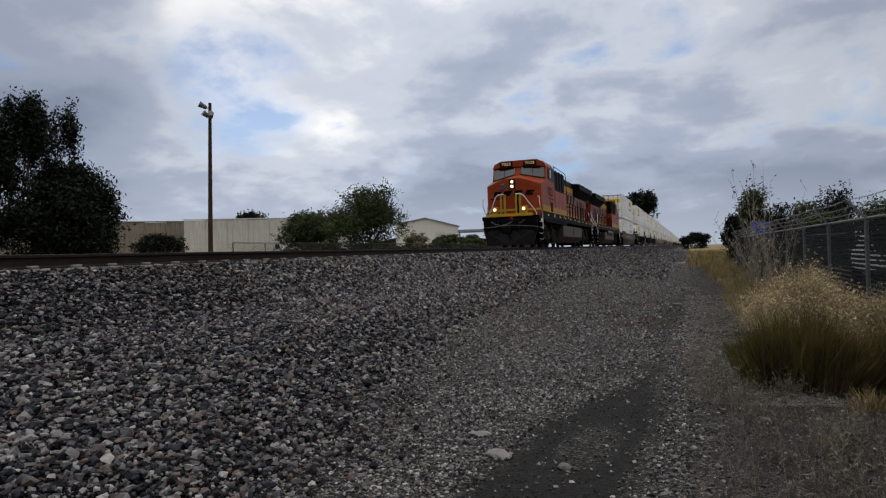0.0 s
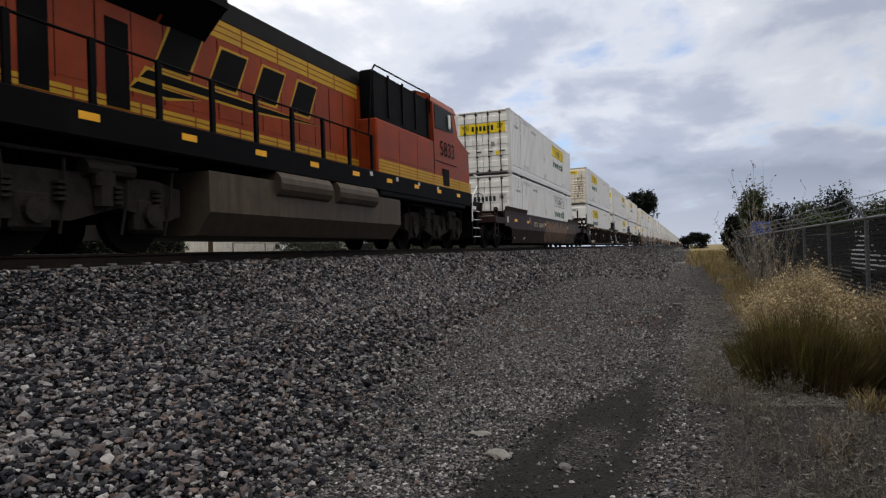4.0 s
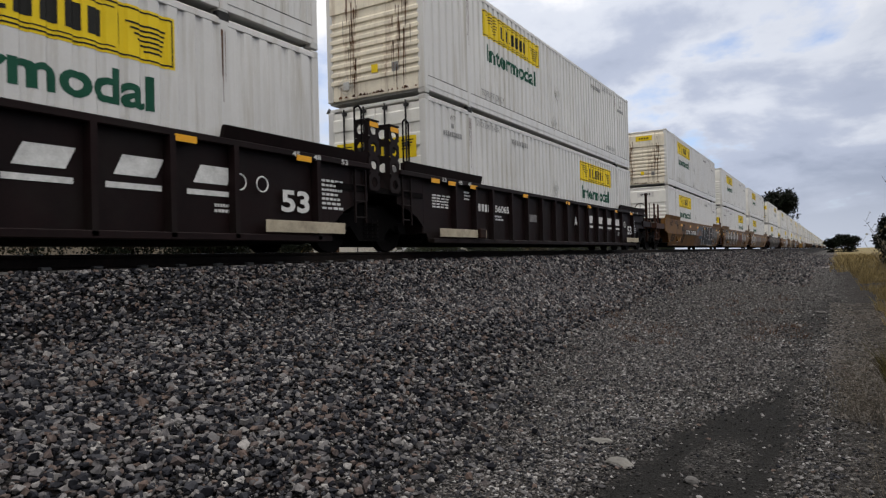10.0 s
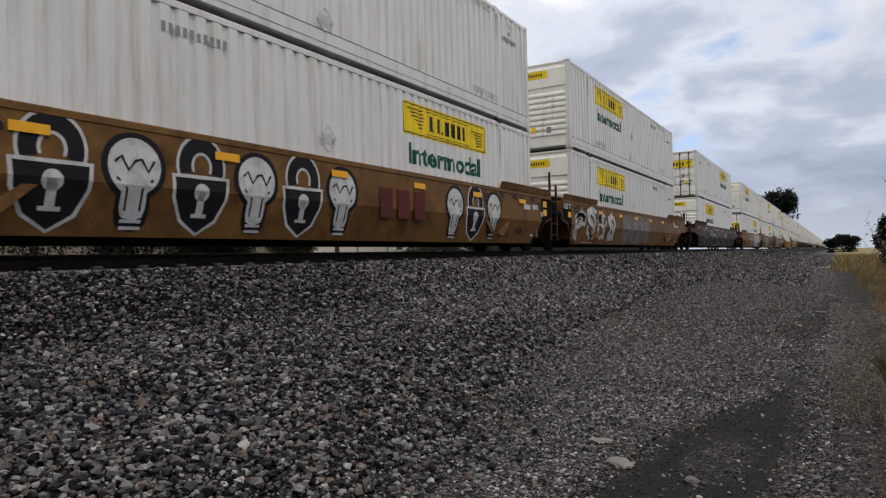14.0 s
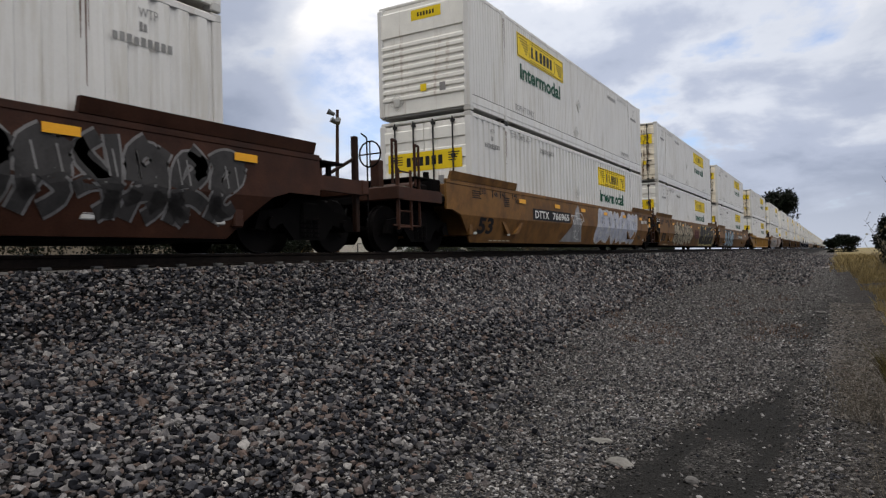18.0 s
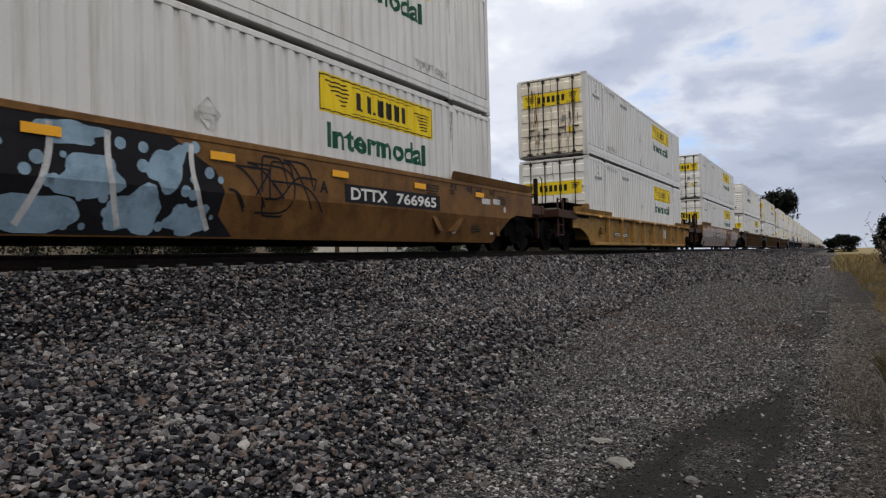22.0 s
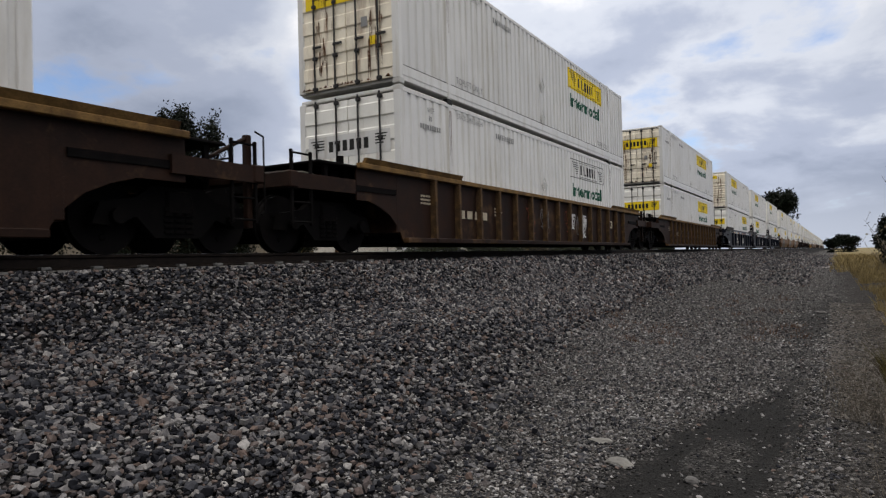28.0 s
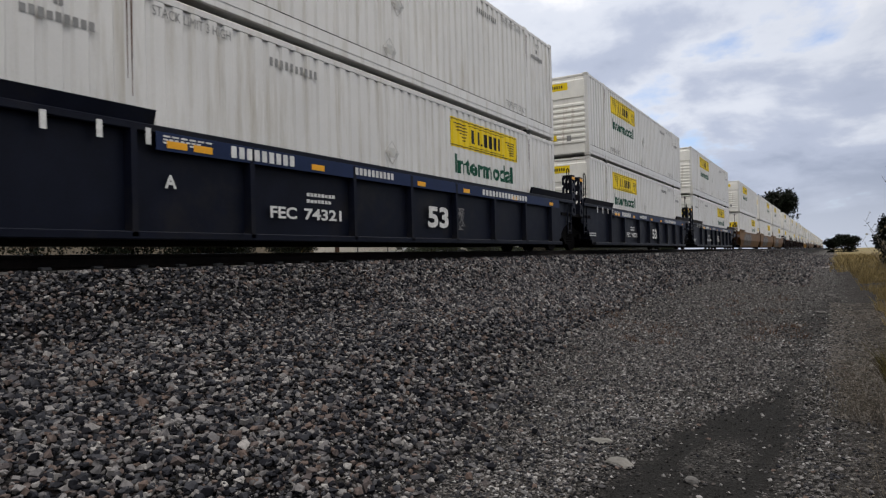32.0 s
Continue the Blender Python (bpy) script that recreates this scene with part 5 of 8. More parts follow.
        P("vent", Shape().box(*sorted((s * 1.506, s * 1.513)), 4.19, 4.76, 1.93, 2.45), "loco_black", box)
    mark = Shape()
    for i in range(4):
        x = -1.12 + i * 0.58
        y = lambda xx: 1.6 if abs(xx) < 0.42 else 1.6 + (abs(xx) - 0.42) * 0.34
        for j in range(8):
            c, d = x + 0.05 * j, x + 0.05 * (j + 1)
            mark.add([(xx, y(xx) - 0.014, zz) for xx, zz in ((c, 2.72), (d, 2.72), (d + 0.13, 2.98), (c + 0.13, 2.98))], [(0, 1, 2, 3)])
    mark.add([(-1.25, 1.6 + 0.83 * 0.34 - 0.012, 2.56), (-0.4, 1.588, 2.58), (-0.4, 1.588, 2.64), (-1.25, 1.6 + 0.83 * 0.34 - 0.012, 2.65)], [(0, 1, 2, 3)])
    mark.add([(-0.4, 1.588, 2.58), (0.9, 1.6 + 0.48 * 0.34 - 0.012, 2.64), (0.9, 1.6 + 0.48 * 0.34 - 0.012, 2.66), (-0.4, 1.588, 2.64)], [(0, 1, 2, 3)])
    P("nose_mark", mark, "loco_black", body)
    P("nose_door_window", Shape().cbox(-0.62, -0.4, 1.58, 1.68, 3.02, 3.36, 0.02), "glass", body)
    lamp = P("headlight_housing", Shape().cbox(-0.15, 0.15, 1.53, 1.64, 3.07, 3.58, 0.02), "loco_black", body)
    for z in (3.2, 3.44):
        P("headlight", Shape().rod((0, 1.54, z), (0, 1.515, z), 0.085, 16), "lamp", lamp, "lit round headlight")
    # hood
    H = 1.02
    hood = P("hood", Shape().prism([(-H, 1.62), (H, 1.62), (H, 4.02), (H - 0.12, 4.42), (-H + 0.12, 4.42), (-H, 4.02)], "y", 5.5, 21.1), "orange")
    P("hood_roof", Shape().prism([(-H - 0.01, 4.02), (H + 0.01, 4.02), (H - 0.1, 4.45), (-H + 0.1, 4.45)], "y", 5.48, 15.2), "loco_black", hood)
    for s in sides:
        x0, x1 = sorted((s * H, s * 1.40))
        P("blower_housing", Shape().cbox(x0, x1, 5.5, 9.3, 3.22, 4.42, 0.03), "loco_black", hood)
        for k in range(4):
            P("grille", Shape().cbox(*sorted((s * 1.40, s * 1.43)), 5.62 + k * 0.92, 5.72 + k * 0.92, 3.35, 4.45, 0.004), "loco_black", hood)
        for k in range(5):
            a = 9.45 + k * 1.13
            st = Shape()
            for j in range(3):
                st.box(*sorted((s * H, s * (H + 0.006))), a, a + 1.09, 3.68 + j * 0.115, 3.68 + j * 0.115 + 0.095)
            P("stripe_panel", st, "stripe", hood)
        for k in range(10):
            a = 9.45 + k * 1.16
            st = Shape()
            for j in range(4):
                st.box(*sorted((s * H, s * (H + 0.006))), a, a + 1.12, 1.87 + j * 0.085, 1.87 + j * 0.085 + 0.066)
            P("stripe_panel", st, "stripe", hood)
        for k in range(9):
            a = 9.6 + k * 1.27
            P("hood_door", Shape().cbox(*sorted((s * H, s * (H + 0.004))), a, a + 1.2, 2.3, 3.6, 0.002), "orange", hood)
        marks = mark_on_side(10.9, 2.95, s * (H + 0.012))
        for m, mat in zip(marks, ("loco_black", "stripe")):
            if s < 0 or turned:
                m.v = [(x, 27.0 - y if turned else y, z) for x, y, z in m.v]
            P("hood_mark" if mat == "loco_black" else "mark_outline", m, mat, hood)
        for k in range(18):
            a = 9.55 + k * 0.635
            P("door_seam", Shape().box(*sorted((s * (H + 0.004), s * (H + 0.007))), a, a + 0.014, 2.26, 3.64), "loco_black", hood)
            P("door_latch", Shape().cbox(*sorted((s * (H + 0.004), s * (H + 0.02))), a + 0.05, a + 0.11, 2.85, 2.92, 0.004), "orange", hood)
        for k, a in enumerate((16.6, 17.9, 18.6, 19.5)):
            P("louvre", Shape().cbox(*sorted((s * (H + 0.005), s * (H + 0.012))), a, a + 0.42, 2.05, 3.3, 0.003), "loco_black", hood)
        # radiator wing
        wing = [(s * 0.5, 4.46), (s * 1.5, 4.36), (s * 1.52, 3.98), (s * 1.44, 3.93), (s * 1.02, 3.5)]
        P("radiator_wing", Shape().prism(wing, "y", 14.95, 21.55), "loco_black")
        # walkway handrail
        hr = P("handrail", Shape().tube([(s * 1.46, 9.5, 2.72), (s * 1.46, 21.2, 2.72)], 0.02, 6), "loco_black")
        for k in range(11):
            y = 9.6 + k * 1.15
            P("stanchion", Shape().cbox(*sorted((s * 1.43, s * 1.49)), y - 0.05, y + 0.05, 1.5, 2.74, 0.01), "loco_black", hr)
        for k in range(10):
            P("sill_decal", Shape().box(*sorted((s * 1.515, s * 1.52)), 3.2 + k * 1.8, 3.52 + k * 1.8, 1.66, 1.76), "amber")
    P("hood_end_band", strip(strip(Shape(), [(-H, 21.1), (H, 21.1)], (0, 1), 3.68, 3.8), [(-H, 21.1), (H, 21.1)], (0, 1), 3.83, 3.95), "stripe", hood)
    P("hood_end_low_band", strip(strip(Shape(), [(-H, 21.1), (H, 21.1)], (0, 1), 1.87, 1.98), [(-H, 21.1), (H, 21.1)], (0, 1), 2.01, 2.12), "stripe", hood)
    part("hood_number", word(number, 0.2, "loco_black", 0.75, 0.02), None, hood, at=Matrix.Translation((-0.05, 21.11, 3.3)) @ pose(0, 0, 0, 90, 0, 180))
    rl = P("rear_light_housing", Shape().cbox(-0.15, 0.15, 21.08, 21.18, 2.9, 3.35, 0.02), "loco_black", hood)
    for z in (3.02, 3.23):
        P("rear_light", Shape().rod((0, 21.17, z), (0, 21.2, z), 0.085, 14), "rail_white", rl)
    stack = P("exhaust_stack", Shape().cbox(-0.3, 0.3, 12.2, 13.2, 4.4, 4.58, 0.03), "loco_black", hood)
    # fuel tank
    tank = P("fuel_tank", Shape().prism([(-1.48, 0.62), (-1.2, 0.26), (1.2, 0.26), (1.48, 0.62), (1.48, 1.27), (-1.48, 1.27)], "y", 8.05, 15.5), "tank")
    P("tank_strap", Shape().cbox(1.478, 1.492, 11.6, 11.75, 0.75, 1.2, 0.004), "steel", tank)
    if older:
        for y in (9.6, 11.8):
            P("air_reservoir", Shape().rod((-1.35, y, 1.22), (-1.35, y + 1.9, 1.22), 0.27, 16), "tank", tank)
    # three-axle trucks
    for y in (4.55, 18.3):
        s_ = Shape()
        for s in sides:
            x0, x1 = sorted((s * 1.0, s * 1.16))
            s_.prism([(y - 2.5, 0.55), (y - 2.5, 0.95), (y - 2.0, 1.05), (y + 2.0, 1.05), (y + 2.5, 0.95), (y + 2.5, 0.55), (y + 2.2, 0.45), (y + 1.3, 0.62), (y + 0.55, 0.42), (y - 0.55, 0.42), (y - 1.3, 0.62), (y - 2.2, 0.45)], "x", x0, x1)
            for q in (-1.88, 0, 1.88):
                s_.cbox(x0 - 0.02, x1 + 0.05, y + q - 0.28, y + q + 0.28, 0.28, 0.78, 0.05)
                s_.rod((s * 1.16, y + q, 0.53), (s * 1.26, y + q, 0.53), 0.16, 12)
            for q in (-1.0, 1.0):
                s_.rod((s * 1.2, y + q, 0.62), (s * 1.2, y + q, 1.1), 0.13, 8)
                s_.rod((s * 1.2, y + q - 0.5, 1.12), (s * 1.2, y + q + 0.3, 1.12), 0.11, 10)
            s_.tube([(s * 1.22, y - 2.4, 1.25), (s * 1.22, y + 2.4, 1.25)], 0.03, 6)
            for q in (-2.3, -1.45, -0.42, 0.42, 1.45, 2.3):
                s_.tube([(s * 1.2, y + q, 1.2), (s * 1.22, y + q * 0.97, 0.8), (s * 1.12, y + q * 0.95, 0.25)], 0.022, 5)
                for k in range(4):
                    s_.rod((s * 1.18, y + q * 0.86, 0.66 + 0.07 * k), (s * 1.18, y + q * 0.86, 0.70 + 0.07 * k), 0.09, 8)
            for q in (-1.0, 1.0):
                s_.cbox(*sorted((s * 1.16, s * 1.3)), y + q - 0.16, y + q + 0.16, 0.86, 1.08, 0.03)
        s_.cbox(-1.0, 1.0, y - 2.3, y + 2.3, 0.6, 0.95, 0.03)
        truck = P("truck", s_, "loco_truck")
        for q in (-1.88, 0, 1.88):
            w = part("wheelset", kept("bigwheelset", lambda: wheelset_mesh(0.53)), None, truck, at=(0, y + q, 0.53))
            WHEELS.append((w, (0, y + q, 0.53), 0.53 * (-1 if turned else 1), u - y - q if turned else u + y + q))
    # ends: pilot, steps, white grab rails
    for e in (0, 1):
        Y = (lambda d: d) if e == 0 else (lambda d: 22.5 - d)
        sp = lambda a, b: sorted((Y(a), Y(b)))
        P("end_platform", Shape().cbox(-1.45, 1.45, *sp(0.85, 2.0), 1.45, 1.64, 0.02), "loco_black")
        if e == 0:
            P("platform_lip", Shape().cbox(-1.2, 1.2, 0.82, 0.87, 1.6, 1.74, 0.01), "stripe")
        P("pilot_plate", Shape().cbox(-1.4, 1.4, *sp(0.86, 0.98), 0.75, 1.5, 0.02), "loco_black")
        plow = Shape()
        for s in sides:
            plow.add([(0, Y(0.35), 0.12), (s * 1.2, Y(0.75), 0.14), (s * 1.42, Y(0.95), 0.95), (0, Y(0.72), 0.88), (0, Y(0.5), 0.12), (s * 1.2, Y(0.9), 0.14), (s * 1.42, Y(1.05), 0.95), (0, Y(0.85), 0.88)],
                     [(0, 1, 2, 3), (7, 6, 5, 4), (0, 4, 5, 1), (1, 5, 6, 2), (2, 6, 7, 3), (3, 7, 4, 0)])
        P("plow", plow, "plow", lab="dark scraped snow plow")
        P("coupler", Shape().cbox(-0.12, 0.12, *sp(0.15, 0.9), 0.75, 1.02, 0.03).cbox(-0.2, 0.2, *sp(-0.05, 0.3), 0.7, 1.08, 0.05), "steel")
        for s in sides:
            hs = Shape().tube([(s * 0.45, Y(0.84), 1.2), (s * 0.6, Y(0.6), 0.75), (s * 0.75, Y(0.6), 0.7), (s * 0.9, Y(0.82), 1.0)], 0.025, 6)
            P("air_hose", hs, "tyre")
            well = P("step_well", Shape().box(*sorted((s * 1.02, s * 1.06)), *sp(0.95, 1.85), 0.35, 1.5).box(*sorted((s * 1.02, s * 1.48)), *sp(1.82, 1.88), 0.35, 1.5), "loco_black")
            for k in range(4):
                P("step", Shape().cbox(*sorted((s * 1.0, s * 1.5)), *sp(1.0, 1.8), 0.38 + k * 0.3, 0.405 + k * 0.3, 0.006), "loco_black", well)
                P("step_edge", Shape().cbox(*sorted((s * 1.5, s * 1.512)), *sp(1.0, 1.8), 0.383 + k * 0.3, 0.406 + k * 0.3, 0.003), "rail_white", well)
            P("grab_rail", Shape().tube([(s * 1.05, Y(0.92), 2.75), (s * 1.12, Y(0.9), 2.72), (s * 1.3, Y(0.9), 2.1), (s * 1.48, Y(0.95), 1.85), (s * 1.48, Y(0.98), 1.45), (s * 1.42, Y(0.98), 1.38)] if e else
                                        [(s * 0.3, 0.92, 2.75), (s * 0.6, 0.92, 2.74), (s * 0.75, 1.0, 2.62), (s * 1.26, 1.5, 1.78), (s * 1.28, 1.52, 1.25), (s * 1.1, 1.45, 1.15)], 0.024, 7), "rail_white", lab="white bent grab rail")
            P("grab_rail", Shape().tube([(s * 1.4, 1.3, 2.6), (s * 1.49, 1.2, 2.56), (s * 1.5, 1.2, 2.2), (s * 1.5, 1.85, 1.72), (s * 1.5, 1.88, 0.92)] if e == 0 else
                                        [(s * 1.46, Y(1.9), 2.72), (s * 1.5, Y(1.8), 2.6), (s * 1.5, Y(1.7), 2.1), (s * 1.5, Y(1.7), 1.0)], 0.024, 7), "rail_white", lab="white bent grab rail")
            if e == 0:
                dl = P("ditch_light_housing", Shape().cbox(*sorted((s * 0.6, s * 0.94)), 0.86, 0.95, 1.66, 2.12, 0.02).rod((s * 0.76, 0.9, 1.97), (s * 0.76, 0.79, 1.97), 0.115, 16), "mustard")
                P("ditch_light", Shape().rod((s * 0.76, 0.80, 1.97), (s * 0.76, 0.765, 1.97), 0.085, 16), "lamp", dl, "lit round ditch light")
            for xx in ((0.3, 0.5) if e == 0 else (0.5, 0.7)):
                P("gate_post", Shape().cbox(*sorted((s * xx, s * xx + 0.1)), *sp(0.88, 0.96), 1.64, 2.74, 0.012), "mustard" if e == 0 else "loco_black")
    # the front end: hoses in a bundle, a red lamp, a white plate over the steps, gate infill
    for k in range(6):
        x = -0.95 + k * 0.17 + (0.75 if k > 2 else 0)
        P("air_hose", Shape().tube([(x, 0.86, 1.42), (x + 0.03, 0.68, 1.25), (x + 0.08, 0.62, 1.0), (x + 0.14, 0.7, 0.86)], 0.022, 6), "tyre")
    P("cable", Shape().tube([(-0.95 + 0.19 * j, 0.72 - 0.06 * math.sin(j * 0.52), 1.36 - 0.22 * math.sin(j * 0.5236)) for j in range(7)], 0.024, 6), "cable", lab="worn jumper cable hanging in a loop")
    P("cable", Shape().tube([(0.2 + 0.15 * j, 0.72, 1.4 - 0.16 * math.sin(j * 0.7854)) for j in range(5)], 0.02, 6), "cable", lab="worn jumper cable hanging in a loop")
    P("red_lamp", Shape().rod((0.1, 0.86, 1.52), (0.1, 0.8, 1.52), 0.07, 12), "red")
    P("uncoupling_lever", Shape().tube([(-1.5, 0.72, 1.0), (-1.3, 0.66, 1.05), (0.0, 0.6, 1.15), (1.3, 0.66, 1.05), (1.5, 0.72, 1.0)], 0.018, 6), "cable")
    for s in sides:
        P("step_plate", Shape().cbox(*sorted((s * 1.49, s * 1.505)), 1.42, 1.84, 1.34, 1.46, 0.004), "rail_white", lab="white plate over the steps")
        P("gate_panel", Shape().box(*sorted((s * 0.4, s * 0.5)), 0.9, 0.94, 1.64, 2.7), "loco_black")
        P("roof_rail", Shape().tube([(s * 1.46, 5.6, 4.0), (s * 1.46, 5.6, 4.56), (s * 1.46, 9.3, 4.5), (s * 1.46, 9.5, 4.3), (s * 1.46, 9.75, 2.75)], 0.022, 6), "loco_black")
        for k in range(3):
            P("wing_brace", Shape().prism([(s * 1.03, 3.5), (s * 1.4, 3.92), (s * 1.03, 3.92)], "y", 16.0 + k * 1.8, 16.06 + k * 1.8), "orange")
        P("sill_box", Shape().cbox(*sorted((s * 1.2, s * 1.5)), 2.6, 9.3, 1.3, 1.46, 0.03), "loco_black")
        P("panel_seam", Shape().box(*sorted((s * 1.5, s * 1.504)), 3.4, 5.4, 2.62, 2.65), "loco_black", body)
        P("panel_seam", Shape().box(*sorted((s * 1.5, s * 1.504)), 5.44, 5.46, 2.2, 3.4), "loco_black", body)
        for k in range(4):
            P("sill_card", Shape().box(*sorted((s * 1.515, s * 1.519)), 5.2 + k * 1.5, 5.34 + k * 1.5, 1.74, 1.84), "g_card")
    P("brake_wheel", Shape().ring((1.16, 20.2, 2.55), "x", 0.28, 0.02), "red", hood)
    for z in (2.35, 2.75):
        P("nose_grab", Shape().tube([(0.95, 1.76, z + 0.5), (0.95, 1.66, z + 0.5), (1.3, 1.8, z + 0.5), (1.3, 1.9, z + 0.5)], 0.014, 5), "orange", body)
    if older:
        horn = Shape().cbox(-0.15, 0.15, 3.6, 3.9, 4.7, 4.85, 0.03)
        P("air_horn", horn, "steel", body)
    else:
        P("roof_antenna", Shape().cbox(-0.3, 0.3, 3.6, 4.2, 4.7, 4.79, 0.03), "orange", body)
    return loco


locomotive(31.9, False, "orange freight locomotive with black and yellow bands and lit headlights", False, "7023")
locomotive(77.15, True, "faded orange freight locomotive coupled long hood first behind the leader", True, "5833")


# the consist behind the locomotives: place, car, ends of the two boxes (d doors or f front; r rusty, w white logo, s smooth sides)
PAIRS = [
    (81.95, "maroon", "coupler", "coupler", "d", "dw"), (105.86, "brown", "coupler", "joint", "fr", "fe"), (125.77, "brown", "joint", "joint", "ds", "d"),
    (145.24, "brown", "joint", "coupler", "fr", "d"), (168.82, "tan", "coupler", "joint", "fr", "fe"), (188.31, "tan", "joint", "joint", "f", "d"),
    (207.83, "tan", "joint", "coupler", "f", "f"), (231.24, "dusk", "coupler", "coupler", "ds", "f"), (254.72, "tan", "coupler", "joint", "fs", "d"),
    (274.13, "tan", "joint", "joint", "dr", "d"), (293.61, "tan", "joint", "coupler", "dr", "d"), (317.34, "ochre", "coupler", "coupler", "dr", "d"),
    (340.79, "silver", "coupler", "coupler", "d", "d"), (364.11, "rust", "coupler", "coupler", "fw", "d"), (387.19, "rust", "coupler", "coupler", "dr", "dw"),
    (410.68, "rust", "coupler", "coupler", "dr", "d"), (434.08, "navy", "coupler", "joint", "fr", "d"), (453.65, "navy", "joint", "joint", "f", "f"),
    (473.46, "navy", "joint", "coupler", "f", "d")]
SAY = {"maroon": "dark maroon well car with graffiti on its sides", "brown": "dark brown ribbed well car with white stencils", "tan": "tan smooth-sided well car with graffiti",
       "dusk": "red-brown well car painted over in dark grey graffiti", "ochre": "faded yellow ribbed well car", "silver": "orange well car covered in silver graffiti",
       "rust": "rusty dark brown well car with ochre ribs", "navy": "navy blue ribbed well car with white stencils"}
CARS = []


def load(u, style, near, far, top, bottom, k, simple=False):
    CARS.append(well_car(u, style, near, far, SAY[style]))
    for level, code in ((0, bottom), (1, top)):
        say = ("rust-stained " if "r" in code else "clean ") + "white corrugated container, " + ("doors" if "d" in code else "ribbed nose") + " leading, " + ("stacked on another" if level else "sunk in a well car")
        container(u, level, "doors" if "d" in code else "front", "flat" if "s" in code else "corr", "white" if "w" in code else "yellow", "r" in code, k * 2 + level, say, simple, "white" if "e" in code else "")


for k, row in enumerate(PAIRS):
    load(*row, k)
rnd = random.Random(12)
u, k = PAIRS[-1][0] + 23.5, 40
while u < 1040:
    if rnd.random() < 0.55:
        style = rnd.choice(("tan", "brown", "tan", "navy"))
        for near, far in (("coupler", "joint"), ("joint", "joint"), ("joint", "coupler")):
            load(u, style, near, far, rnd.choice(("d", "f", "dr", "f")), rnd.choice(("d", "d", "f")), k, True)
            u, k = u + (19.55 if far == "joint" else 23.5), k + 1
    else:
        load(u, rnd.choice(("rust", "ochre", "maroon", "brown")), "coupler", "coupler", rnd.choice(("d", "f", "dr", "f")), rnd.choice(("d", "d", "f")), k, True)
        u, k = u + 23.45, k + 1


# ---- stencils, plates and graffiti on the well cars ----
for name, col in (("g_cream", (0.40, 0.35, 0.26)), ("g_grey", (0.17, 0.165, 0.165)), ("g_lilac", (0.42, 0.44, 0.52)), ("g_blue", (0.10, 0.17, 0.24)), ("g_black", (0.012, 0.012, 0.014)),
                  ("g_white", (0.50, 0.50, 0.49)), ("g_silver", (0.26, 0.26, 0.27)), ("g_brown", (0.16, 0.09, 0.06)), ("g_dark", (0.045, 0.043, 0.043)), ("g_maroon", (0.09, 0.02, 0.02)), ("g_sky", (0.22, 0.32, 0.40)), ("g_pale", (0.36, 0.37, 0.39)), ("g_rust", (0.16, 0.045, 0.025)), ("g_lemon", (0.52, 0.47, 0.22)), ("g_taupe", (0.15, 0.125, 0.10))):
    M[name] = paint(name, col, 0.55, var=0.15, scale=3.0, dirt=tuple(c * 0.45 for c in col), amount=0.45, dirt_scale=3.5)


UPRIGHT = []     # cars whose sides do not lean in


def skin(z, car=None):
    """How far out the side of a well car stands at height z."""
    if car is not None and car in UPRIGHT:
        return 1.40
    return 1.40 if z > 0.805 else 1.22 + 0.18 * max(0.0, (z / 0.97 - 0.2) / 0.63)


def low_lettering(car, text, y, z, height, material, width, bold=0.035):
    """Lettering on the lower part of a smooth side, which leans in."""
    at = Matrix.Translation((skin(z) + 0.008, y, z)) @ Matrix.Rotation(math.atan2(0.18, 0.63), 4, "Y") @ FACE
    part("lettering", word(text, height, material, width, bold), None, car, at=at)


def ribbon(s, pts, width, up, car=None):
    n = len(pts)
    v = []
    for i, (y, z) in enumerate(pts):
        a, b = pts[max(0, i - 1)], pts[min(n - 1, i + 1)]
        d = Vector((b[0] - a[0], b[1] - a[1]))
        d = d.normalized() if d.length > 1e-6 else Vector((1, 0))
        q = Vector((-d.y, d.x)) * width / 2
        for k in (-1, 1):
            v.append((skin(z + k * q.y, car) + up, y + k * q.x, z + k * q.y))
    s.add(v, [(2 * i, 2 * i + 2, 2 * i + 3, 2 * i + 1) for i in range(n - 1)])


def blob(s, pts, up, grow=1.0):
    """A painted patch: the outline cut at the crease of the side, one flat face above it and one below."""
    cy, cz = sum(p[0] for p in pts) / len(pts), sum(p[1] for p in pts) / len(pts)
    pts = [(cy + (y - cy) * grow, min(max(cz + (z - cz) * grow, 0.21), 1.5)) for y, z in pts]
    for sign in (1, -1):
        out = []
        for (y0, z0), (y1, z1) in zip(pts, pts[1:] + pts[:1]):
            a, b = (z0 - 0.805) * sign, (z1 - 0.805) * sign
            if a >= 0:
                out.append((y0, z0))
            if (a >= 0) != (b >= 0) and abs(a - b) > 1e-9:
                t = a / (a - b)
                out.append((y0 + (y1 - y0) * t, 0.805))
        if len(out) > 2:
            s.add([(skin(z) + up, y, z) for y, z in out], [tuple(range(len(out)))])


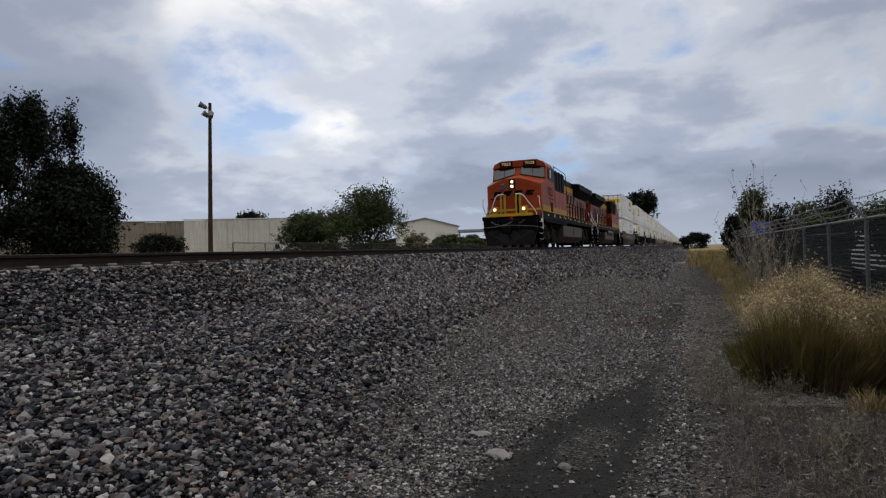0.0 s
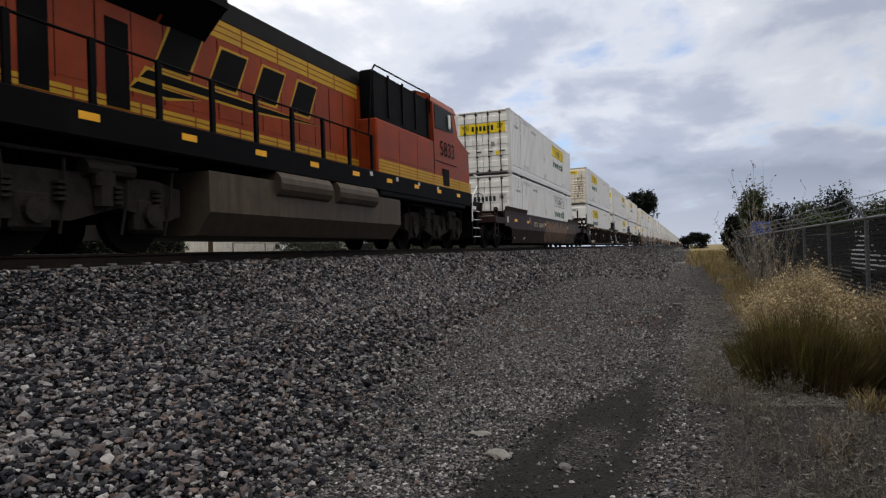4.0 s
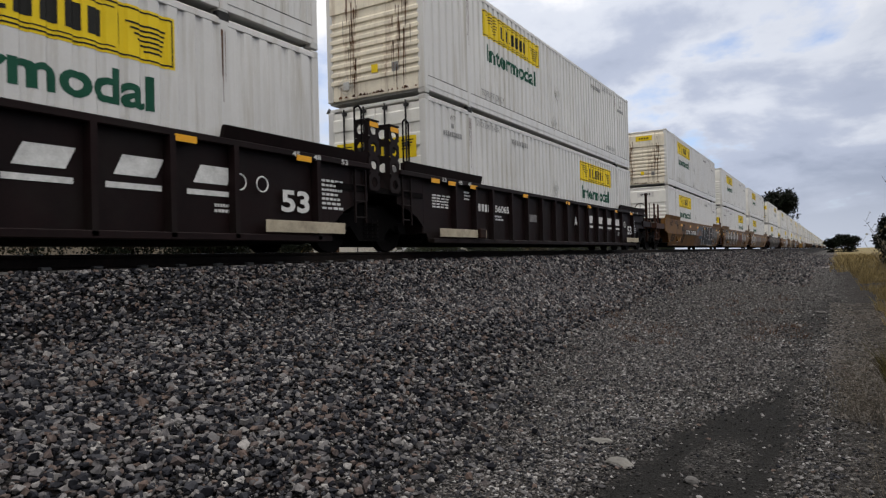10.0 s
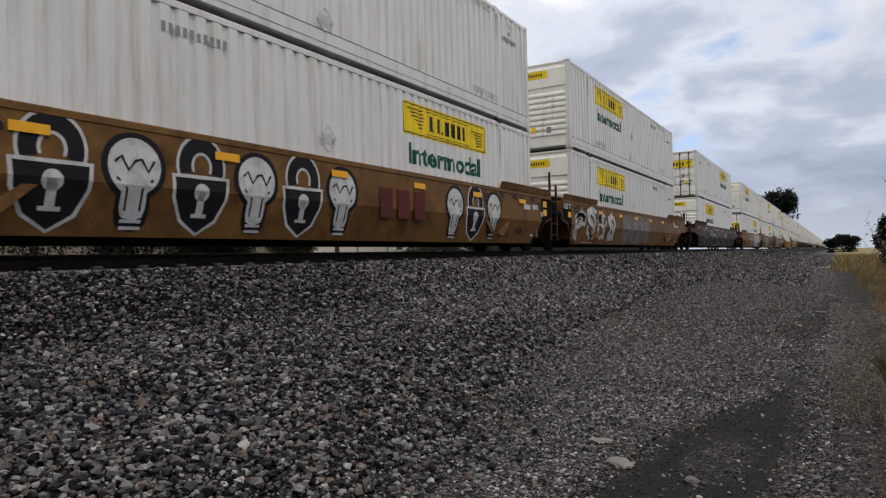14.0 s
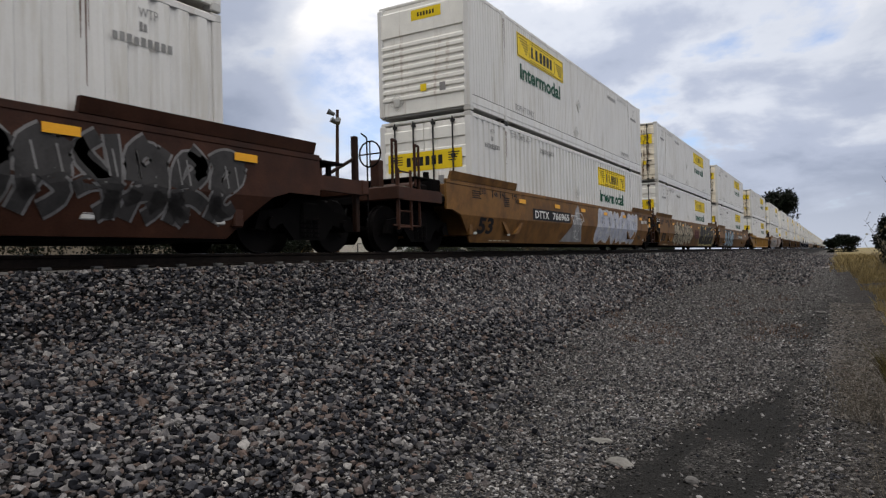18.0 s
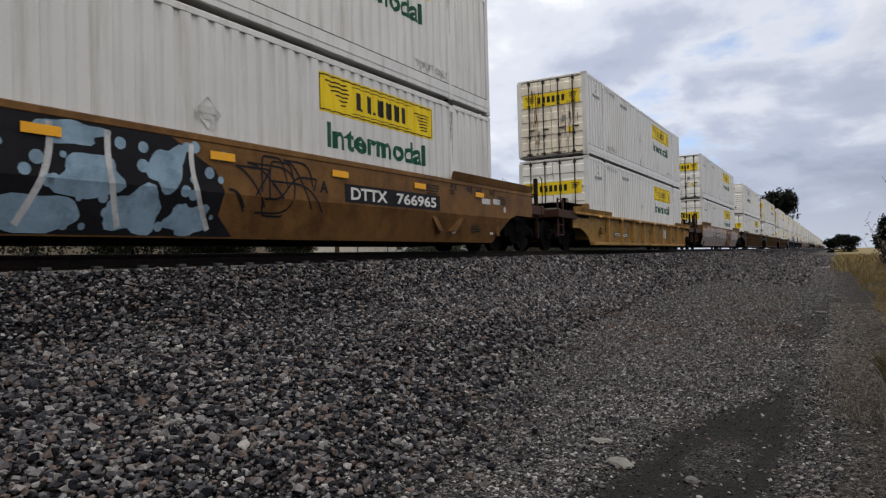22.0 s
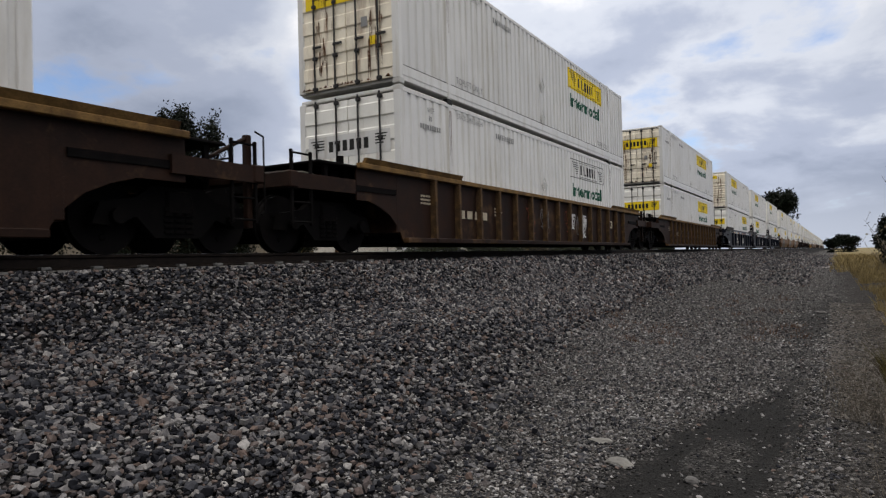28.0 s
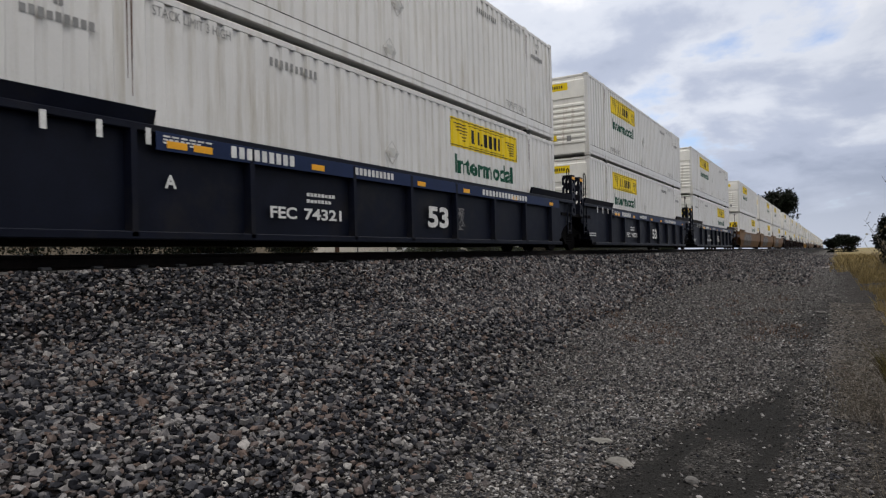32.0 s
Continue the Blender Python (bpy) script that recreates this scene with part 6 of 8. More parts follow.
def puffy(rnd, y, z, w, h, slant, power=3.0, n=26, wob=0.12):
    """A closed bulging outline, between an ellipse and a box."""
    p1, p2, a1, a2 = rnd.uniform(0, 6.28), rnd.uniform(0, 6.28), rnd.uniform(0.3, 1) * wob, rnd.uniform(0.3, 1) * wob
    out = []
    for i in range(n):
        a = 2 * math.pi * i / n
        c, s_ = math.cos(a), math.sin(a)
        r = (abs(c) ** power + abs(s_) ** power) ** (-1 / power) * (1 + a1 * math.sin(3 * a + p1) + a2 * math.sin(5 * a + p2))
        zz = min(max(z + r * s_ * h / 2, 0.22), 1.5)
        out.append((y + r * c * w / 2 + slant * (zz - z), zz))
    return out


def stroke(rnd, y, z, w, h, slant, kind):
    """One bold pen stroke inside a letter's box, as a smooth line."""
    n = 13
    q = [i / (n - 1) for i in range(n)]
    if kind == 0:    # upright or leaning stem
        k = rnd.uniform(-0.36, 0.36)
        pts = [(k + 0.08 * math.sin(3 * t), -0.5 + t) for t in q]
    elif kind == 1:  # bowl
        a = rnd.uniform(0, 6.28)
        pts = [(0.34 * math.cos(a + 4.6 * t), 0.36 * math.sin(a + 4.6 * t)) for t in q]
    elif kind == 2:  # double bend
        d = rnd.choice((-1, 1))
        pts = [(d * 0.36 * math.sin(6.28 * t), 0.46 - 0.92 * t) for t in q]
    elif kind == 3:  # long diagonal
        d = rnd.choice((-1, 1))
        pts = [(d * (0.42 - 0.84 * t), -0.48 + 0.96 * t + 0.1 * math.sin(5 * t)) for t in q]
    else:            # bar
        k = rnd.uniform(-0.35, 0.4)
        pts = [(-0.45 + 0.9 * t, k + 0.12 * math.sin(3.1 * t)) for t in q]
    return [(y + c * w + slant * d * h, min(max(z + d * h, 0.27), 1.43)) for c, d in pts]


def graffiti(car, y0, y1, count, seed, fill, line, shade=None, z0=0.27, z1=1.42, slant=0.2, wild=0.12, label="spray-painted letters", puff=True):
    """A row of painted letters on the side of a smooth car: each is bold strokes over a puffy body, with outline and highlight."""
    rnd = random.Random(seed)
    w = (y1 - y0) / count
    for i in range(count):
        edge, body, inner, glint = Shape(), Shape(), Shape(), Shape()
        y, z, h = y0 + (i + 0.5) * w, (z0 + z1) / 2 + rnd.uniform(-0.03, 0.03), (z1 - z0) * rnd.uniform(0.88, 1.0)
        up = 0.0015 * (i % 2)
        if puff:
            pts = puffy(rnd, y, z, w * rnd.uniform(0.95, 1.1), h, slant, rnd.uniform(2.2, 4.5), 28, wild)
            blob(edge, pts, 0.004 + up, 1.1)
            blob(body, pts, 0.007 + up)
        for k in rnd.sample(range(5), 3 if puff else 4):
            ln = stroke(rnd, y, z, w, h * 0.92, slant, k)
            if puff:
                ribbon(inner, ln, 0.045, 0.012 + up)
            else:
                ribbon(edge, ln, 0.24, 0.004 + up)
                ribbon(body, ln, 0.17, 0.008 + up)
        for _ in range(2):
            k = rnd.uniform(-0.35, 0.3)
            ribbon(glint, [(y + w * (k + 0.1 * q) + slant * (0.3 - 0.3 * q) * h, z + (0.3 - 0.3 * q) * h) for q in (0, 0.35, 0.7, 1.0)], 0.028, 0.015)
        if puff:
            for _ in range(rnd.randint(1, 2)):
                blob(inner, puffy(rnd, y + rnd.uniform(-0.2, 0.2) * w, z + rnd.uniform(-0.28, 0.28) * h, w * rnd.uniform(0.12, 0.28), h * rnd.uniform(0.08, 0.2), slant, 2.0, 14), 0.013 + up)
        g = part("painted_letter", body, M[fill], car, label)
        part("outline", edge, M[line], g)
        if inner.v:
            part("inner_line", inner, M[line], g)["kind"] = "stuff"
        part("highlight", glint, M[shade or "g_white"], g)["kind"] = "stuff"


def scribble(car, y0, y1, z0, z1, seed, material, loops=5, width=0.03, up=0.006):
    rnd = random.Random(seed)
    s = Shape()
    for k in range(loops):
        a, b = rnd.uniform(0.12, 0.3) * (y1 - y0), rnd.uniform(0.15, 0.42) * (z1 - z0)
        y, z, ph, w = rnd.uniform(y0 + a, y1 - a), rnd.uniform(z0 + b, z1 - b), rnd.uniform(0, 6), rnd.choice((0.7, 1.0, 1.6, 2.1))
        pts = [(y + a * math.sin(w * q + ph), z + b * math.sin(q + 0.6 * math.sin(2 * q))) for q in np.linspace(0, rnd.uniform(3.0, 6.0), 26)]
        ribbon(s, pts, width, up, car)
    part("graffiti", s, M[material], car, "thin spray-painted tag")["kind"] = "stuff"


def plate(car, y0, y1, z0, z1, back, front, text="", mark=4, x=1.402, share=0.44, code=""):
    """A painted panel: the car's code (or plain bars for an owner's initials), then its number."""
    p = part("number_panel", Shape().box(x, x + 0.003, y0, y1, z0, z1), M[back], car) if back else car
    d = 0.16 * (z1 - z0) if back else 0.0
    pad = 0.05 * (y1 - y0)
    if code:
        w = (y1 - y0) * share - pad
        part("car_code", word(code, z1 - z0 - 2 * d, front, w * 0.88, 0.025), None, p, at=Matrix.Translation((x + 0.007, y0 + pad, z0 + d)) @ FACE)
    elif mark:
        w = (y1 - y0) * (share if text else 1.0) - pad
        for i in range(mark):
            a = y0 + pad + i * w / mark
            part("mark_bar", Shape().box(x + 0.004, x + 0.007, a, a + w / mark * 0.66, z0 + d, z1 - d), M[front], p)
    if text:
        a = y0 + pad + ((y1 - y0) * share if mark else 0)
        part("car_number", word(text, z1 - z0 - 2 * d, front, y1 - pad - a, 0.025), None, p, at=Matrix.Translation((x + 0.007, a, z0 + d)) @ FACE)


def small_print(car, y, z, w, rows, seed, material="white_letter", x=1.402, pitch=0.075):
    rnd = random.Random(seed)
    s = Shape()
    for r in range(rows):
        n = rnd.randint(4, 8)
        bars(s, x, y, y + w * rnd.uniform(0.7, 1.0), z - r * pitch, z - r * pitch + pitch * 0.55, n, rnd, 0.75)
    part("small_stencil", s, M[material], car)["kind"] = "stuff"


def reflectors(car, spots, z=1.3, x=1.402, long=0.34, tall=0.1):
    me = kept(("reflector", long, tall), lambda: Shape().cbox(0, 0.004, 0, long, 0, tall, 0.001).mesh("reflector", M["amber"]))
    for y in spots:
        part("reflector", me, None, car, at=(x, y, z))


def slanted_mark(car, y0, pitch, z, h, material, x=1.402, under=True):
    """Four slanted blocks, each underlined: a railway's mark without its letters."""
    for i in range(4):
        y = y0 + i * pitch
        s = Shape()
        w = pitch * 0.5
        s.add([(x + 0.004, y, z), (x + 0.004, y + w, z), (x + 0.004, y + w + 0.5 * h, z + h), (x + 0.004, y + 0.5 * h, z + h)], [(0, 1, 2, 3)])
        if under:
            s.box(x + 0.002, x + 0.005, y - 0.1, y + w * 1.15, z - 0.16, z - 0.09)
        part("mark_block", s, M[material], car)


def owner_block(car, y, z, h, material, x=1.402):
    """Three plain capital-height blocks of an owner's mark."""
    s = Shape()
    for i in range(3):
        a = y + i * h * 1.05
        s.box(x, x + 0.004, a, a + h * 0.72, z, z + h)
    part("owner_mark", s, M[material], car)


C = CARS
UPRIGHT += C[1:4] + [C[11]] + C[13:19]
ALL = [0.6, 3.4, 6.2, 9.0, 11.8, 14.4]
# maroon car
plate(C[0], 3.6, 6.35, 1.0, 1.22, None, "g_cream", "560043", share=0.42, code="RTTX")
reflectors(C[0], [-0.2, 2.2, 6.4, 9.0, 11.2, 13.3, 15.9], 1.13, long=0.5, tall=0.11)
graffiti(C[0], 6.6, 13.5, 5, 11, "g_brown", "g_dark", "g_cream", 0.25, 1.4, 0.1, label="faded brown painted letter")
graffiti(C[0], 13.8, 16.7, 3, 12, "maroon", "g_taupe", "g_taupe", 0.28, 1.36, 0.0, label="dark letter in thin taupe outline")
scribble(C[0], 2.4, 3.2, 1.05, 1.4, 5, "g_cream", 3)
part("white_card", Shape().box(1.402, 1.405, -1.5, -1.25, 1.05, 1.3), M["g_white"], C[0])
# brown three-unit set
for k, c in enumerate(C[1:4]):
    reflectors(c, [-0.1, 0.6, 1.6, 4.6, 7.9, 10.0, 13.2, 15.4], 1.40, x=1.452, tall=0.09)
    slanted_mark(c, 10.2, 1.12, 0.92, 0.24, "white_letter")
    lettering(c, "53", 1.404, 15.1, 0.6, 0.34, "white_letter", 0.62, 0.03)
    plate(c, 2.1, 3.85, 0.93, 1.1, None, "white_letter", "56065")
    small_print(c, 1.5, 1.3, 0.35, 3, 40 + k)
    small_print(c, 16.1, 1.15, 0.6, 7, 50 + k)
    small_print(c, 0.1, 1.15, 0.8, 5, 53 + k, pitch=0.06)
    small_print(c, 2.95, 0.82, 0.7, 2, 57 + k)
    part("white_plate", Shape().box(1.402, 1.406, 5.2, 5.75, 0.78, 0.98), M["g_grey"], c)
    for a, b in ((0.15, 2.3), (14.7, 16.5)):
        part("route_board", Shape().cbox(1.475, 1.49, a, b, 0.29, 0.47, 0.004), M["g_cream"], c, "pale weathered board")
    part("brake_box", Shape().cbox(1.47, 1.56, 1.85, 2.15, 0.28, 0.5, 0.02), M["rustbrown"], c)
    small_print(c, 13.9, 0.62, 0.45, 2, 60 + k)
lettering(C[1], "B", 1.404, 8.75, 0.78, 0.27, "white_letter", None, 0.03)
lettering(C[2], "125T", 1.404, 0.08, 0.53, 0.28, "white_letter", 0.75, 0.03)
lettering(C[3], "A", 1.404, 8.75, 0.78, 0.27, "white_letter", None, 0.03)
# tan set with black letters
for k, c in enumerate((C[4], C[5], C[6], C[8], C[9], C[10])):
    reflectors(c, [2.4, 5.0, 7.4, 9.9, 12.4, 15.0], 1.24, x=1.424, long=0.42, tall=0.11)
    small_print(c, -0.2, 1.36, 0.55, 4, 70 + k, "g_black", pitch=0.05)
    small_print(c, 1.5, 1.3, 0.4, 5, 170 + k, "g_black", pitch=0.05)
for k, c in enumerate((C[4], C[5], C[6], C[8], C[9], C[10])):
    for y, z, say in ((0.26, 1.33, "53"), (0.92, 1.31, "48"), (1.37, 1.33, "45"), (2.1, 1.35, "40"), (2.17, 1.22, "20")):
        lettering(c, say, 1.404, y, z, 0.11, "g_black", 0.2, 0.02)
        if say != "20":
            part("gauge_mark", Shape().box(1.402, 1.405, y - 0.09, y - 0.05, z - 0.03, z + 0.14), M["g_black"], c)
    for y, z, say in ((15.75, 1.33, "53"), (15.05, 1.31, "48"), (14.6, 1.33, "45"), (13.85, 1.35, "40"), (13.85, 1.22, "20")):
        lettering(c, say, 1.404, y, z, 0.11, "g_black", 0.2, 0.02)
        if say != "20":
            part("gauge_mark", Shape().box(1.402, 1.405, y + 0.24, y + 0.28, z - 0.03, z + 0.14), M["g_black"], c)
    for y, z, w in ((15.35, 1.1, 0.45), (15.95, 1.12, 0.4), (16.55, 0.95, 0.12)):
        part("white_card", Shape().box(1.402, 1.405, y, y + w, z, z + 0.13), M["g_white"], c)
    for q in range(3):
        small_print(c, (12.9, 14.9, 16.2)[q], (1.33, 0.6, 1.3)[q], 0.55, 4, 290 + 3 * k + q, "g_black", pitch=0.055, x=(1.402, 1.34, 1.402)[q])
    for a in (13.1, 14.3) if c is not C[9] else ():
        brace = Shape().prism([(a, 0.72), (a + 0.16, 0.72), (a + 0.5 if a < 14 else a - 0.2, 0.42), (a + 0.3 if a < 14 else a - 0.4, 0.42)], "x", 1.25, 1.385)
        part("side_brace", brace, M["tan"], c)
    small_print(c, 0.9, 0.235, 1.4, 1, 270 + k, "g_cream", x=1.24, pitch=0.05)
    for a in (1.4, 2.55):
        brace = Shape().prism([(a, 0.72), (a + 0.16, 0.72), (a + 0.5 if a < 2 else a - 0.2, 0.42), (a + 0.3 if a < 2 else a - 0.4, 0.42)], "x", 1.25, 1.385)
        part("side_brace", brace, M["tan"], c)
for c in C[1:4]:
    for y, say in ((0.35, "53"), (1.05, "48"), (1.5, "45"), (15.31, "45"), (15.79, "48"), (16.48, "53")):
        lettering(c, say, 1.454, y, 1.455, 0.085, "white_letter", 0.17, 0.02)
    for j in range(2):
        ring = Shape().ring((1.404, 14.3 + j * 0.42, 0.98), "x", 0.11, 0.012)
        part("round_stencil", ring, M["white_letter"], c)
for c in (C[4], C[8], C[9], C[10]):
    low_lettering(c, "53", 0.15, 0.40, 0.40, "g_black", 0.8)
plate(C[4], 3.85, 7.2, 0.8, 1.09, "g_black", "white_letter", "767050", code="DTTX")
scribble(C[4], 2.7, 3.8, 0.35, 1.4, 7, "g_black", 5, 0.09)
graffiti(C[4], 7.3, 13.2, 6, 60, "g_brown", "g_grey", "g_blue", 0.25, 1.42, 0.2, label="grey and brown backing of painted letters")
scribble(C[4], 7.4, 13.2, 0.3, 1.4, 63, "g_blue", 5, 0.16, 0.01)
lettering(C[4], "ABLE", 1.424, 8.45, 0.24, 1.2, "g_white", 4.75, 0.10, 0.3, "graffiti_letters")
lettering(C[4], "ABLE", 1.430, 8.52, 0.27, 1.14, "g_black", 4.64, 0.07, 0.3, "graffiti_letters")
graffiti(C[4], 13.1, 15.4, 2, 61, "g_grey", "g_black", "g_black", 0.3, 1.35, 0.0, label="grey head in black outline")
# alternating padlocks and bulbs
for k in range(14):
    y = 2.85 + k * 0.97 - 1.94
    if 8.5 < y < 10.7:
        continue
    rnd = random.Random(90 + k)
    a, b, c_, d = Shape(), Shape(), Shape(), Shape()
    if k % 2:
        blob(a, puffy(rnd, y, 1.02, 0.86, 0.82, 0, 2.0, 24, 0.01), 0.004)
        blob(a, puffy(rnd, y, 0.56, 0.46, 0.6, 0, 3.0, 18, 0.01), 0.005)
        blob(b, puffy(rnd, y, 1.02, 0.70, 0.68, 0, 2.0, 24, 0.01), 0.008)
        blob(b, puffy(rnd, y, 0.62, 0.34, 0.44, 0, 4.0, 16, 0.01), 0.009)
        for q in (0.30, 0.38):
            ribbon(b, [(y - 0.14, q), (y + 0.14, q)], 0.04, 0.012)
        ribbon(d, [(y - 0.26 + 0.087 * j, 1.06 + 0.09 * math.sin(j * 2.2)) for j in range(7)], 0.035, 0.013)
        ribbon(d, [(y - 0.24, 0.88), (y - 0.1, 0.76), (y - 0.1, 0.5)], 0.03, 0.012)
        ribbon(d, [(y + 0.24, 0.88), (y + 0.1, 0.76), (y + 0.1, 0.5)], 0.03, 0.012)
    else:
        blob(c_, [(y - 0.46, 1.0), (y - 0.44, 0.7), (y - 0.3, 0.4), (y, 0.22), (y + 0.3, 0.4), (y + 0.44, 0.7), (y + 0.46, 1.0), (y, 0.98)], 0.004)
        blob(a, [(y - 0.41, 0.97), (y - 0.39, 0.7), (y - 0.26, 0.43), (y, 0.26), (y + 0.26, 0.43), (y + 0.39, 0.7), (y + 0.41, 0.97), (y, 0.95)], 0.007)
        ribbon(c_, [(y + 0.26 * math.cos(q), 1.12 + 0.28 * math.sin(q)) for q in np.linspace(-0.4, 3.5, 16)], 0.27, 0.005)
        ribbon(a, [(y + 0.26 * math.cos(q), 1.12 + 0.28 * math.sin(q)) for q in np.linspace(-0.4, 3.5, 16)], 0.19, 0.008)
        blob(b, puffy(rnd, y, 0.78, 0.24, 0.24, 0, 2.0, 14, 0.01), 0.010)
        ribbon(b, [(y, 0.8), (y, 0.5)], 0.11, 0.010)
        ribbon(b, [(y - 0.12, 0.48), (y + 0.12, 0.48)], 0.05, 0.011)
        ribbon(b, [(y - 0.4, 0.98), (y + 0.4, 0.98)], 0.045, 0.011)
    g = part("graffiti", a, M["g_black"], C[5], "painted light bulb" if k % 2 else "painted black padlock")
    part("fill", b, M["g_white"], g)
    if c_.v:
        part("outline", c_, M["g_white"], g)
    if d.v:
        part("filament", d, M["g_black"], g)
owner_block(C[5], 8.75, 0.62, 0.55, "g_maroon", 1.42)
graffiti(C[6], -0.2, 4.6, 4, 66, "g_white", "g_black", "g_grey", label="white letter with black outline", puff=False)
graffiti(C[6], 5.6, 10.0, 4, 67, "g_grey", "g_brown", "g_white", label="grey painted letter")
END = [(-1.19, 0.94), (-1.19, 1.49), (-0.42, 1.49), (-0.42, 0.83), (-0.3, 0.5), (0.1, 0.21), (-0.05, 0.21), (-0.25, 0.39), (-0.44, 0.56), (-0.62, 0.71), (-0.8, 0.84)]
for c in (C[4], C[5], C[6], C[8], C[9], C[10]):
    for far in (False, True):
        if c in ((C[6], C[10]) if far else (C[4], C[8])):
            continue
        s = Shape()
        blob(s, [(LONG - y if far else y, z) for y, z in END], 0.003)
        part("end_panel", s, M["steel"], c, "blackened panel at the end of the side")
        for z in ((1.22, 0.98) if far else (1.02,)):
            part("reflector", Shape().cbox(1.404, 1.408, *((16.72, 16.98) if far else (-0.72, -0.46)), z, z + 0.17, 0.001), M["amber"], c, "yellow square reflector")
for c in (C[5], C[6], C[9], C[10]):
    lettering(c, "125 T", 1.41, -1.1, 1.27, 0.17, "white_letter", 0.62, 0.03)
scribble(C[6], 11.0, 15.5, 0.4, 1.3, 8, "g_grey", 6)
# dark grey painted car
sh, rim, inks = Shape(), Shape(), []
blob(sh, [(-0.15, 0.21), (-0.15, 1.49), (9.6, 1.49), (10.2, 1.2), (12.3, 1.35), (12.6, 0.9), (12.4, 0.21)], 0.003)
for y, z, w, h, p in ((2.95, 0.72, 0.5, 0.9, 3.0), (4.35, 0.5, 0.4, 0.5, 2.5), (5.75, 0.45, 1.3, 0.32, 3.0), (6.2, 1.2, 0.9, 0.3, 2.0), (7.85, 0.72, 0.55, 0.62, 2.2), (9.2, 0.8, 0.4, 1.1, 3.0), (10.1, 0.36, 0.5, 0.4, 2.2), (11.4, 0.7, 0.35, 0.7, 2.0)):
    ink = Shape()
    blob(ink, puffy(random.Random(int(y * 10)), y, z, w, h, 0.15, p, 22, 0.12), 0.006)
    inks.append(ink)
for y, z, a, b, p0, p1 in ((2.1, 0.95, 0.75, 0.42, 0.3, 2.9), (2.3, 0.5, 0.9, 0.26, 0.2, 2.6), (4.0, 0.75, 0.85, 0.5, -0.6, 2.2), (5.9, 1.05, 0.9, 0.36, 0.4, 4.2), (5.8, 0.58, 0.85, 0.34, -2.6, 1.4), (7.8, 0.78, 0.95, 0.6, -1.2, 1.5),
                           (7.85, 0.72, 0.34, 0.36, 0.0, 6.3), (6.2, 0.75, 1.0, 0.62, -1.3, 0.9), (9.7, 1.0, 0.4, 0.3, 0.0, 5.0), (10.9, 0.7, 0.55, 0.4, 2.0, 5.2), (11.7, 1.0, 0.5, 0.35, 0.5, 3.4)):
    ribbon(rim, [(y + a * math.cos(q), min(max(z + b * math.sin(q), 0.25), 1.46)) for q in np.linspace(p0, p1, 24)], 0.045, 0.010)
for y, z in ((0.7, 1.3), (5.2, 1.3), (8.9, 0.4), (9.9, 1.32), (7.3, 1.34)):
    for k in range(4):
        dy, dz = 0.13 * math.cos(0.785 * k), 0.13 * math.sin(0.785 * k)
        ribbon(rim, [(y - dy, z - dz), (y + dy, z + dz)], 0.022, 0.010)
g = part("painted_ground", sh, M["dusk"], C[7], "dark grey paint behind the letters")
for ink in inks:
    part("painted_letter", ink, M["g_black"], g, "black shape of a letter")
part("outline", rim, M["g_pale"], g, "pale outline of the letters")["kind"] = "stuff"
graffiti(C[7], 12.7, 16.4, 6, 73, "g_dark", "g_grey", "g_grey", 0.3, 1.42, 0.0, 0.1, "dark letter in pale outline", puff=False)
plate(C[7], 3.3, 6.3, 0.86, 1.08, None, "g_cream", "646867", x=1.43, code="DTTX")
reflectors(C[7], [-0.9, 2.0, 6.4, 9.2, 13.6, 16.2], 1.27, x=1.428, long=0.42, tall=0.11)
owner_block(C[7], 10.6, 0.85, 0.3, "g_cream", 1.43)
low_lettering(C[7], "53", 0.25, 0.40, 0.40, "g_black", 0.7)
# second tan set
plate(C[8], 3.36, 6.4, 0.84, 1.15, "g_black", "white_letter", "766965", code="DTTX")
sh = Shape()
for q in range(3):
    blob(sh, [(5.75 + q * 0.4, 0.26), (7.8 - q * 0.3, 0.26), (7.5 - q * 0.2, 0.7), (7.15, 1.46 - 0.12 * q), (6.9, 1.3 - 0.1 * q), (6.5, 0.7)], 0.007 + 0.003 * q)
part("graffiti", sh, M["g_silver"], C[8], "silver spray-painted peak")
scribble(C[8], 6.2, 7.8, 0.3, 1.3, 12, "g_white", 4, 0.03, 0.02)
graffiti(C[8], 9.2, 14.6, 6, 80, "g_lilac", "g_white", "g_black", label="pale lilac bubble letter")
graffiti(C[9], 3.0, 8.1, 6, 81, "g_cream", "g_black", "g_brown", label="cream letter with black outline", wild=0.2)
owner_block(C[9], 8.85, 0.62, 0.5, "g_maroon", 1.42)
edge, body = Shape(), Shape()
for q in range(5):
    rnd = random.Random(320 + q)
    pts = puffy(rnd, 11.3 + q * 0.98, 0.86, 1.35, 1.16, 0.15, 3.5, 28, 0.12)
    blob(edge, pts, 0.004 + 0.0002 * q, 1.13)
    blob(body, pts, 0.008 + 0.0002 * q)
g = part("graffiti", body, M["g_black"], C[9], "broad black painted letters")
part("outline", edge, M["g_lemon"], g)
for q in range(4):
    ln = Shape()
    ribbon(ln, stroke(random.Random(330 + q), 11.6 + q * 1.05, 0.9, 0.8, 0.9, 0.15, (0, 2, 3, 1)[q]), 0.05, 0.012)
    part("inner_line", ln, M["g_lemon"], g)
ground_, streaks, dots, blues = Shape(), Shape(), Shape(), []
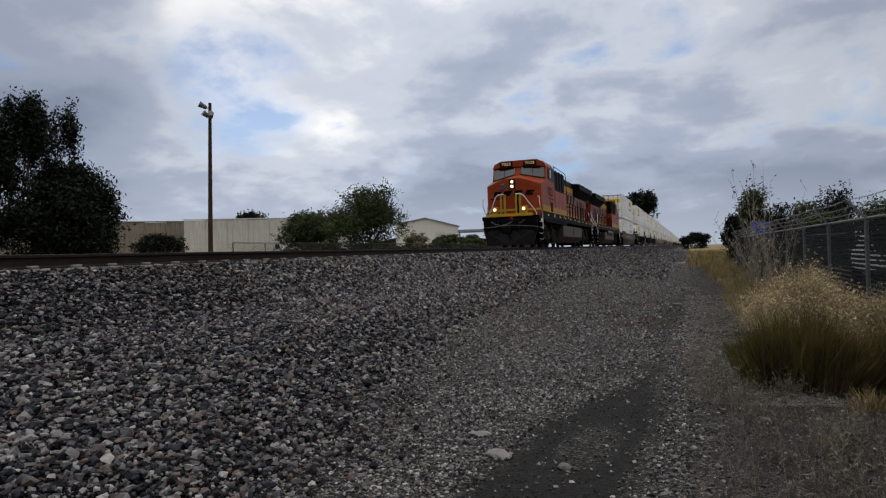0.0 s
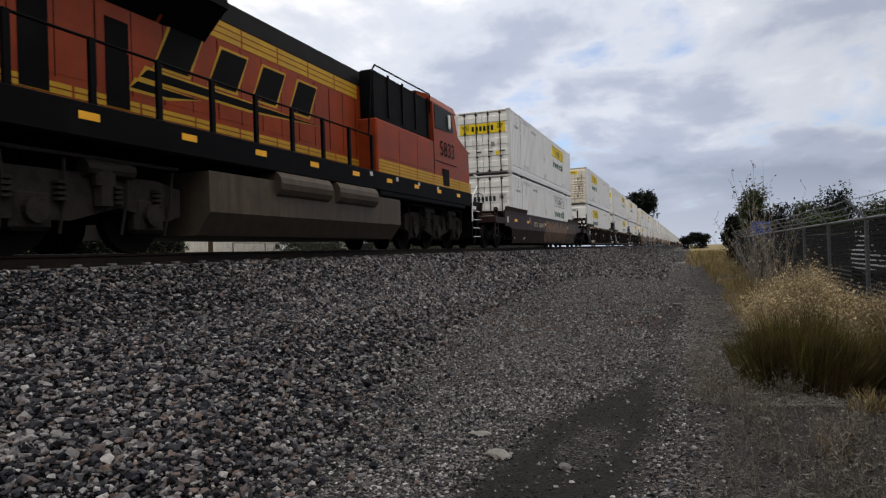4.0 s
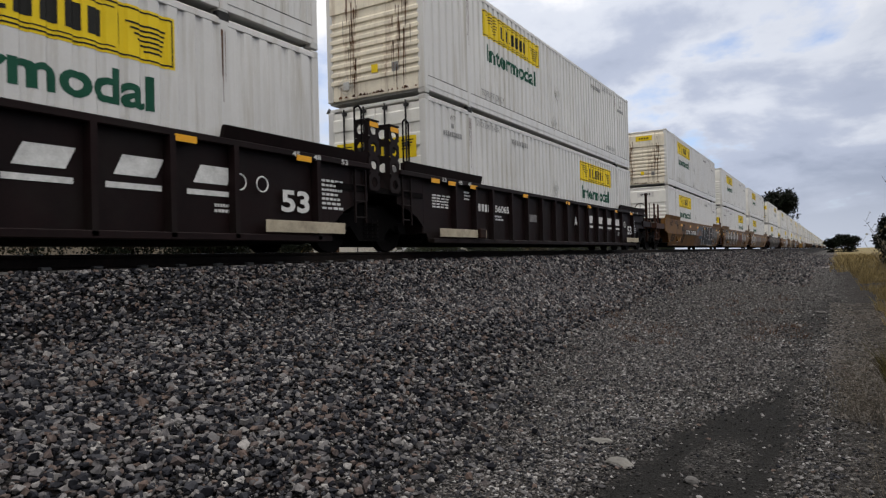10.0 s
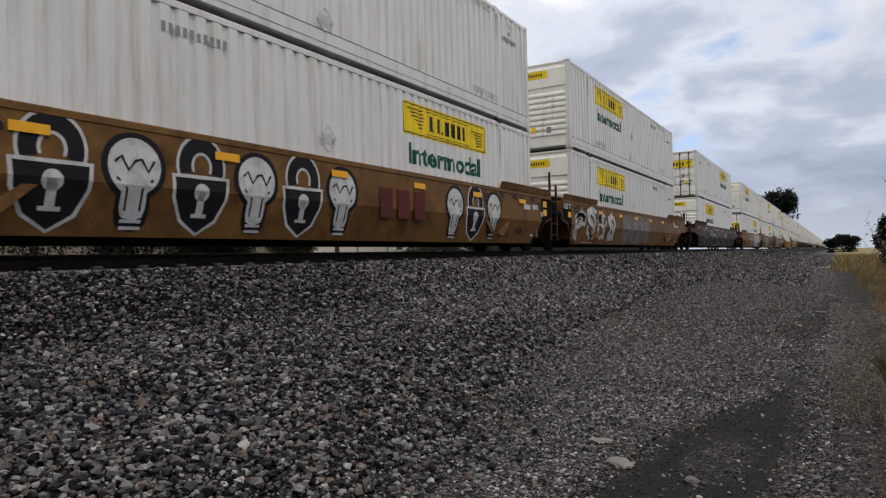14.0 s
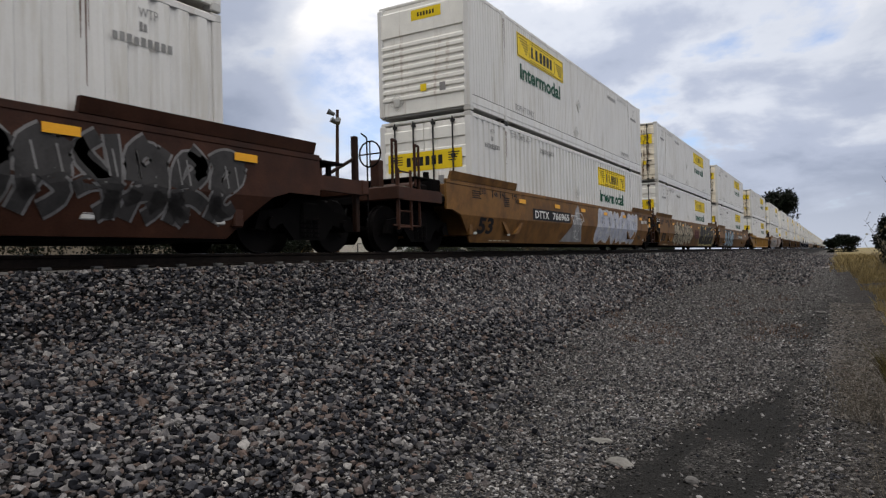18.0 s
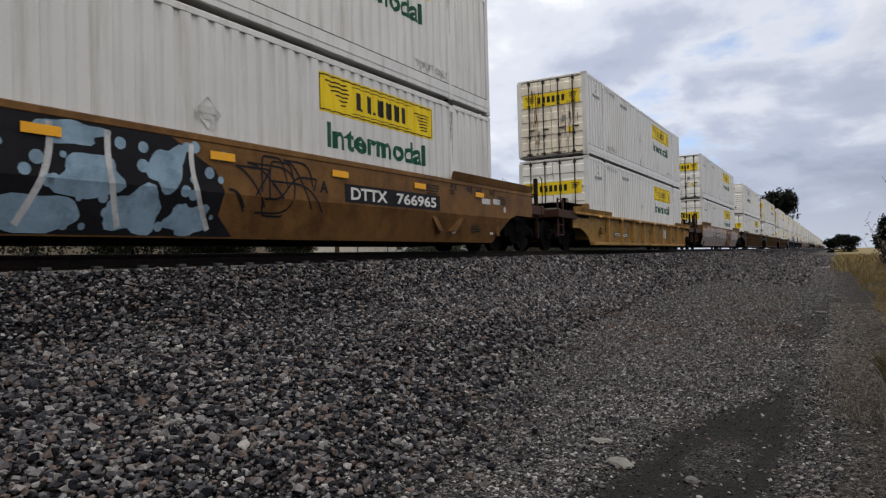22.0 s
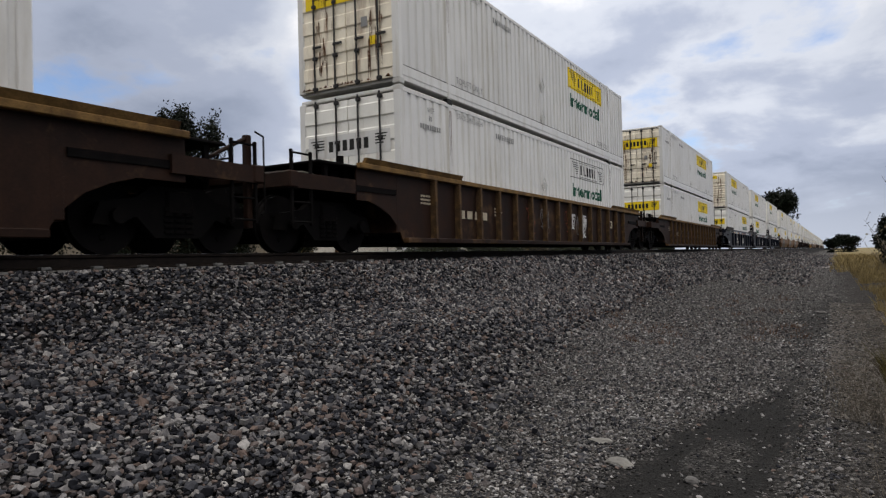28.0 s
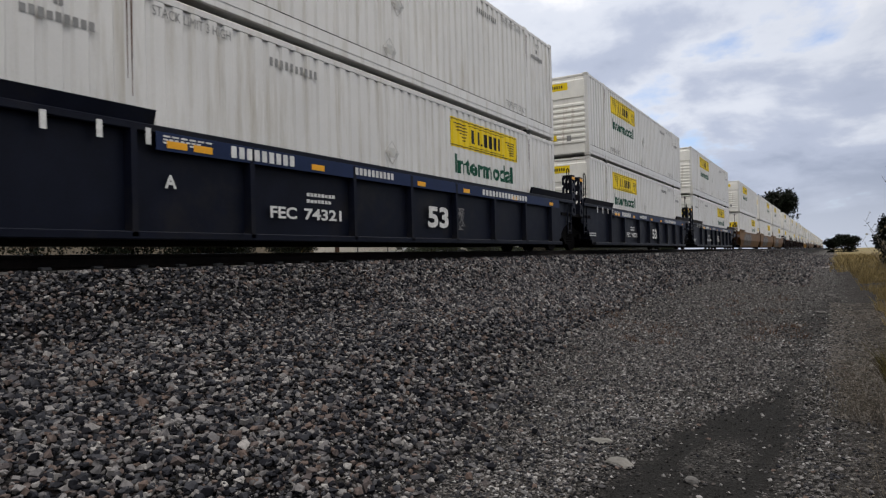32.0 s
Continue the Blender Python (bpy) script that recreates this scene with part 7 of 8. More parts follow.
blob(ground_, [(2.3, 0.22), (2.35, 0.83), (2.5, 1.46), (4.6, 1.47), (6.8, 1.46), (7.5, 1.1), (7.65, 0.83), (7.6, 0.5), (7.9, 0.22), (5.0, 0.21)], 0.003)
for k, (y, z, w, h) in enumerate(((2.75, 0.95, 0.9, 1.0), (3.35, 0.5, 0.8, 0.5), (4.4, 1.08, 0.62, 0.62), (4.25, 0.62, 0.5, 0.55), (5.2, 0.42, 0.9, 0.42), (5.55, 1.32, 0.7, 0.26),
                                  (5.75, 0.85, 0.75, 0.5), (6.35, 0.5, 0.7, 0.55), (6.75, 1.05, 0.5, 0.55), (7.1, 0.42, 0.62, 0.4))):
    blue_ = Shape()
    blob(blue_, puffy(random.Random(400 + k), y, z, w, h, 0.2, 2.6, 26, 0.2), 0.007 + 0.0003 * k)
    blues.append(blue_)
for k, (y, a) in enumerate(((3.2, 0.35), (4.75, -0.25), (5.0, 0.3), (6.15, -0.2), (7.45, -0.35))):
    ribbon(streaks, [(y + a * math.sin(1.8 * q), 0.3 + 1.1 * q) for q in np.linspace(0, 1, 12)], 0.075, 0.012)
rnd = random.Random(3)
for _ in range(58):
    y, z, r = rnd.uniform(2.6, 7.9), rnd.uniform(0.3, 1.4), rnd.uniform(0.07, 0.17)
    blob(dots, puffy(rnd, y, z, r, r, 0, 2.0, 10, 0), 0.0105)
g = part("graffiti", ground_, M["g_black"], C[10], "black spray-painted ground of the letters")
for blue_ in blues:
    part("painted_letter", blue_, M["g_sky"], g, "pale blue rounded letter shape")
part("streak", streaks, M["g_white"], g, "white curved strokes")
part("paint_dots", dots, M["g_sky"], g, "pale blue dots")["kind"] = "stuff"
plate(C[10], 10.24, 13.4, 0.84, 1.15, "g_black", "white_letter", "766965", code="DTTX")
lettering(C[10], "A", 1.404, 9.6, 0.95, 0.2, "g_black", None, 0.03)
scribble(C[10], 7.7, 10.0, 0.35, 1.4, 14, "g_black", 8, 0.03)
# ochre car
plate(C[11], 2.76, 4.75, 0.48, 0.66, "g_black", "white_letter", "466202", code="DTTX")
part("mark_panel", Shape().box(1.401, 1.4035, 10.6, 12.1, 0.46, 0.98), M["ochre_rib"], C[11])
owner_block(C[11], 10.66, 0.52, 0.42, "g_white", 1.406)
scribble(C[11], 13.0, 14.0, 0.35, 0.55, 15, "g_black", 3, 0.03)
reflectors(C[11], ALL, 1.13, x=1.452, tall=0.07)
small_print(C[11], 1.6, 0.85, 0.6, 4, 84, "g_black")
small_print(C[11], 8.2, 0.85, 0.7, 3, 85, "g_black")
part("valve_box", Shape().cbox(1.4, 1.48, 0.8, 1.1, 0.55, 0.8, 0.02), M["ochre_rib"], C[11])
# car covered in silver
sh = Shape()
blob(sh, [(-0.9, 0.95), (-0.6, 1.35), (0.4, 1.3), (1.2, 1.48), (4.0, 1.4), (6.5, 1.48), (9.6, 1.42), (9.9, 0.7), (9.4, 0.22), (5.0, 0.22), (0.6, 0.22), (-0.1, 0.5)], 0.002)
blob(sh, [(12.5, 0.22), (12.4, 1.3), (14.0, 1.45), (16.6, 1.3), (16.4, 0.5), (15.9, 0.22)], 0.002)
part("painted_ground", sh, M["silver"], C[12], "patchy silver paint over orange")
graffiti(C[12], -1.0, 3.0, 4, 85, "silver", "g_pale", "g_grey", 0.25, 1.45, 0.3, 0.2, "silver letter in white outline", puff=False)
graffiti(C[12], 3.0, 9.8, 9, 86, "silver", "g_pale", "g_grey", 0.22, 1.46, 0.3, 0.22, "silver letter", puff=False)
graffiti(C[12], 12.5, 16.8, 5, 87, "silver", "g_pale", "g_grey", 0.22, 1.45, 0.2, 0.22, "silver letter on orange", puff=False)
plate(C[12], 3.1, 6.22, 0.83, 1.12, "navy", "white_letter", "645207", x=1.43, code="DTTX")
part("mark_panel", Shape().box(1.421, 1.424, 9.9, 12.4, 0.4, 1.25), M["tan"], C[12])
owner_block(C[12], 10.3, 0.62, 0.5, "g_maroon", 1.43)
reflectors(C[12], [-0.9, -0.2, 2.4, 6.4, 8.9, 11.0, 13.9, 16.2], 1.2, x=1.428, long=0.42, tall=0.1)
# rusty ribbed cars
for k, c in enumerate(C[13:16]):
    lettering(c, "53", 1.404, 13.34, 0.78, 0.28, "g_cream", 0.6, 0.03)
    plate(c, 2.12, 3.7, 0.72, 0.9, None, "g_cream")
    for j in range(4):
        scribble(c, 5.9 + j * 1.03 + 1.03 * (j > 1), 6.6 + j * 1.03 + 1.03 * (j > 1), 0.45, 1.2, 97 + 7 * k + j, ("g_grey", "g_rust", "g_grey", "g_rust")[(j + k) % 4], 7, 0.022)
    small_print(c, 0.6, 1.1, 0.5, 3, 110 + k, "g_cream")
    small_print(c, 4.0, 1.0, 0.5, 3, 114 + k, "g_cream")
scribble(C[14], 9.35, 10.1, 0.65, 1.15, 131, "g_white", 12, 0.03)
scribble(C[14], 10.35, 11.1, 0.4, 1.15, 132, "g_white", 14, 0.03)
scribble(C[13], 9.6, 10.4, 0.4, 1.1, 133, "g_white", 9, 0.03)
# navy set
M["navy_band"] = paint("navy_band", (0.012, 0.022, 0.06), 0.45)
for k, c in enumerate(C[16:19]):
    part("sill_band", Shape().cbox(1.45, 1.455, 2.2, 16.0, 1.25, 1.48, 0.002), M["navy_band"], c, "navy blue sill band")
    reflectors(c, [2.35, 2.75, 5.0, 8.1, 10.0, 12.6, 15.2], 1.29, x=1.457, long=0.3, tall=0.09)
    plate(c, 3.3, 4.65, 1.29, 1.45, None, "white_letter", mark=9, x=1.457)
    plate(c, 6.05, 7.3, 1.32, 1.44, None, "white_letter", mark=10, x=1.457)
    plate(c, 10.8, 13.6, 1.3, 1.43, None, "white_letter", mark=15, x=1.457)
    plate(c, 4.04, 5.86, 0.5, 0.68, None, "white_letter", "74321", code="FEC", share=0.4)
    small_print(c, 5.0, 0.88, 0.85, 2, 136 + k, pitch=0.1)
    lettering(c, "53", 1.404, 8.55, 0.48, 0.44, "white_letter", 0.85, 0.035)
    scribble(c, 9.6, 10.3, 0.45, 0.95, 140 + k, "g_grey", 8, 0.018)
    small_print(c, 2.3, 1.42, 0.8, 3, 150 + k, x=1.457, pitch=0.04)
    for j in range(4):
        part("gauge_mark", Shape().box(1.452, 1.457, 0.2 + j * 0.62, 0.27 + j * 0.62, 1.3, 1.5), M["white_letter"], c)
    small_print(c, -0.4, 0.55, 0.9, 2, 155 + k)
lettering(C[16], "A", 1.404, 2.35, 0.8, 0.17, "white_letter", None, 0.03)
# paint on ribbed cars lies on the set-back web
for c in C[1:4] + [C[11]] + C[13:19]:
    for ob in list(c.children):
        xs = [v[0] for v in ob.bound_box]
        if ob.type == "MESH" and ob.matrix_basis.translation.x + min(xs) > 1.395 and ob.matrix_basis.translation.x + max(xs) < 1.425 and ob.name.split(".")[0] != "reflector":
            ob.matrix_basis = Matrix.Translation((-0.062, 0, 0)) @ ob.matrix_basis

for k, c in enumerate(C[19:]):
    if "smooth" in c["label"]:
        graffiti(c, 2.0, 8.0, 5, 200 + k, "g_grey", "g_dark", "g_white")
    else:
        reflectors(c, ALL, 1.3, x=1.452)


# ---- plants ----
def blades(name, label, category, spots, material, seed, height, width, lean, kind="stuff"):
    """Thin leaves of grass or twigs in one mesh: spots gives (x, y, z, height factor, lean direction or None)."""
    rnd = np.random.RandomState(seed)
    p = np.array([s[:3] for s in spots])
    n = len(p)
    h = np.array([s[3] for s in spots]) * rnd.uniform(height[0], height[1], n)
    a = np.array([s[4] if s[4] is not None else rnd.uniform(0, 6.283) for s in spots]) + rnd.normal(0, 0.4, n)
    k = rnd.uniform(lean[0], lean[1], n) * h
    d = np.stack([np.cos(a), np.sin(a), np.zeros(n)], 1)
    w = rnd.uniform(0, 6.283, n)
    side = np.stack([np.cos(w), np.sin(w), np.zeros(n)], 1) * (width * rnd.uniform(0.6, 1.4, n))[:, None]
    up = np.array((0, 0, 1.0))
    mid = p + d * (k * 0.35)[:, None] + up * (h * 0.55)[:, None]
    top = p + d * k[:, None] + up * h[:, None]
    v = np.stack([p - side, p + side, mid - side * 0.8, mid + side * 0.8, top], 1).reshape(-1, 3)
    i = 5 * np.arange(n)
    f = np.concatenate([np.stack([i, i + 1, i + 3], 1), np.stack([i, i + 3, i + 2], 1), np.stack([i + 2, i + 3, i + 4], 1)])
    me = bpy.data.meshes.new(name)
    me.from_pydata(v, [], f)
    me.materials.append(material)
    return me


def tuft_spots(rnd, x, y, r, n, lift=1.0):
    out = []
    for _ in range(n):
        a, q = rnd.uniform(0, 6.283), r * math.sqrt(rnd.random())
        px, py = x + q * math.cos(a), y + q * math.sin(a)
        out.append((px, py, land_height(px, py) - 0.02, lift * (1.15 - 0.5 * q / r), a))
    return out


def strands(name, p, q, width, material, seed, bow=0.12, points=4):
    """Thin bent strips from points p to points q, in one mesh."""
    r = np.random.RandomState(seed)
    p, q = np.asarray(p, float), np.asarray(q, float)
    n = len(p)
    d = q - p
    long = np.linalg.norm(d, axis=1)[:, None]
    side = np.cross(d, r.normal(0, 1, (n, 3)))
    side /= np.linalg.norm(side, axis=1)[:, None] + 1e-9
    sag = r.normal(0, bow, (n, 3)) * long
    w = width * r.uniform(0.6, 1.4, (n, 1))
    rows = []
    for k in range(points):
        t = k / (points - 1)
        c = p + d * t + sag * (t * (1 - t) * 2)
        rows += [c - side * w * (1 - 0.8 * t), c + side * w * (1 - 0.8 * t)]
    m = 2 * points
    v = np.stack(rows, 1).reshape(-1, 3)
    i = m * np.arange(n)
    f = np.concatenate([np.stack([i + 2 * k, i + 2 * k + 1, i + 2 * k + 3, i + 2 * k + 2], 1) for k in range(points - 1)])
    me = bpy.data.meshes.new(name)
    me.from_pydata(v, [], f)
    me.materials.append(material)
    return me


def flecks(name, c, size, material, seed):
    """Small leaves, buds or seed heads: one tilted quad round each point of c."""
    r = np.random.RandomState(seed)
    c = np.asarray(c, float)
    a, b = r.normal(0, size, c.shape), r.normal(0, size, c.shape)
    v = np.stack([c - a, c + b, c + a, c - b], 1).reshape(-1, 3)
    i = 4 * np.arange(len(c))
    me = bpy.data.meshes.new(name)
    me.from_pydata(v, [], np.stack([i, i + 1, i + 2, i + 3], 1))
    me.materials.append(material)
    return me


def bush(x, y, r, tall, seed, label, sprigs=150, tan=False, deep=0.8):
    """Rabbitbrush: sprigs that fan out of the root, each a bunch of fine stems; the tan kind ends in loose seed heads."""
    rnd = np.random.RandomState(seed)
    b = thing("bush", label, "bush")
    roots, tips, tone, seeds = [], [], [], []
    lobes = [(rnd.uniform(0, 6.283), rnd.uniform(0.2, 0.55), rnd.uniform(0.72, 1.08)) for _ in range(6)]
    for k in range(sprigs):
        a, q, h = lobes[rnd.randint(6)]
        e, w = rnd.uniform(0, 6.283), 0.55 * rnd.rand() ** 0.5
        ox, oy = q * math.cos(a) + w * math.cos(e), (q * math.sin(a) + w * math.sin(e)) * deep
        out = min(1.0, math.hypot(ox, oy))
        z = tall * h * (1.06 - 0.72 * out ** 2.2) * rnd.uniform(0.82, 1.1)
        lean = rnd.uniform(0.5, 0.75)
        n = rnd.randint(36, 62) if not tan else rnd.randint(12, 20)
        shade = rnd.rand() + 0.4 * (1 - out) > 0.66
        for _ in range(n):
            j = rnd.normal(0, 0.045, 2)
            bx, by = x + r * ox * lean + j[0], y + r * oy * lean + j[1]
            f = rnd.uniform(0.55, 1.0)
            roots.append((bx, by, land_height(bx, by) - 0.02))
            top = (x + r * ox * (lean + (1.05 - lean) * f) + rnd.normal(0, 0.05), y + r * oy * (lean + (1.05 - lean) * f) + rnd.normal(0, 0.05), land_height(bx, by) + z * f * rnd.uniform(0.9, 1.06))
            tips.append(top)
            tone.append(shade and rnd.rand() < 0.85)
            if tan:
                for _ in range(9):
                    t = 1 - 0.5 * rnd.rand() ** 1.4
                    seeds.append([u + (v - u) * t + rnd.normal(0, 0.035) for u, v in zip(roots[-1], top)])
    p, q, tone = np.array(roots), np.array(tips), np.array(tone)
    if tan:
        part("dry_stem", strands("dry_stem", p, q, 0.0026, M["brush_tan"], seed), None, b, "fine dry brown stems")["kind"] = "stuff"
        part("seed_head", flecks("seed_head", seeds, 0.0068, M["brush_tan"], seed), None, b, "tan dried seed heads")["kind"] = "stuff"
        return b
    part("stem", strands("stem", p[tone], q[tone], 0.003, M["brush_green"], seed), None, b, "fine olive green stems")["kind"] = "stuff"
    part("woody_stem", strands("woody_stem", p[~tone], p[~tone] + (q - p)[~tone] * 0.92, 0.0036, M["brush_brown"], seed + 1), None, b, "brown woody stems")["kind"] = "stuff"
    return b


bush(1.02, 7.7, 1.0, 0.78, 21, "dark olive rabbitbrush beside the track", 330)
bush(2.05, 7.6, 0.85, 0.80, 22, "dark olive rabbitbrush near the fence", 260)
bush(1.45, 9.9, 1.0, 1.30, 31, "tan seeded brush in front of the fence", 300, True, 0.9)
bush(2.1, 9.2, 0.75, 1.0, 33, "tan seeded brush beside the olive bush", 170, True)
bush(1.3, 11.6, 0.8, 0.95, 41, "dry tan brush against the fence", 170, True)
bush(2.0, 12.6, 0.7, 1.0, 43, "dry tan brush at the foot of the fence", 120, True)


WEEDS = [(-3.2, 12.0, 0.9, 1.3, 26), (-1.0, 13.5, 0.5, 1.6, 18), (-2.0, 20.0, 1.2, 4.0, 22), (-4.1, 16.0, 0.4, 4.0, 20)]
M["red_weed"] = paint("red_weed", (0.14, 0.075, 0.045), 0.85, var=0.25, islands=0.5)


def grass_patch(label, spots, material, seed, height, width, lean):
    tagged(new("dry_grass", blades("dry_grass", "", "", spots, M[material], seed, height, width, lean)), label, "grass", kind="stuff")


rnd = random.Random(77)
verge = []
for _ in range(110):
    y = 12.0 + 34 * rnd.random() ** 1.2
    x = rnd.uniform(0.95 + 0.9 * max(0.0, (15 - y) / 6), 2.6)
    verge += tuft_spots(rnd, x, y, 0.22, 70, rnd.uniform(0.5, 1.2))
grass_patch("tall straw-coloured grass along the fence", verge, "straw", 5, (0.25, 0.6), 0.006, (0.2, 0.7))
far_verge = []
for _ in range(160):
    y = rnd.uniform(45, 130)
    far_verge += tuft_spots(rnd, rnd.uniform(0.5, 7.0), y, 0.8, 40, rnd.uniform(0.6, 1.2))
grass_patch("far straw-coloured grass beside the track", far_verge, "straw", 6, (0.4, 0.9), 0.02, (0.2, 0.7))
def dry_forbs(label, places, seed, tall):
    """Upright dead weeds: a thin stalk each, set with short side twigs and husks."""
    r = np.random.RandomState(seed)
    p, q, husk = [], [], []
    for x, y, k in places:
        z = land_height(x, y) - 0.01
        h = tall * k * r.uniform(0.5, 1.1)
        top = np.array((x + r.normal(0, 0.16) * h, y + r.normal(0, 0.16) * h, z + h))
        low = np.array((x, y, z))
        p.append(low), q.append(top)
        for _ in range(int(6 + 14 * h)):
            t = r.uniform(0.25, 1.0)
            c = low + (top - low) * t
            e = c + r.normal(0, 1, 3) * (0.022, 0.022, 0.012) + (0, 0, 0.02)
            p.append(c), q.append(e), husk.append(e)
    grp = tagged(new("dry_weeds", strands("dry_weeds", p, q, 0.0024, M["weed"], seed)), label, "weeds", kind="stuff")
    part("husk", flecks("husk", husk, 0.0042, M["weed"], seed), None, grp)["kind"] = "stuff"


def litter(label, material, spots, seed, long=0.1, width=0.003):
    """Dead stems lying about on the ground."""
    r = np.random.RandomState(seed)
    p, q = [], []
    for x, y in spots:
        a, h = r.uniform(0, 6.283), long * r.uniform(0.4, 1.3)
        dx, dy = h * math.cos(a), h * math.sin(a)
        p.append((x, y, land_height(x, y) + 0.004 + 0.012 * r.rand()))
        q.append((x + dx, y + dy, land_height(x + dx, y + dy) + 0.006 + 0.035 * r.rand() ** 2))
    tagged(new("plant_litter", strands("plant_litter", p, q, width, M[material], seed, 0.1, 3)), label, "litter", kind="stuff")


forbs, lying, mat = [], [], []
for _ in range(46):
    y = 3.5 + 3.6 * rnd.random()
    x = rnd.uniform(0.1, 1.9) + 0.05 * (y - 4)
    forbs += [(x + rnd.gauss(0, 0.1), y + rnd.gauss(0, 0.12), rnd.uniform(0.5, 1.0)) for _ in range(rnd.randint(6, 24))]
for x, y, n in ((0.16, 6.9, 60), (0.3, 7.0, 40), (0.45, 5.0, 50), (0.95, 5.1, 60), (1.2, 4.4, 60), (0.75, 4.2, 70), (0.5, 6.6, 30), (0.05, 7.9, 40), (0.25, 8.6, 30)):
    forbs += [(x + rnd.gauss(0, 0.13), y + rnd.gauss(0, 0.16), rnd.uniform(0.6, 1.25)) for _ in range(n)]
dry_forbs("dead brown weeds standing on the dry soil", forbs, 7, 0.36)
for _ in range(3000):
    y = 3.2 + 6.5 * rnd.random() ** 1.2
    lying.append((rnd.uniform(0.0, 2.6), y))
litter("dead stems and husks lying on the dry soil", "weed", lying, 17, 0.07, 0.002)
for _ in range(15000):
    y = 6.8 + 14 * rnd.random() ** 1.5
    mat.append((rnd.uniform(0.02 - 0.12 * (y > 9), 1.3), y))
litter("flattened grey grass beside the rut", "thatch", mat, 18, 0.1, 0.0032)
tufts = []
for x, y, r in ((1.4, 6.7, 0.12), (1.52, 6.8, 0.1), (0.9, 5.2, 0.06)):
    tufts += tuft_spots(rnd, x, y, r, 160, 1.0)
grass_patch("tufts of golden grass under the bush", tufts, "straw", 8, (0.1, 0.27), 0.004, (0.2, 0.7))
mid = []
for x0, y0, rx, ry, n in WEEDS:
    for _ in range(n):
        mid += tuft_spots(rnd, x0 + rx * rnd.uniform(-1, 1), y0 + ry * rnd.uniform(-1, 1), 0.2, 22, rnd.uniform(0.4, 1.0))
grass_patch("low reddish weeds at the foot of the bank", mid, "red_weed", 9, (0.06, 0.2), 0.005, (0.3, 0.9))
thin = []
for _ in range(330):
    y = 6.5 + 12 * rnd.random() ** 1.2
    thin += tuft_spots(rnd, rnd.uniform(0.25, 1.5), y, 0.2, 12, rnd.uniform(0.4, 1.0))
grass_patch("thin grey-brown dry grass beside the rut", thin, "weed", 11, (0.05, 0.16), 0.0035, (0.4, 1.2))
across = []
for _ in range(260):
    y = rnd.uniform(18, 150)
    x = rnd.uniform(-60, -14)
    across += tuft_spots(rnd, x, y, 0.9, 26, rnd.uniform(0.5, 1.3))
grass_patch("dry grass on the land beyond the rails", across, "straw", 10, (0.4, 1.0), 0.03, (0.2, 0.7))


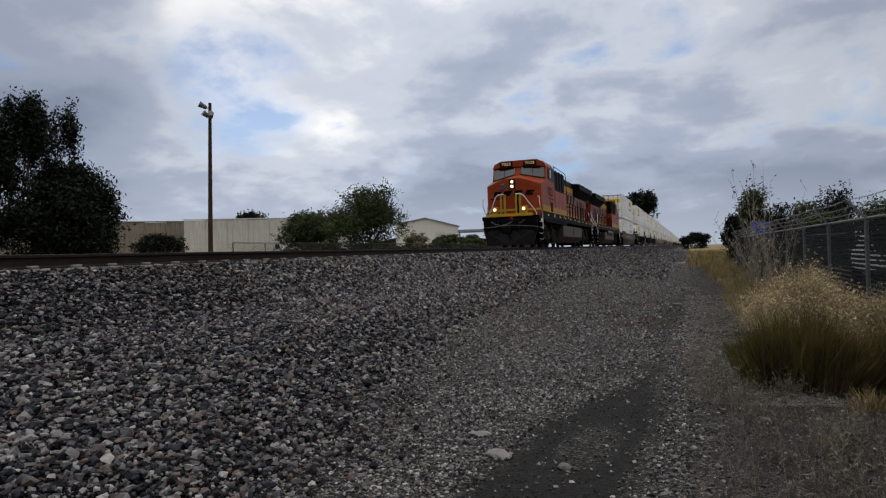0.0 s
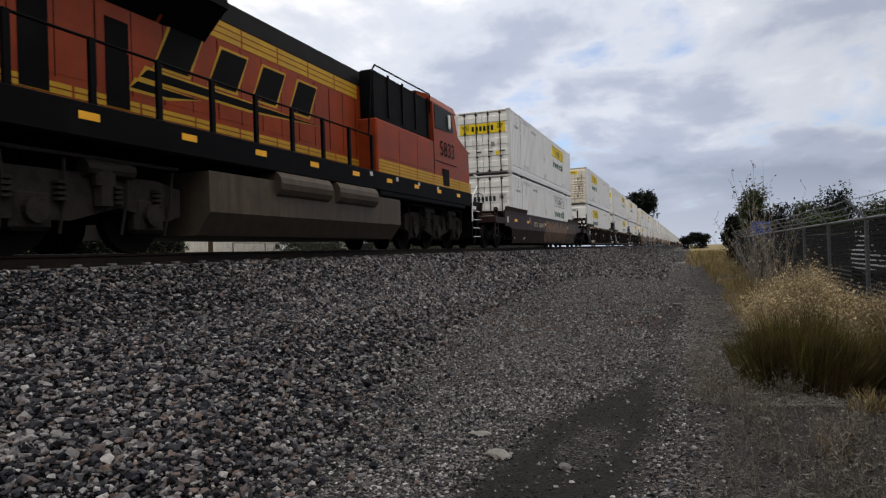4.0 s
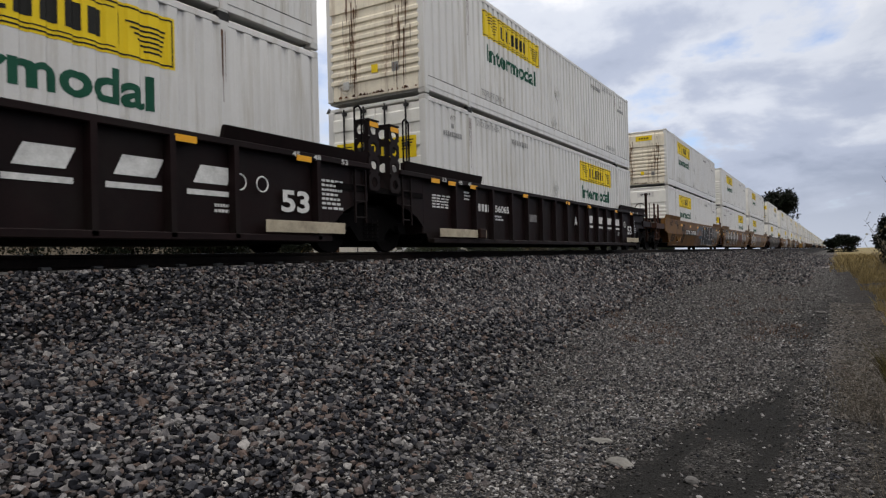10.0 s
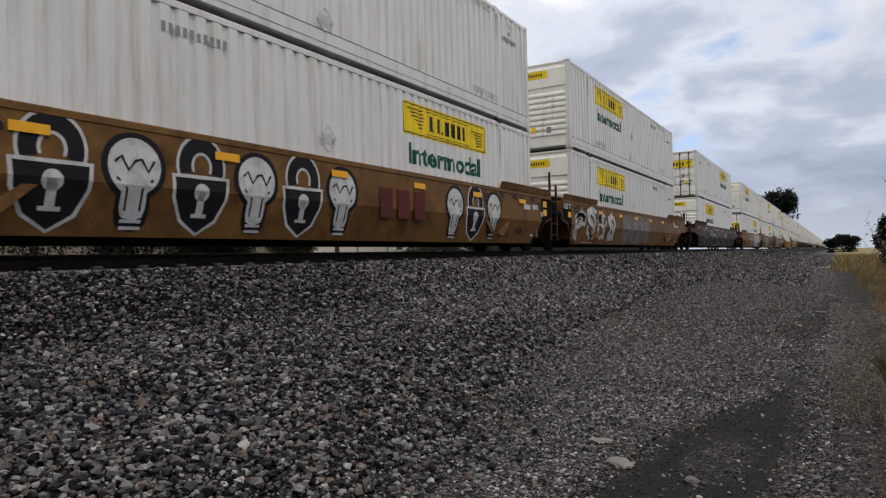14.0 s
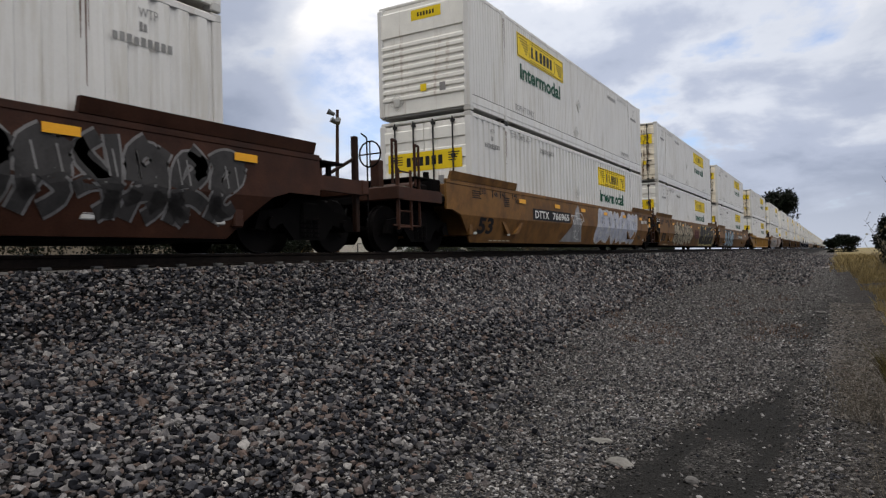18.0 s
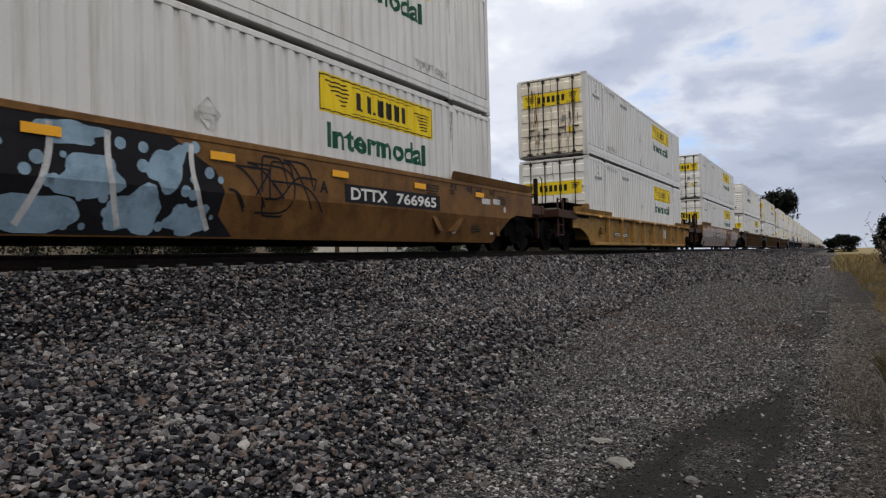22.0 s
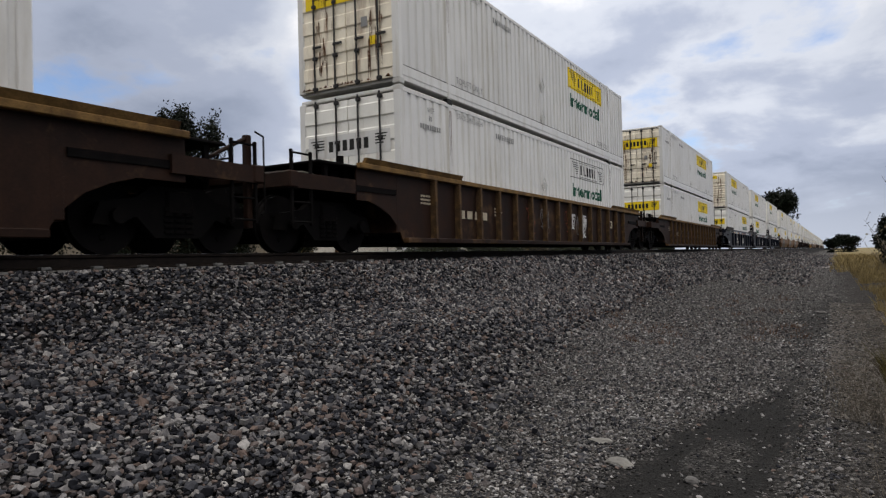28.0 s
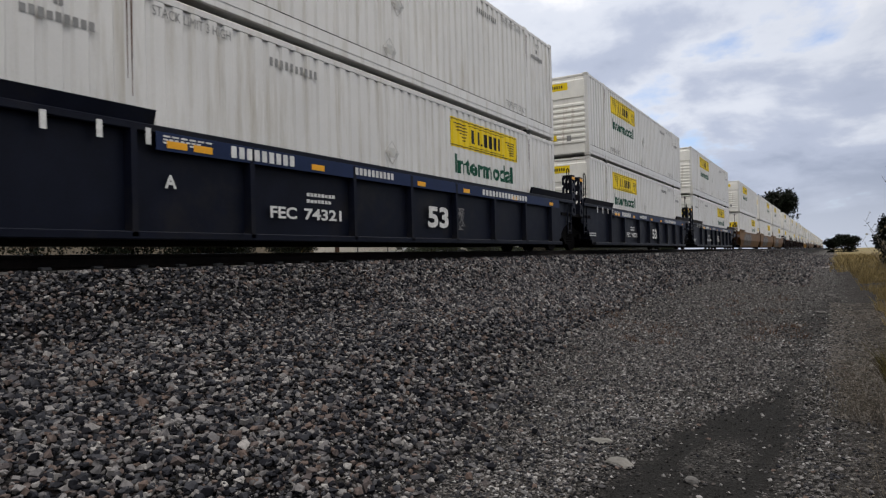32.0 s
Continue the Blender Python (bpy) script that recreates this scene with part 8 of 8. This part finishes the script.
def tree(x, y, tall, wide, seed, label, leaf="leaf_dark", count=5200, size=0.16, trunk=0.2, base=None, low=0.22, airy=1.0):
    """Tapered trunk with limbs that fork, and a crown of many small leaves clustered round the twig ends."""
    rnd = random.Random(seed)
    z0 = land_height(x, y) - 0.1 if base is None else base
    t = thing("tree", label, "tree", at=(x, y, z0))
    wood, ends = Shape(), []

    def limb(p, d, length, r, depth):
        bend = Vector((rnd.uniform(-0.25, 0.25), rnd.uniform(-0.25, 0.25), 0.12))
        m = p + d * length * 0.5
        q = m + (d + bend).normalized() * length * 0.5
        k = 6 if depth > 1 else 4
        wood.rod(p, m, r, k, r * 0.82)
        wood.rod(m, q, r * 0.82, k, r * 0.6)
        if depth == 0:
            ends.append(q)
            ends.append(m)
            return
        for _ in range(rnd.randint(2, 4)):
            a = rnd.uniform(0, 6.283)
            spreadv = Vector((math.cos(a), math.sin(a), rnd.uniform(0.1, 0.9)))
            limb(q if rnd.random() < 0.7 else m, (d * 0.6 + spreadv * wide / tall * 1.1).normalized(), length * rnd.uniform(0.55, 0.85), r * 0.55, depth - 1)

    stem = tall * low
    wood.rod((0, 0, 0), (0, 0, stem), trunk, 9, trunk * 0.8)
    for k in range(5):
        a = k * 1.257 + rnd.uniform(-0.4, 0.4)
        limb(Vector((0, 0, stem * rnd.uniform(0.7, 1.0))), Vector((math.cos(a) * wide / tall, math.sin(a) * wide / tall, rnd.uniform(0.5, 1.1))).normalized(), tall * rnd.uniform(0.2, 0.3), trunk * 0.5, 3)
    top = max(e.z for e in ends)
    rad = max(math.hypot(e.x, e.y) for e in ends)
    squeeze = Matrix.Diagonal((wide / 2 / rad, wide / 2 / rad, (tall - 0.2) / top))
    wood.v = [(vx * wide / 2 / rad, vy * wide / 2 / rad, vz * (tall - 0.2) / top) for vx, vy, vz in wood.v]
    ends = [squeeze @ e for e in ends]
    part("trunk", wood, M["bark"], t)
    # smaller clumps through the body of the crown, denser low down, with gaps between them
    for _ in range(int((170 if low < 0.08 else 70) * airy)):
        a, q, h = rnd.uniform(0, 6.283), math.sqrt(rnd.random()), rnd.uniform(low * 0.4, 0.93)
        girth = wide / 2 * (0.25 + 0.75 * math.sin(math.pi * min(1.0, 0.12 + h * 0.86))) * rnd.uniform(0.7, 1.0)
        ends.append(Vector((girth * q * math.cos(a), girth * q * math.sin(a), h * tall)))
    r = np.random.RandomState(seed)
    e = np.array([tuple(q) for q in ends])[r.randint(0, len(ends), count)]
    c = e + r.normal(0, 1, (count, 3)) * np.array((wide, wide, tall * 0.8)) * 0.045 * airy
    a, b = r.normal(0, 1, (count, 3)), r.normal(0, 1, (count, 3))
    a /= np.linalg.norm(a, axis=1)[:, None]
    b -= a * (a * b).sum(1)[:, None]
    b /= np.linalg.norm(b, axis=1)[:, None]
    s = (size * r.uniform(0.6, 1.3, count))[:, None]
    v = np.stack([c - a * s, c + b * s * 0.4, c + a * s, c - b * s * 0.4], 1).reshape(-1, 3)
    i = 4 * np.arange(count)
    me = bpy.data.meshes.new("crown")
    me.from_pydata(v, [], np.stack([i, i + 1, i + 2, i + 3], 1))
    me.materials.append(M[leaf])
    part("crown", me, None, t)["kind"] = "stuff"
    return t


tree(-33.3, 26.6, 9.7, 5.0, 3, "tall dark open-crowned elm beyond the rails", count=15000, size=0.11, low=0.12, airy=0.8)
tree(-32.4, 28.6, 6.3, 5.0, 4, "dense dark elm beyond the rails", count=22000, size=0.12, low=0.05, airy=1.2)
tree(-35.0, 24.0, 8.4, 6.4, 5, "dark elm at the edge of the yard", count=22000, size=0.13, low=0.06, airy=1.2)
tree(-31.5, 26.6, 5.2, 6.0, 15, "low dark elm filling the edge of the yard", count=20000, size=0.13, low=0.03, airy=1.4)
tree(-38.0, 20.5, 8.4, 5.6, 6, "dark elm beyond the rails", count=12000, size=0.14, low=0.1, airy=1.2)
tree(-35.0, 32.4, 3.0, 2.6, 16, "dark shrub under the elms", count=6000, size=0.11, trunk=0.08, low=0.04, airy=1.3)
tree(-33.5, 67.2, 8.0, 9.6, 7, "round green elm beside the warehouse wall", "leaf", 30000, 0.15, low=0.05, airy=1.25)
tree(-35.6, 58.5, 4.8, 7.4, 8, "low green elm in front of the wall", "leaf", 17000, 0.15, low=0.05, airy=1.3)
tree(-34.2, 36.6, 2.3, 3.6, 9, "small dark shrub in front of the wall", "leaf_dark", 8000, 0.1, trunk=0.08, low=0.05, airy=1.3)
tree(-64.0, 88.0, 7.2, 4.6, 10, "dark treetop behind the wall", "leaf_dark", 5000, 0.25)
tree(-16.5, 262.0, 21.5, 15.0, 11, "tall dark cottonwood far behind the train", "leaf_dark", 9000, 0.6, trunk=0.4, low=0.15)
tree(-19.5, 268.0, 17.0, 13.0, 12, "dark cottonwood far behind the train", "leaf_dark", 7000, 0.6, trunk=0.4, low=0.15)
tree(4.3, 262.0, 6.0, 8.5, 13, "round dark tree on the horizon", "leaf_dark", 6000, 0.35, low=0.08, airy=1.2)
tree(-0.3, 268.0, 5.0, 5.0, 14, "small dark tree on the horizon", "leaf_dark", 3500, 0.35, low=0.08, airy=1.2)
for k, (x, y, h, w) in enumerate(((3.7, 62.0, 4.2, 2.0), (5.0, 60.0, 6.4, 3.0), (6.6, 57.0, 4.6, 3.4), (8.6, 58.0, 4.7, 3.8), (11.0, 60.0, 6.0, 4.4), (14.5, 62.0, 5.0, 5.0), (4.3, 48.0, 3.6, 1.8), (8.0, 45.0, 3.3, 3.2), (11.5, 42.0, 3.4, 3.6), (9.0, 33.0, 3.2, 4.4), (7.2, 27.5, 2.9, 3.6), (11.5, 36.0, 3.4, 4.8), (6.6, 23.5, 2.6, 2.8))):
    tree(x, y, h, w, 60 + k, "green juniper behind the fence" if k % 2 else "dark green tree behind the fence", "leaf" if k % 2 else "leaf_dark", 5200, 0.13, trunk=0.1, low=0.06, airy=1.2)
tree(-52.0, 146.0, 4.2, 7.0, 80, "green shrubs before the far canopy", "leaf", 4500, 0.3, low=0.06)
tree(-44.0, 140.0, 4.0, 6.0, 81, "green shrub beyond the rails", "leaf", 4500, 0.3, low=0.06)
tree(-57.0, 155.0, 4.0, 6.0, 82, "green shrub before the shed", "leaf", 3500, 0.3, low=0.06)
tree(-29.5, 72.0, 3.0, 3.4, 83, "pale green shrub beside the elm", "leaf_tan", 3500, 0.16, trunk=0.06, low=0.08)


M["pale_twig"] = paint("pale_twig", (0.22, 0.195, 0.16), 0.85, var=0.2)


def sapling(x, y, tall, wide, seed, label, twigs):
    rnd = random.Random(seed)
    t = thing("bare_shrub", label, "shrub", at=(x, y, land_height(x, y) - 0.05))
    s, tips = Shape(), []
    for _ in range(twigs):
        a, q = rnd.uniform(0, 6.283), rnd.random() ** 0.7
        p = Vector((0.15 * math.cos(a), 0.15 * math.sin(a), 0))
        d = Vector((math.cos(a) * q * wide / tall, math.sin(a) * q * wide / tall, 1.0)).normalized()
        h = tall * rnd.uniform(0.45, 1.0)
        for k in range(4):
            n = p + d * h / 4 + Vector((rnd.uniform(-0.06, 0.06), rnd.uniform(-0.06, 0.06), 0)) * h / 4
            s.rod(p, n, 0.014 * (1 - k * 0.22), 4, 0.014 * (1 - (k + 1) * 0.22))
            if k > 0:
                for _ in range(4):
                    b = rnd.uniform(0, 6.283)
                    e = p.lerp(n, rnd.random())
                    f = e + Vector((math.cos(b) * 0.5, math.sin(b) * 0.5, 0.8)) * rnd.uniform(0.1, 0.3)
                    s.rod(e, f, 0.006, 3, 0.003)
                    tips.append(f)
            p = n
    part("branch", s, M["pale_twig"], t)["kind"] = "stuff"
    r = np.random.RandomState(seed)
    c = np.array([tuple(q) for q in tips])
    c = c[r.randint(0, len(c), len(c))] + r.normal(0, 0.03, c.shape)
    a, b = r.normal(0, 0.028, c.shape), r.normal(0, 0.02, c.shape)
    v = np.stack([c - a, c + b, c + a, c - b], 1).reshape(-1, 3)
    i = 4 * np.arange(len(c))
    me = bpy.data.meshes.new("leaf")
    me.from_pydata(v, [], np.stack([i, i + 1, i + 2, i + 3], 1))
    me.materials.append(M["leaf_tan"])
    part("leaf", me, None, t)["kind"] = "stuff"


sapling(2.0, 22.0, 4.1, 1.6, 5, "bare pale sapling with a few dry leaves", 16)
sapling(2.25, 20.0, 3.3, 2.4, 6, "bare grey shrub against the fence", 22)
sapling(2.2, 24.5, 2.6, 2.0, 7, "bare grey shrub by the fence", 20)

# ---- the yard fence beside the track ----
FX = 2.7
yard = thing("fence", "chain-link fence with dark slats and barbed wire on leaning arms", "fence", at=(FX, 0, 0))
posts = [12.43 + 3.07 * k for k in range(-3, 11)]
for y in posts:
    post = part("post", Shape().rod((0, y, -0.05), (0, y, 1.85), 0.035, 10), M["galv"], yard)
    part("arm", Shape().prism([(-0.02, 1.82), (0.02, 1.82), (-0.26, 2.16), (-0.29, 2.14)], "y", y - 0.02, y + 0.02), M["galv"], post)
part("top_rail", Shape().rod((0, posts[0], 1.83), (0, posts[-1], 1.83), 0.025, 8), M["galv"], yard)
for k in range(3):
    line = []
    for i in range(len(posts) - 1):
        for j in range(4):
            line.append((-0.09 - 0.09 * k, posts[i] + (posts[i + 1] - posts[i]) * j / 4, 1.95 + 0.095 * k - 0.03 * math.sin(math.pi * j / 4)))
    wire = Shape().tube(line, 0.005, 4)
    for p, q in zip(line, line[1:]):
        for j in range(4):
            c = Vector(p).lerp(Vector(q), (j + 0.5) / 4)
            wire.rod(c + Vector((-0.015, -0.012, -0.022)), c + Vector((0.015, 0.012, 0.022)), 0.004, 3)
    part("barbed_wire", wire, M["galv"], yard)
mesh = Shape()
for sgn in (1, -1):
    for i in range(int((posts[-1] - posts[0]) / 0.11)):
        y = posts[0] + i * 0.11
        y2 = y + sgn * 1.75
        z0, z1 = 0.05, 1.82
        if y2 < posts[0] or y2 > posts[-1]:
            continue
        mesh.rod((0.01 * sgn, y, z0), (0.01 * sgn, y2, z1), 0.0025, 3)
part("wire_mesh", mesh, M["wire"], yard)["kind"] = "stuff"
for i in range(len(posts) - 1):
    sl = Shape()
    for k in range(22):
        z = 0.1 + k * 0.077
        sl.box(0.02, 0.028, posts[i] + 0.04, posts[i + 1] - 0.04, z, z + 0.05)
    part("privacy_slat", sl, M["slat"], yard, "dark horizontal privacy slats")["kind"] = "stuff"
# the run that turns away from the rails at the far corner
turn = thing("fence", "far run of chain-link fence across the yard", "fence", at=(FX, posts[-1] + 0.12, 0))
for k in range(8):
    part("post", Shape().rod((k * 3.05 + 0.1, 0, -0.05), (k * 3.05 + 0.1, 0, 1.85), 0.035, 8), M["galv"], turn)
part("top_rail", Shape().rod((0.1, 0, 1.83), (21.4, 0, 1.83), 0.025, 8), M["galv"], turn)
sl = Shape()
for k in range(22):
    sl.box(0.1, 21.4, 0.02, 0.028, 0.1 + k * 0.077, 0.158 + k * 0.077)
part("privacy_slat", sl, M["slat"], turn)["kind"] = "stuff"
tarp = Shape()
for i in range(8):
    for j in range(8):
        f = lambda a, b: (0.9 * a / 8, 0.05 * math.sin(a * 1.3 + b), 1.35 + 1.2 * b / 8 + 0.04 * math.sin(a * 0.9))
        tarp.add([f(i, j), f(i + 1, j), f(i + 1, j + 1), f(i, j + 1)], [(0, 1, 2, 3)])
blue_tarp = thing("tarpaulin", "crumpled blue tarpaulin over a stack behind the fence", "tarpaulin", at=(3.0, 37.0, 0))
part("sheet", tarp, M["blue"], blue_tarp)
part("stack", Shape().cbox(0.02, 0.88, 0.08, 0.9, -0.02, 2.4, 0.04), M["pole"], blue_tarp)


def vehicle(x, y, turn, label, color, long=5.2, tall=1.75):
    """A parked pickup: body with wheel arches, cab with glass, four wheels."""
    v = thing("pickup", label, "vehicle", at=pose(x, y, land_height(x, y), 0, 0, turn))
    body = part("body", Shape().prism([(0, 0.45), (long, 0.45), (long, 1.0), (long - 0.1, 1.05), (long * 0.62, 1.1), (long * 0.3, 1.1), (0.05, 1.0)], "y", -0.9, 0.9), M[color], v)
    part("cab", Shape().prism([(long * 0.28, 1.1), (long * 0.64, 1.1), (long * 0.58, tall), (long * 0.37, tall)], "y", -0.82, 0.82), M[color], v)
    for s in (-1, 1):
        part("side_window", Shape().prism([(long * 0.32, 1.15), (long * 0.6, 1.15), (long * 0.56, tall - 0.1), (long * 0.39, tall - 0.1)], "y", *sorted((s * 0.82, s * 0.83))), M["glass"], v)
        for q in (0.19, 0.8):
            part("wheel", Shape().rod((long * q, s * 0.68, 0.36), (long * q, s * 0.92, 0.36), 0.36, 18), M["tyre"], v)
    return v


vehicle(7.4, 20.5, 75, "white pickup parked behind the fence", "car_white")
vehicle(6.2, 26.0, 80, "white pickup parked in the yard", "car_white", 5.4, 1.9)
vehicle(-38.5, 60.5, 150, "white pickup parked before the wall", "car_white")
vehicle(-35.0, 63.5, 140, "dark pickup parked beside the elm", "loco_black")

# ---- beyond the rails ----
pole = thing("light_pole", "tall brown wooden pole with two floodlights", "pole", at=(-34.75, 42.6, land_height(-34.75, 42.6) - 0.2))
TOP = 13.75 - land_height(-34.75, 42.6) + 0.2
part("shaft", Shape().rod((0, 0, 0), (0.25, 0.2, TOP), 0.19, 12, 0.12), M["pole"], pole)
for z, dx in ((TOP - 0.25, -0.45), (TOP - 0.95, -0.2), (TOP - 1.05, 0.3)):
    fl = part("floodlight", Shape().rod((0.24 + dx * 0.5, 0.1, z - 0.12), (0.24 + dx * 1.4, -0.25, z + 0.15), 0.14, 12, 0.24), M["galv"], pole)
    part("bracket", Shape().rod((0.24, 0.18, z - 0.2), (0.24 + dx * 0.6, 0.1, z - 0.12), 0.035, 6), M["galv"], fl)


def block(name, label, category, a, b, z0, z1, deep, material, panel, roof_material="roof"):
    """A long building: its front wall from a to b built panel by panel, with upright flutes; plain walls behind."""
    a, b = Vector((*a, 0)), Vector((*b, 0))
    run = (b - a).length
    ang = math.degrees(math.atan2(b.y - a.y, b.x - a.x))
    t = thing(name, label, category, at=pose(a.x, a.y, z0, 0, 0, ang))
    n = int(run / panel)
    w = run / n
    line = [(0.01, 0.25)]
    for k in range(4):
        q = 0.01 + (w - 0.02) * k / 4
        s = (w - 0.02) / 4
        line += [(q, 0.0), (q + s * 0.55, 0.0), (q + s * 0.62, 0.05), (q + s * 0.93, 0.05)]
    line += [(w - 0.01, 0.0), (w - 0.01, 0.25)]
    me = Shape().prism(line, "z", 0, z1 - z0).mesh("wall_panel", M[material])
    for i in range(n):
        part("wall_panel", me, None, t, at=(i * w, 0, random.uniform(-0.03, 0.03)))
    part("building_body", Shape().cbox(0.02, run - 0.02, 0.26, deep, 0, z1 - z0 - 0.15, 0.02), M[material], t)
    part("coping", Shape().cbox(-0.05, run + 0.05, -0.06, 0.3, z1 - z0 + 0.03, z1 - z0 + 0.15, 0.02), M[roof_material], t)
    return t


block("warehouse", "pale fluted concrete-panel warehouse beyond the rails", "building", (-55.9, 64.0), (-39.8, 75.3), 1.6, 6.35, 18, "panelwall", 2.4, "panelwall")
M["panelwall_dark"] = paint("panel_wall_brown", (0.2, 0.175, 0.14), 0.8, var=0.12, scale=0.5, dirt=(0.12, 0.1, 0.08), amount=0.5, streak=True, each=0.15)
block("warehouse", "brownish fluted warehouse wall behind the trees", "building", (-84.0, 52.0), (-62.4, 71.8), 1.8, 6.75, 12, "panelwall_dark", 2.4, "panelwall_dark")

block("warehouse", "grey panel warehouse wall behind the elms", "building", (-70.0, 16.0), (-62.0, 45.0), 1.4, 5.6, 12, "panelwall_dark", 2.4, "panelwall_dark")

shed = thing("shed", "white gabled metal shed with two roller doors", "building", at=pose(-73.3, 164.4, 3.9, 0, 0, math.degrees(math.atan2(6.1, 15.5))))
part("gable_wall", Shape().prism([(0, 0), (16.7, 0), (16.7, 4.6), (8.0, 7.0), (0, 5.6)], "y", 0, 0.3), M["shed"], shed)
part("side_wall", Shape().box(16.4, 16.7, 0.3, 30, 0, 4.6), M["shed"], shed)
part("side_wall", Shape().box(0, 0.3, 0.3, 30, 0, 5.6), M["shed"], shed)
part("roof", Shape().prism([(-0.4, 5.55), (8.0, 7.02), (17.1, 4.55), (17.1, 4.75), (8.0, 7.25), (-0.4, 5.75)], "y", -0.4, 30), M["roof"], shed)
for x in (4.2, 10.6):
    d = part("roller_door", Shape().cbox(x, x + 2.6, -0.06, 0.0, 0, 3.2, 0.02), M["panelwall"], shed)
    for k in range(7):
        part("slat", Shape().cbox(x + 0.05, x + 2.55, -0.09, -0.06, 0.2 + k * 0.43, 0.5 + k * 0.43, 0.01), M["panelwall"], d)
can = thing("canopy", "dark flat canopy on steel posts", "canopy", at=pose(-51.4, 151.5, 3.4, 0, 0, 18))
part("roof", Shape().cbox(0, 7.5, -1, 6, 2.9, 3.5, 0.05), M["roof"], can)
for x in (0.4, 7.0):
    for y in (-0.6, 5.4):
        part("post", Shape().rod((x, y, 0), (x, y, 2.9), 0.12, 8), M["galv"], can)

back = thing("fence", "chain-link fence on the far side of the rails", "fence", at=(-24.0, 0, 0))
for k in range(27):
    y = 31.35 + k * 3.05
    g = land_height(-24, y)
    part("post", Shape().rod((0, y, g - 0.05), (0, y, g + 1.37), 0.03, 8), M["wire"], back)
g = land_height(-24, 30)
part("top_rail", Shape().rod((0, 31.35, g + 1.35), (0, 110.65, g + 1.35), 0.025, 8), M["wire"], back)
net = Shape()
for sgn in (1, -1):
    for i in range(520):
        y = 32.0 + i * 0.15
        net.rod((0, y, g), (0, y + sgn * 1.3, g + 1.3), 0.005, 3)
part("wire_mesh", net, M["wire"], back)["kind"] = "stuff"

ridge = Shape()
rnd = random.Random(4)
v = []
for i in range(60):
    x = -420 + i * 6.0
    v += [(x, 330 + 0.1 * i, 0.0), (x, 330 + 0.1 * i, 9 + 5 * noise_at((i * 0.21, 2, 0)) + 2.0 * noise_at((i * 1.3, 5, 0)))]
ridge.add(v, [(2 * i, 2 * i + 2, 2 * i + 3, 2 * i + 1) for i in range(59)])
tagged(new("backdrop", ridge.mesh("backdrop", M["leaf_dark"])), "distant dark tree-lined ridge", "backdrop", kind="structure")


def train_run(t):
    """How far the train has rolled towards the camera by t seconds."""
    return 13.4496 * t + 0.004677 * ((t - 16) ** 2 - 256) + 0.0001522 * (t - 16) ** 3


def motions():
    times = [0, 2, 4, 6, 8, 10, 12, 14, 16, 18, 20, 22, 24, 26, 28, 30, 32]
    for ob, u, *turn in TRAIN:
        walk(ob, [(t, pose(TRACK_X, u - train_run(t), RAIL_Z, 0, 0, turn[0] if turn else 0)) for t in times])
    for ob, at, radius, u in WHEELS:
        spin = lambda t: pose(*at, math.degrees(train_run(t) / radius) % 360)
        near = [t / 30 for t in range(0, 961) if -7 < u - train_run(t / 30) < 24]
        if near:
            rows = [(t, spin(t)) for t in near]
            if near[0] > 0.05:
                rows.insert(0, (0, spin(near[0])))
            if near[-1] < 31.95:
                rows.append((32, spin(near[-1])))
            walk(ob, rows)


motions()
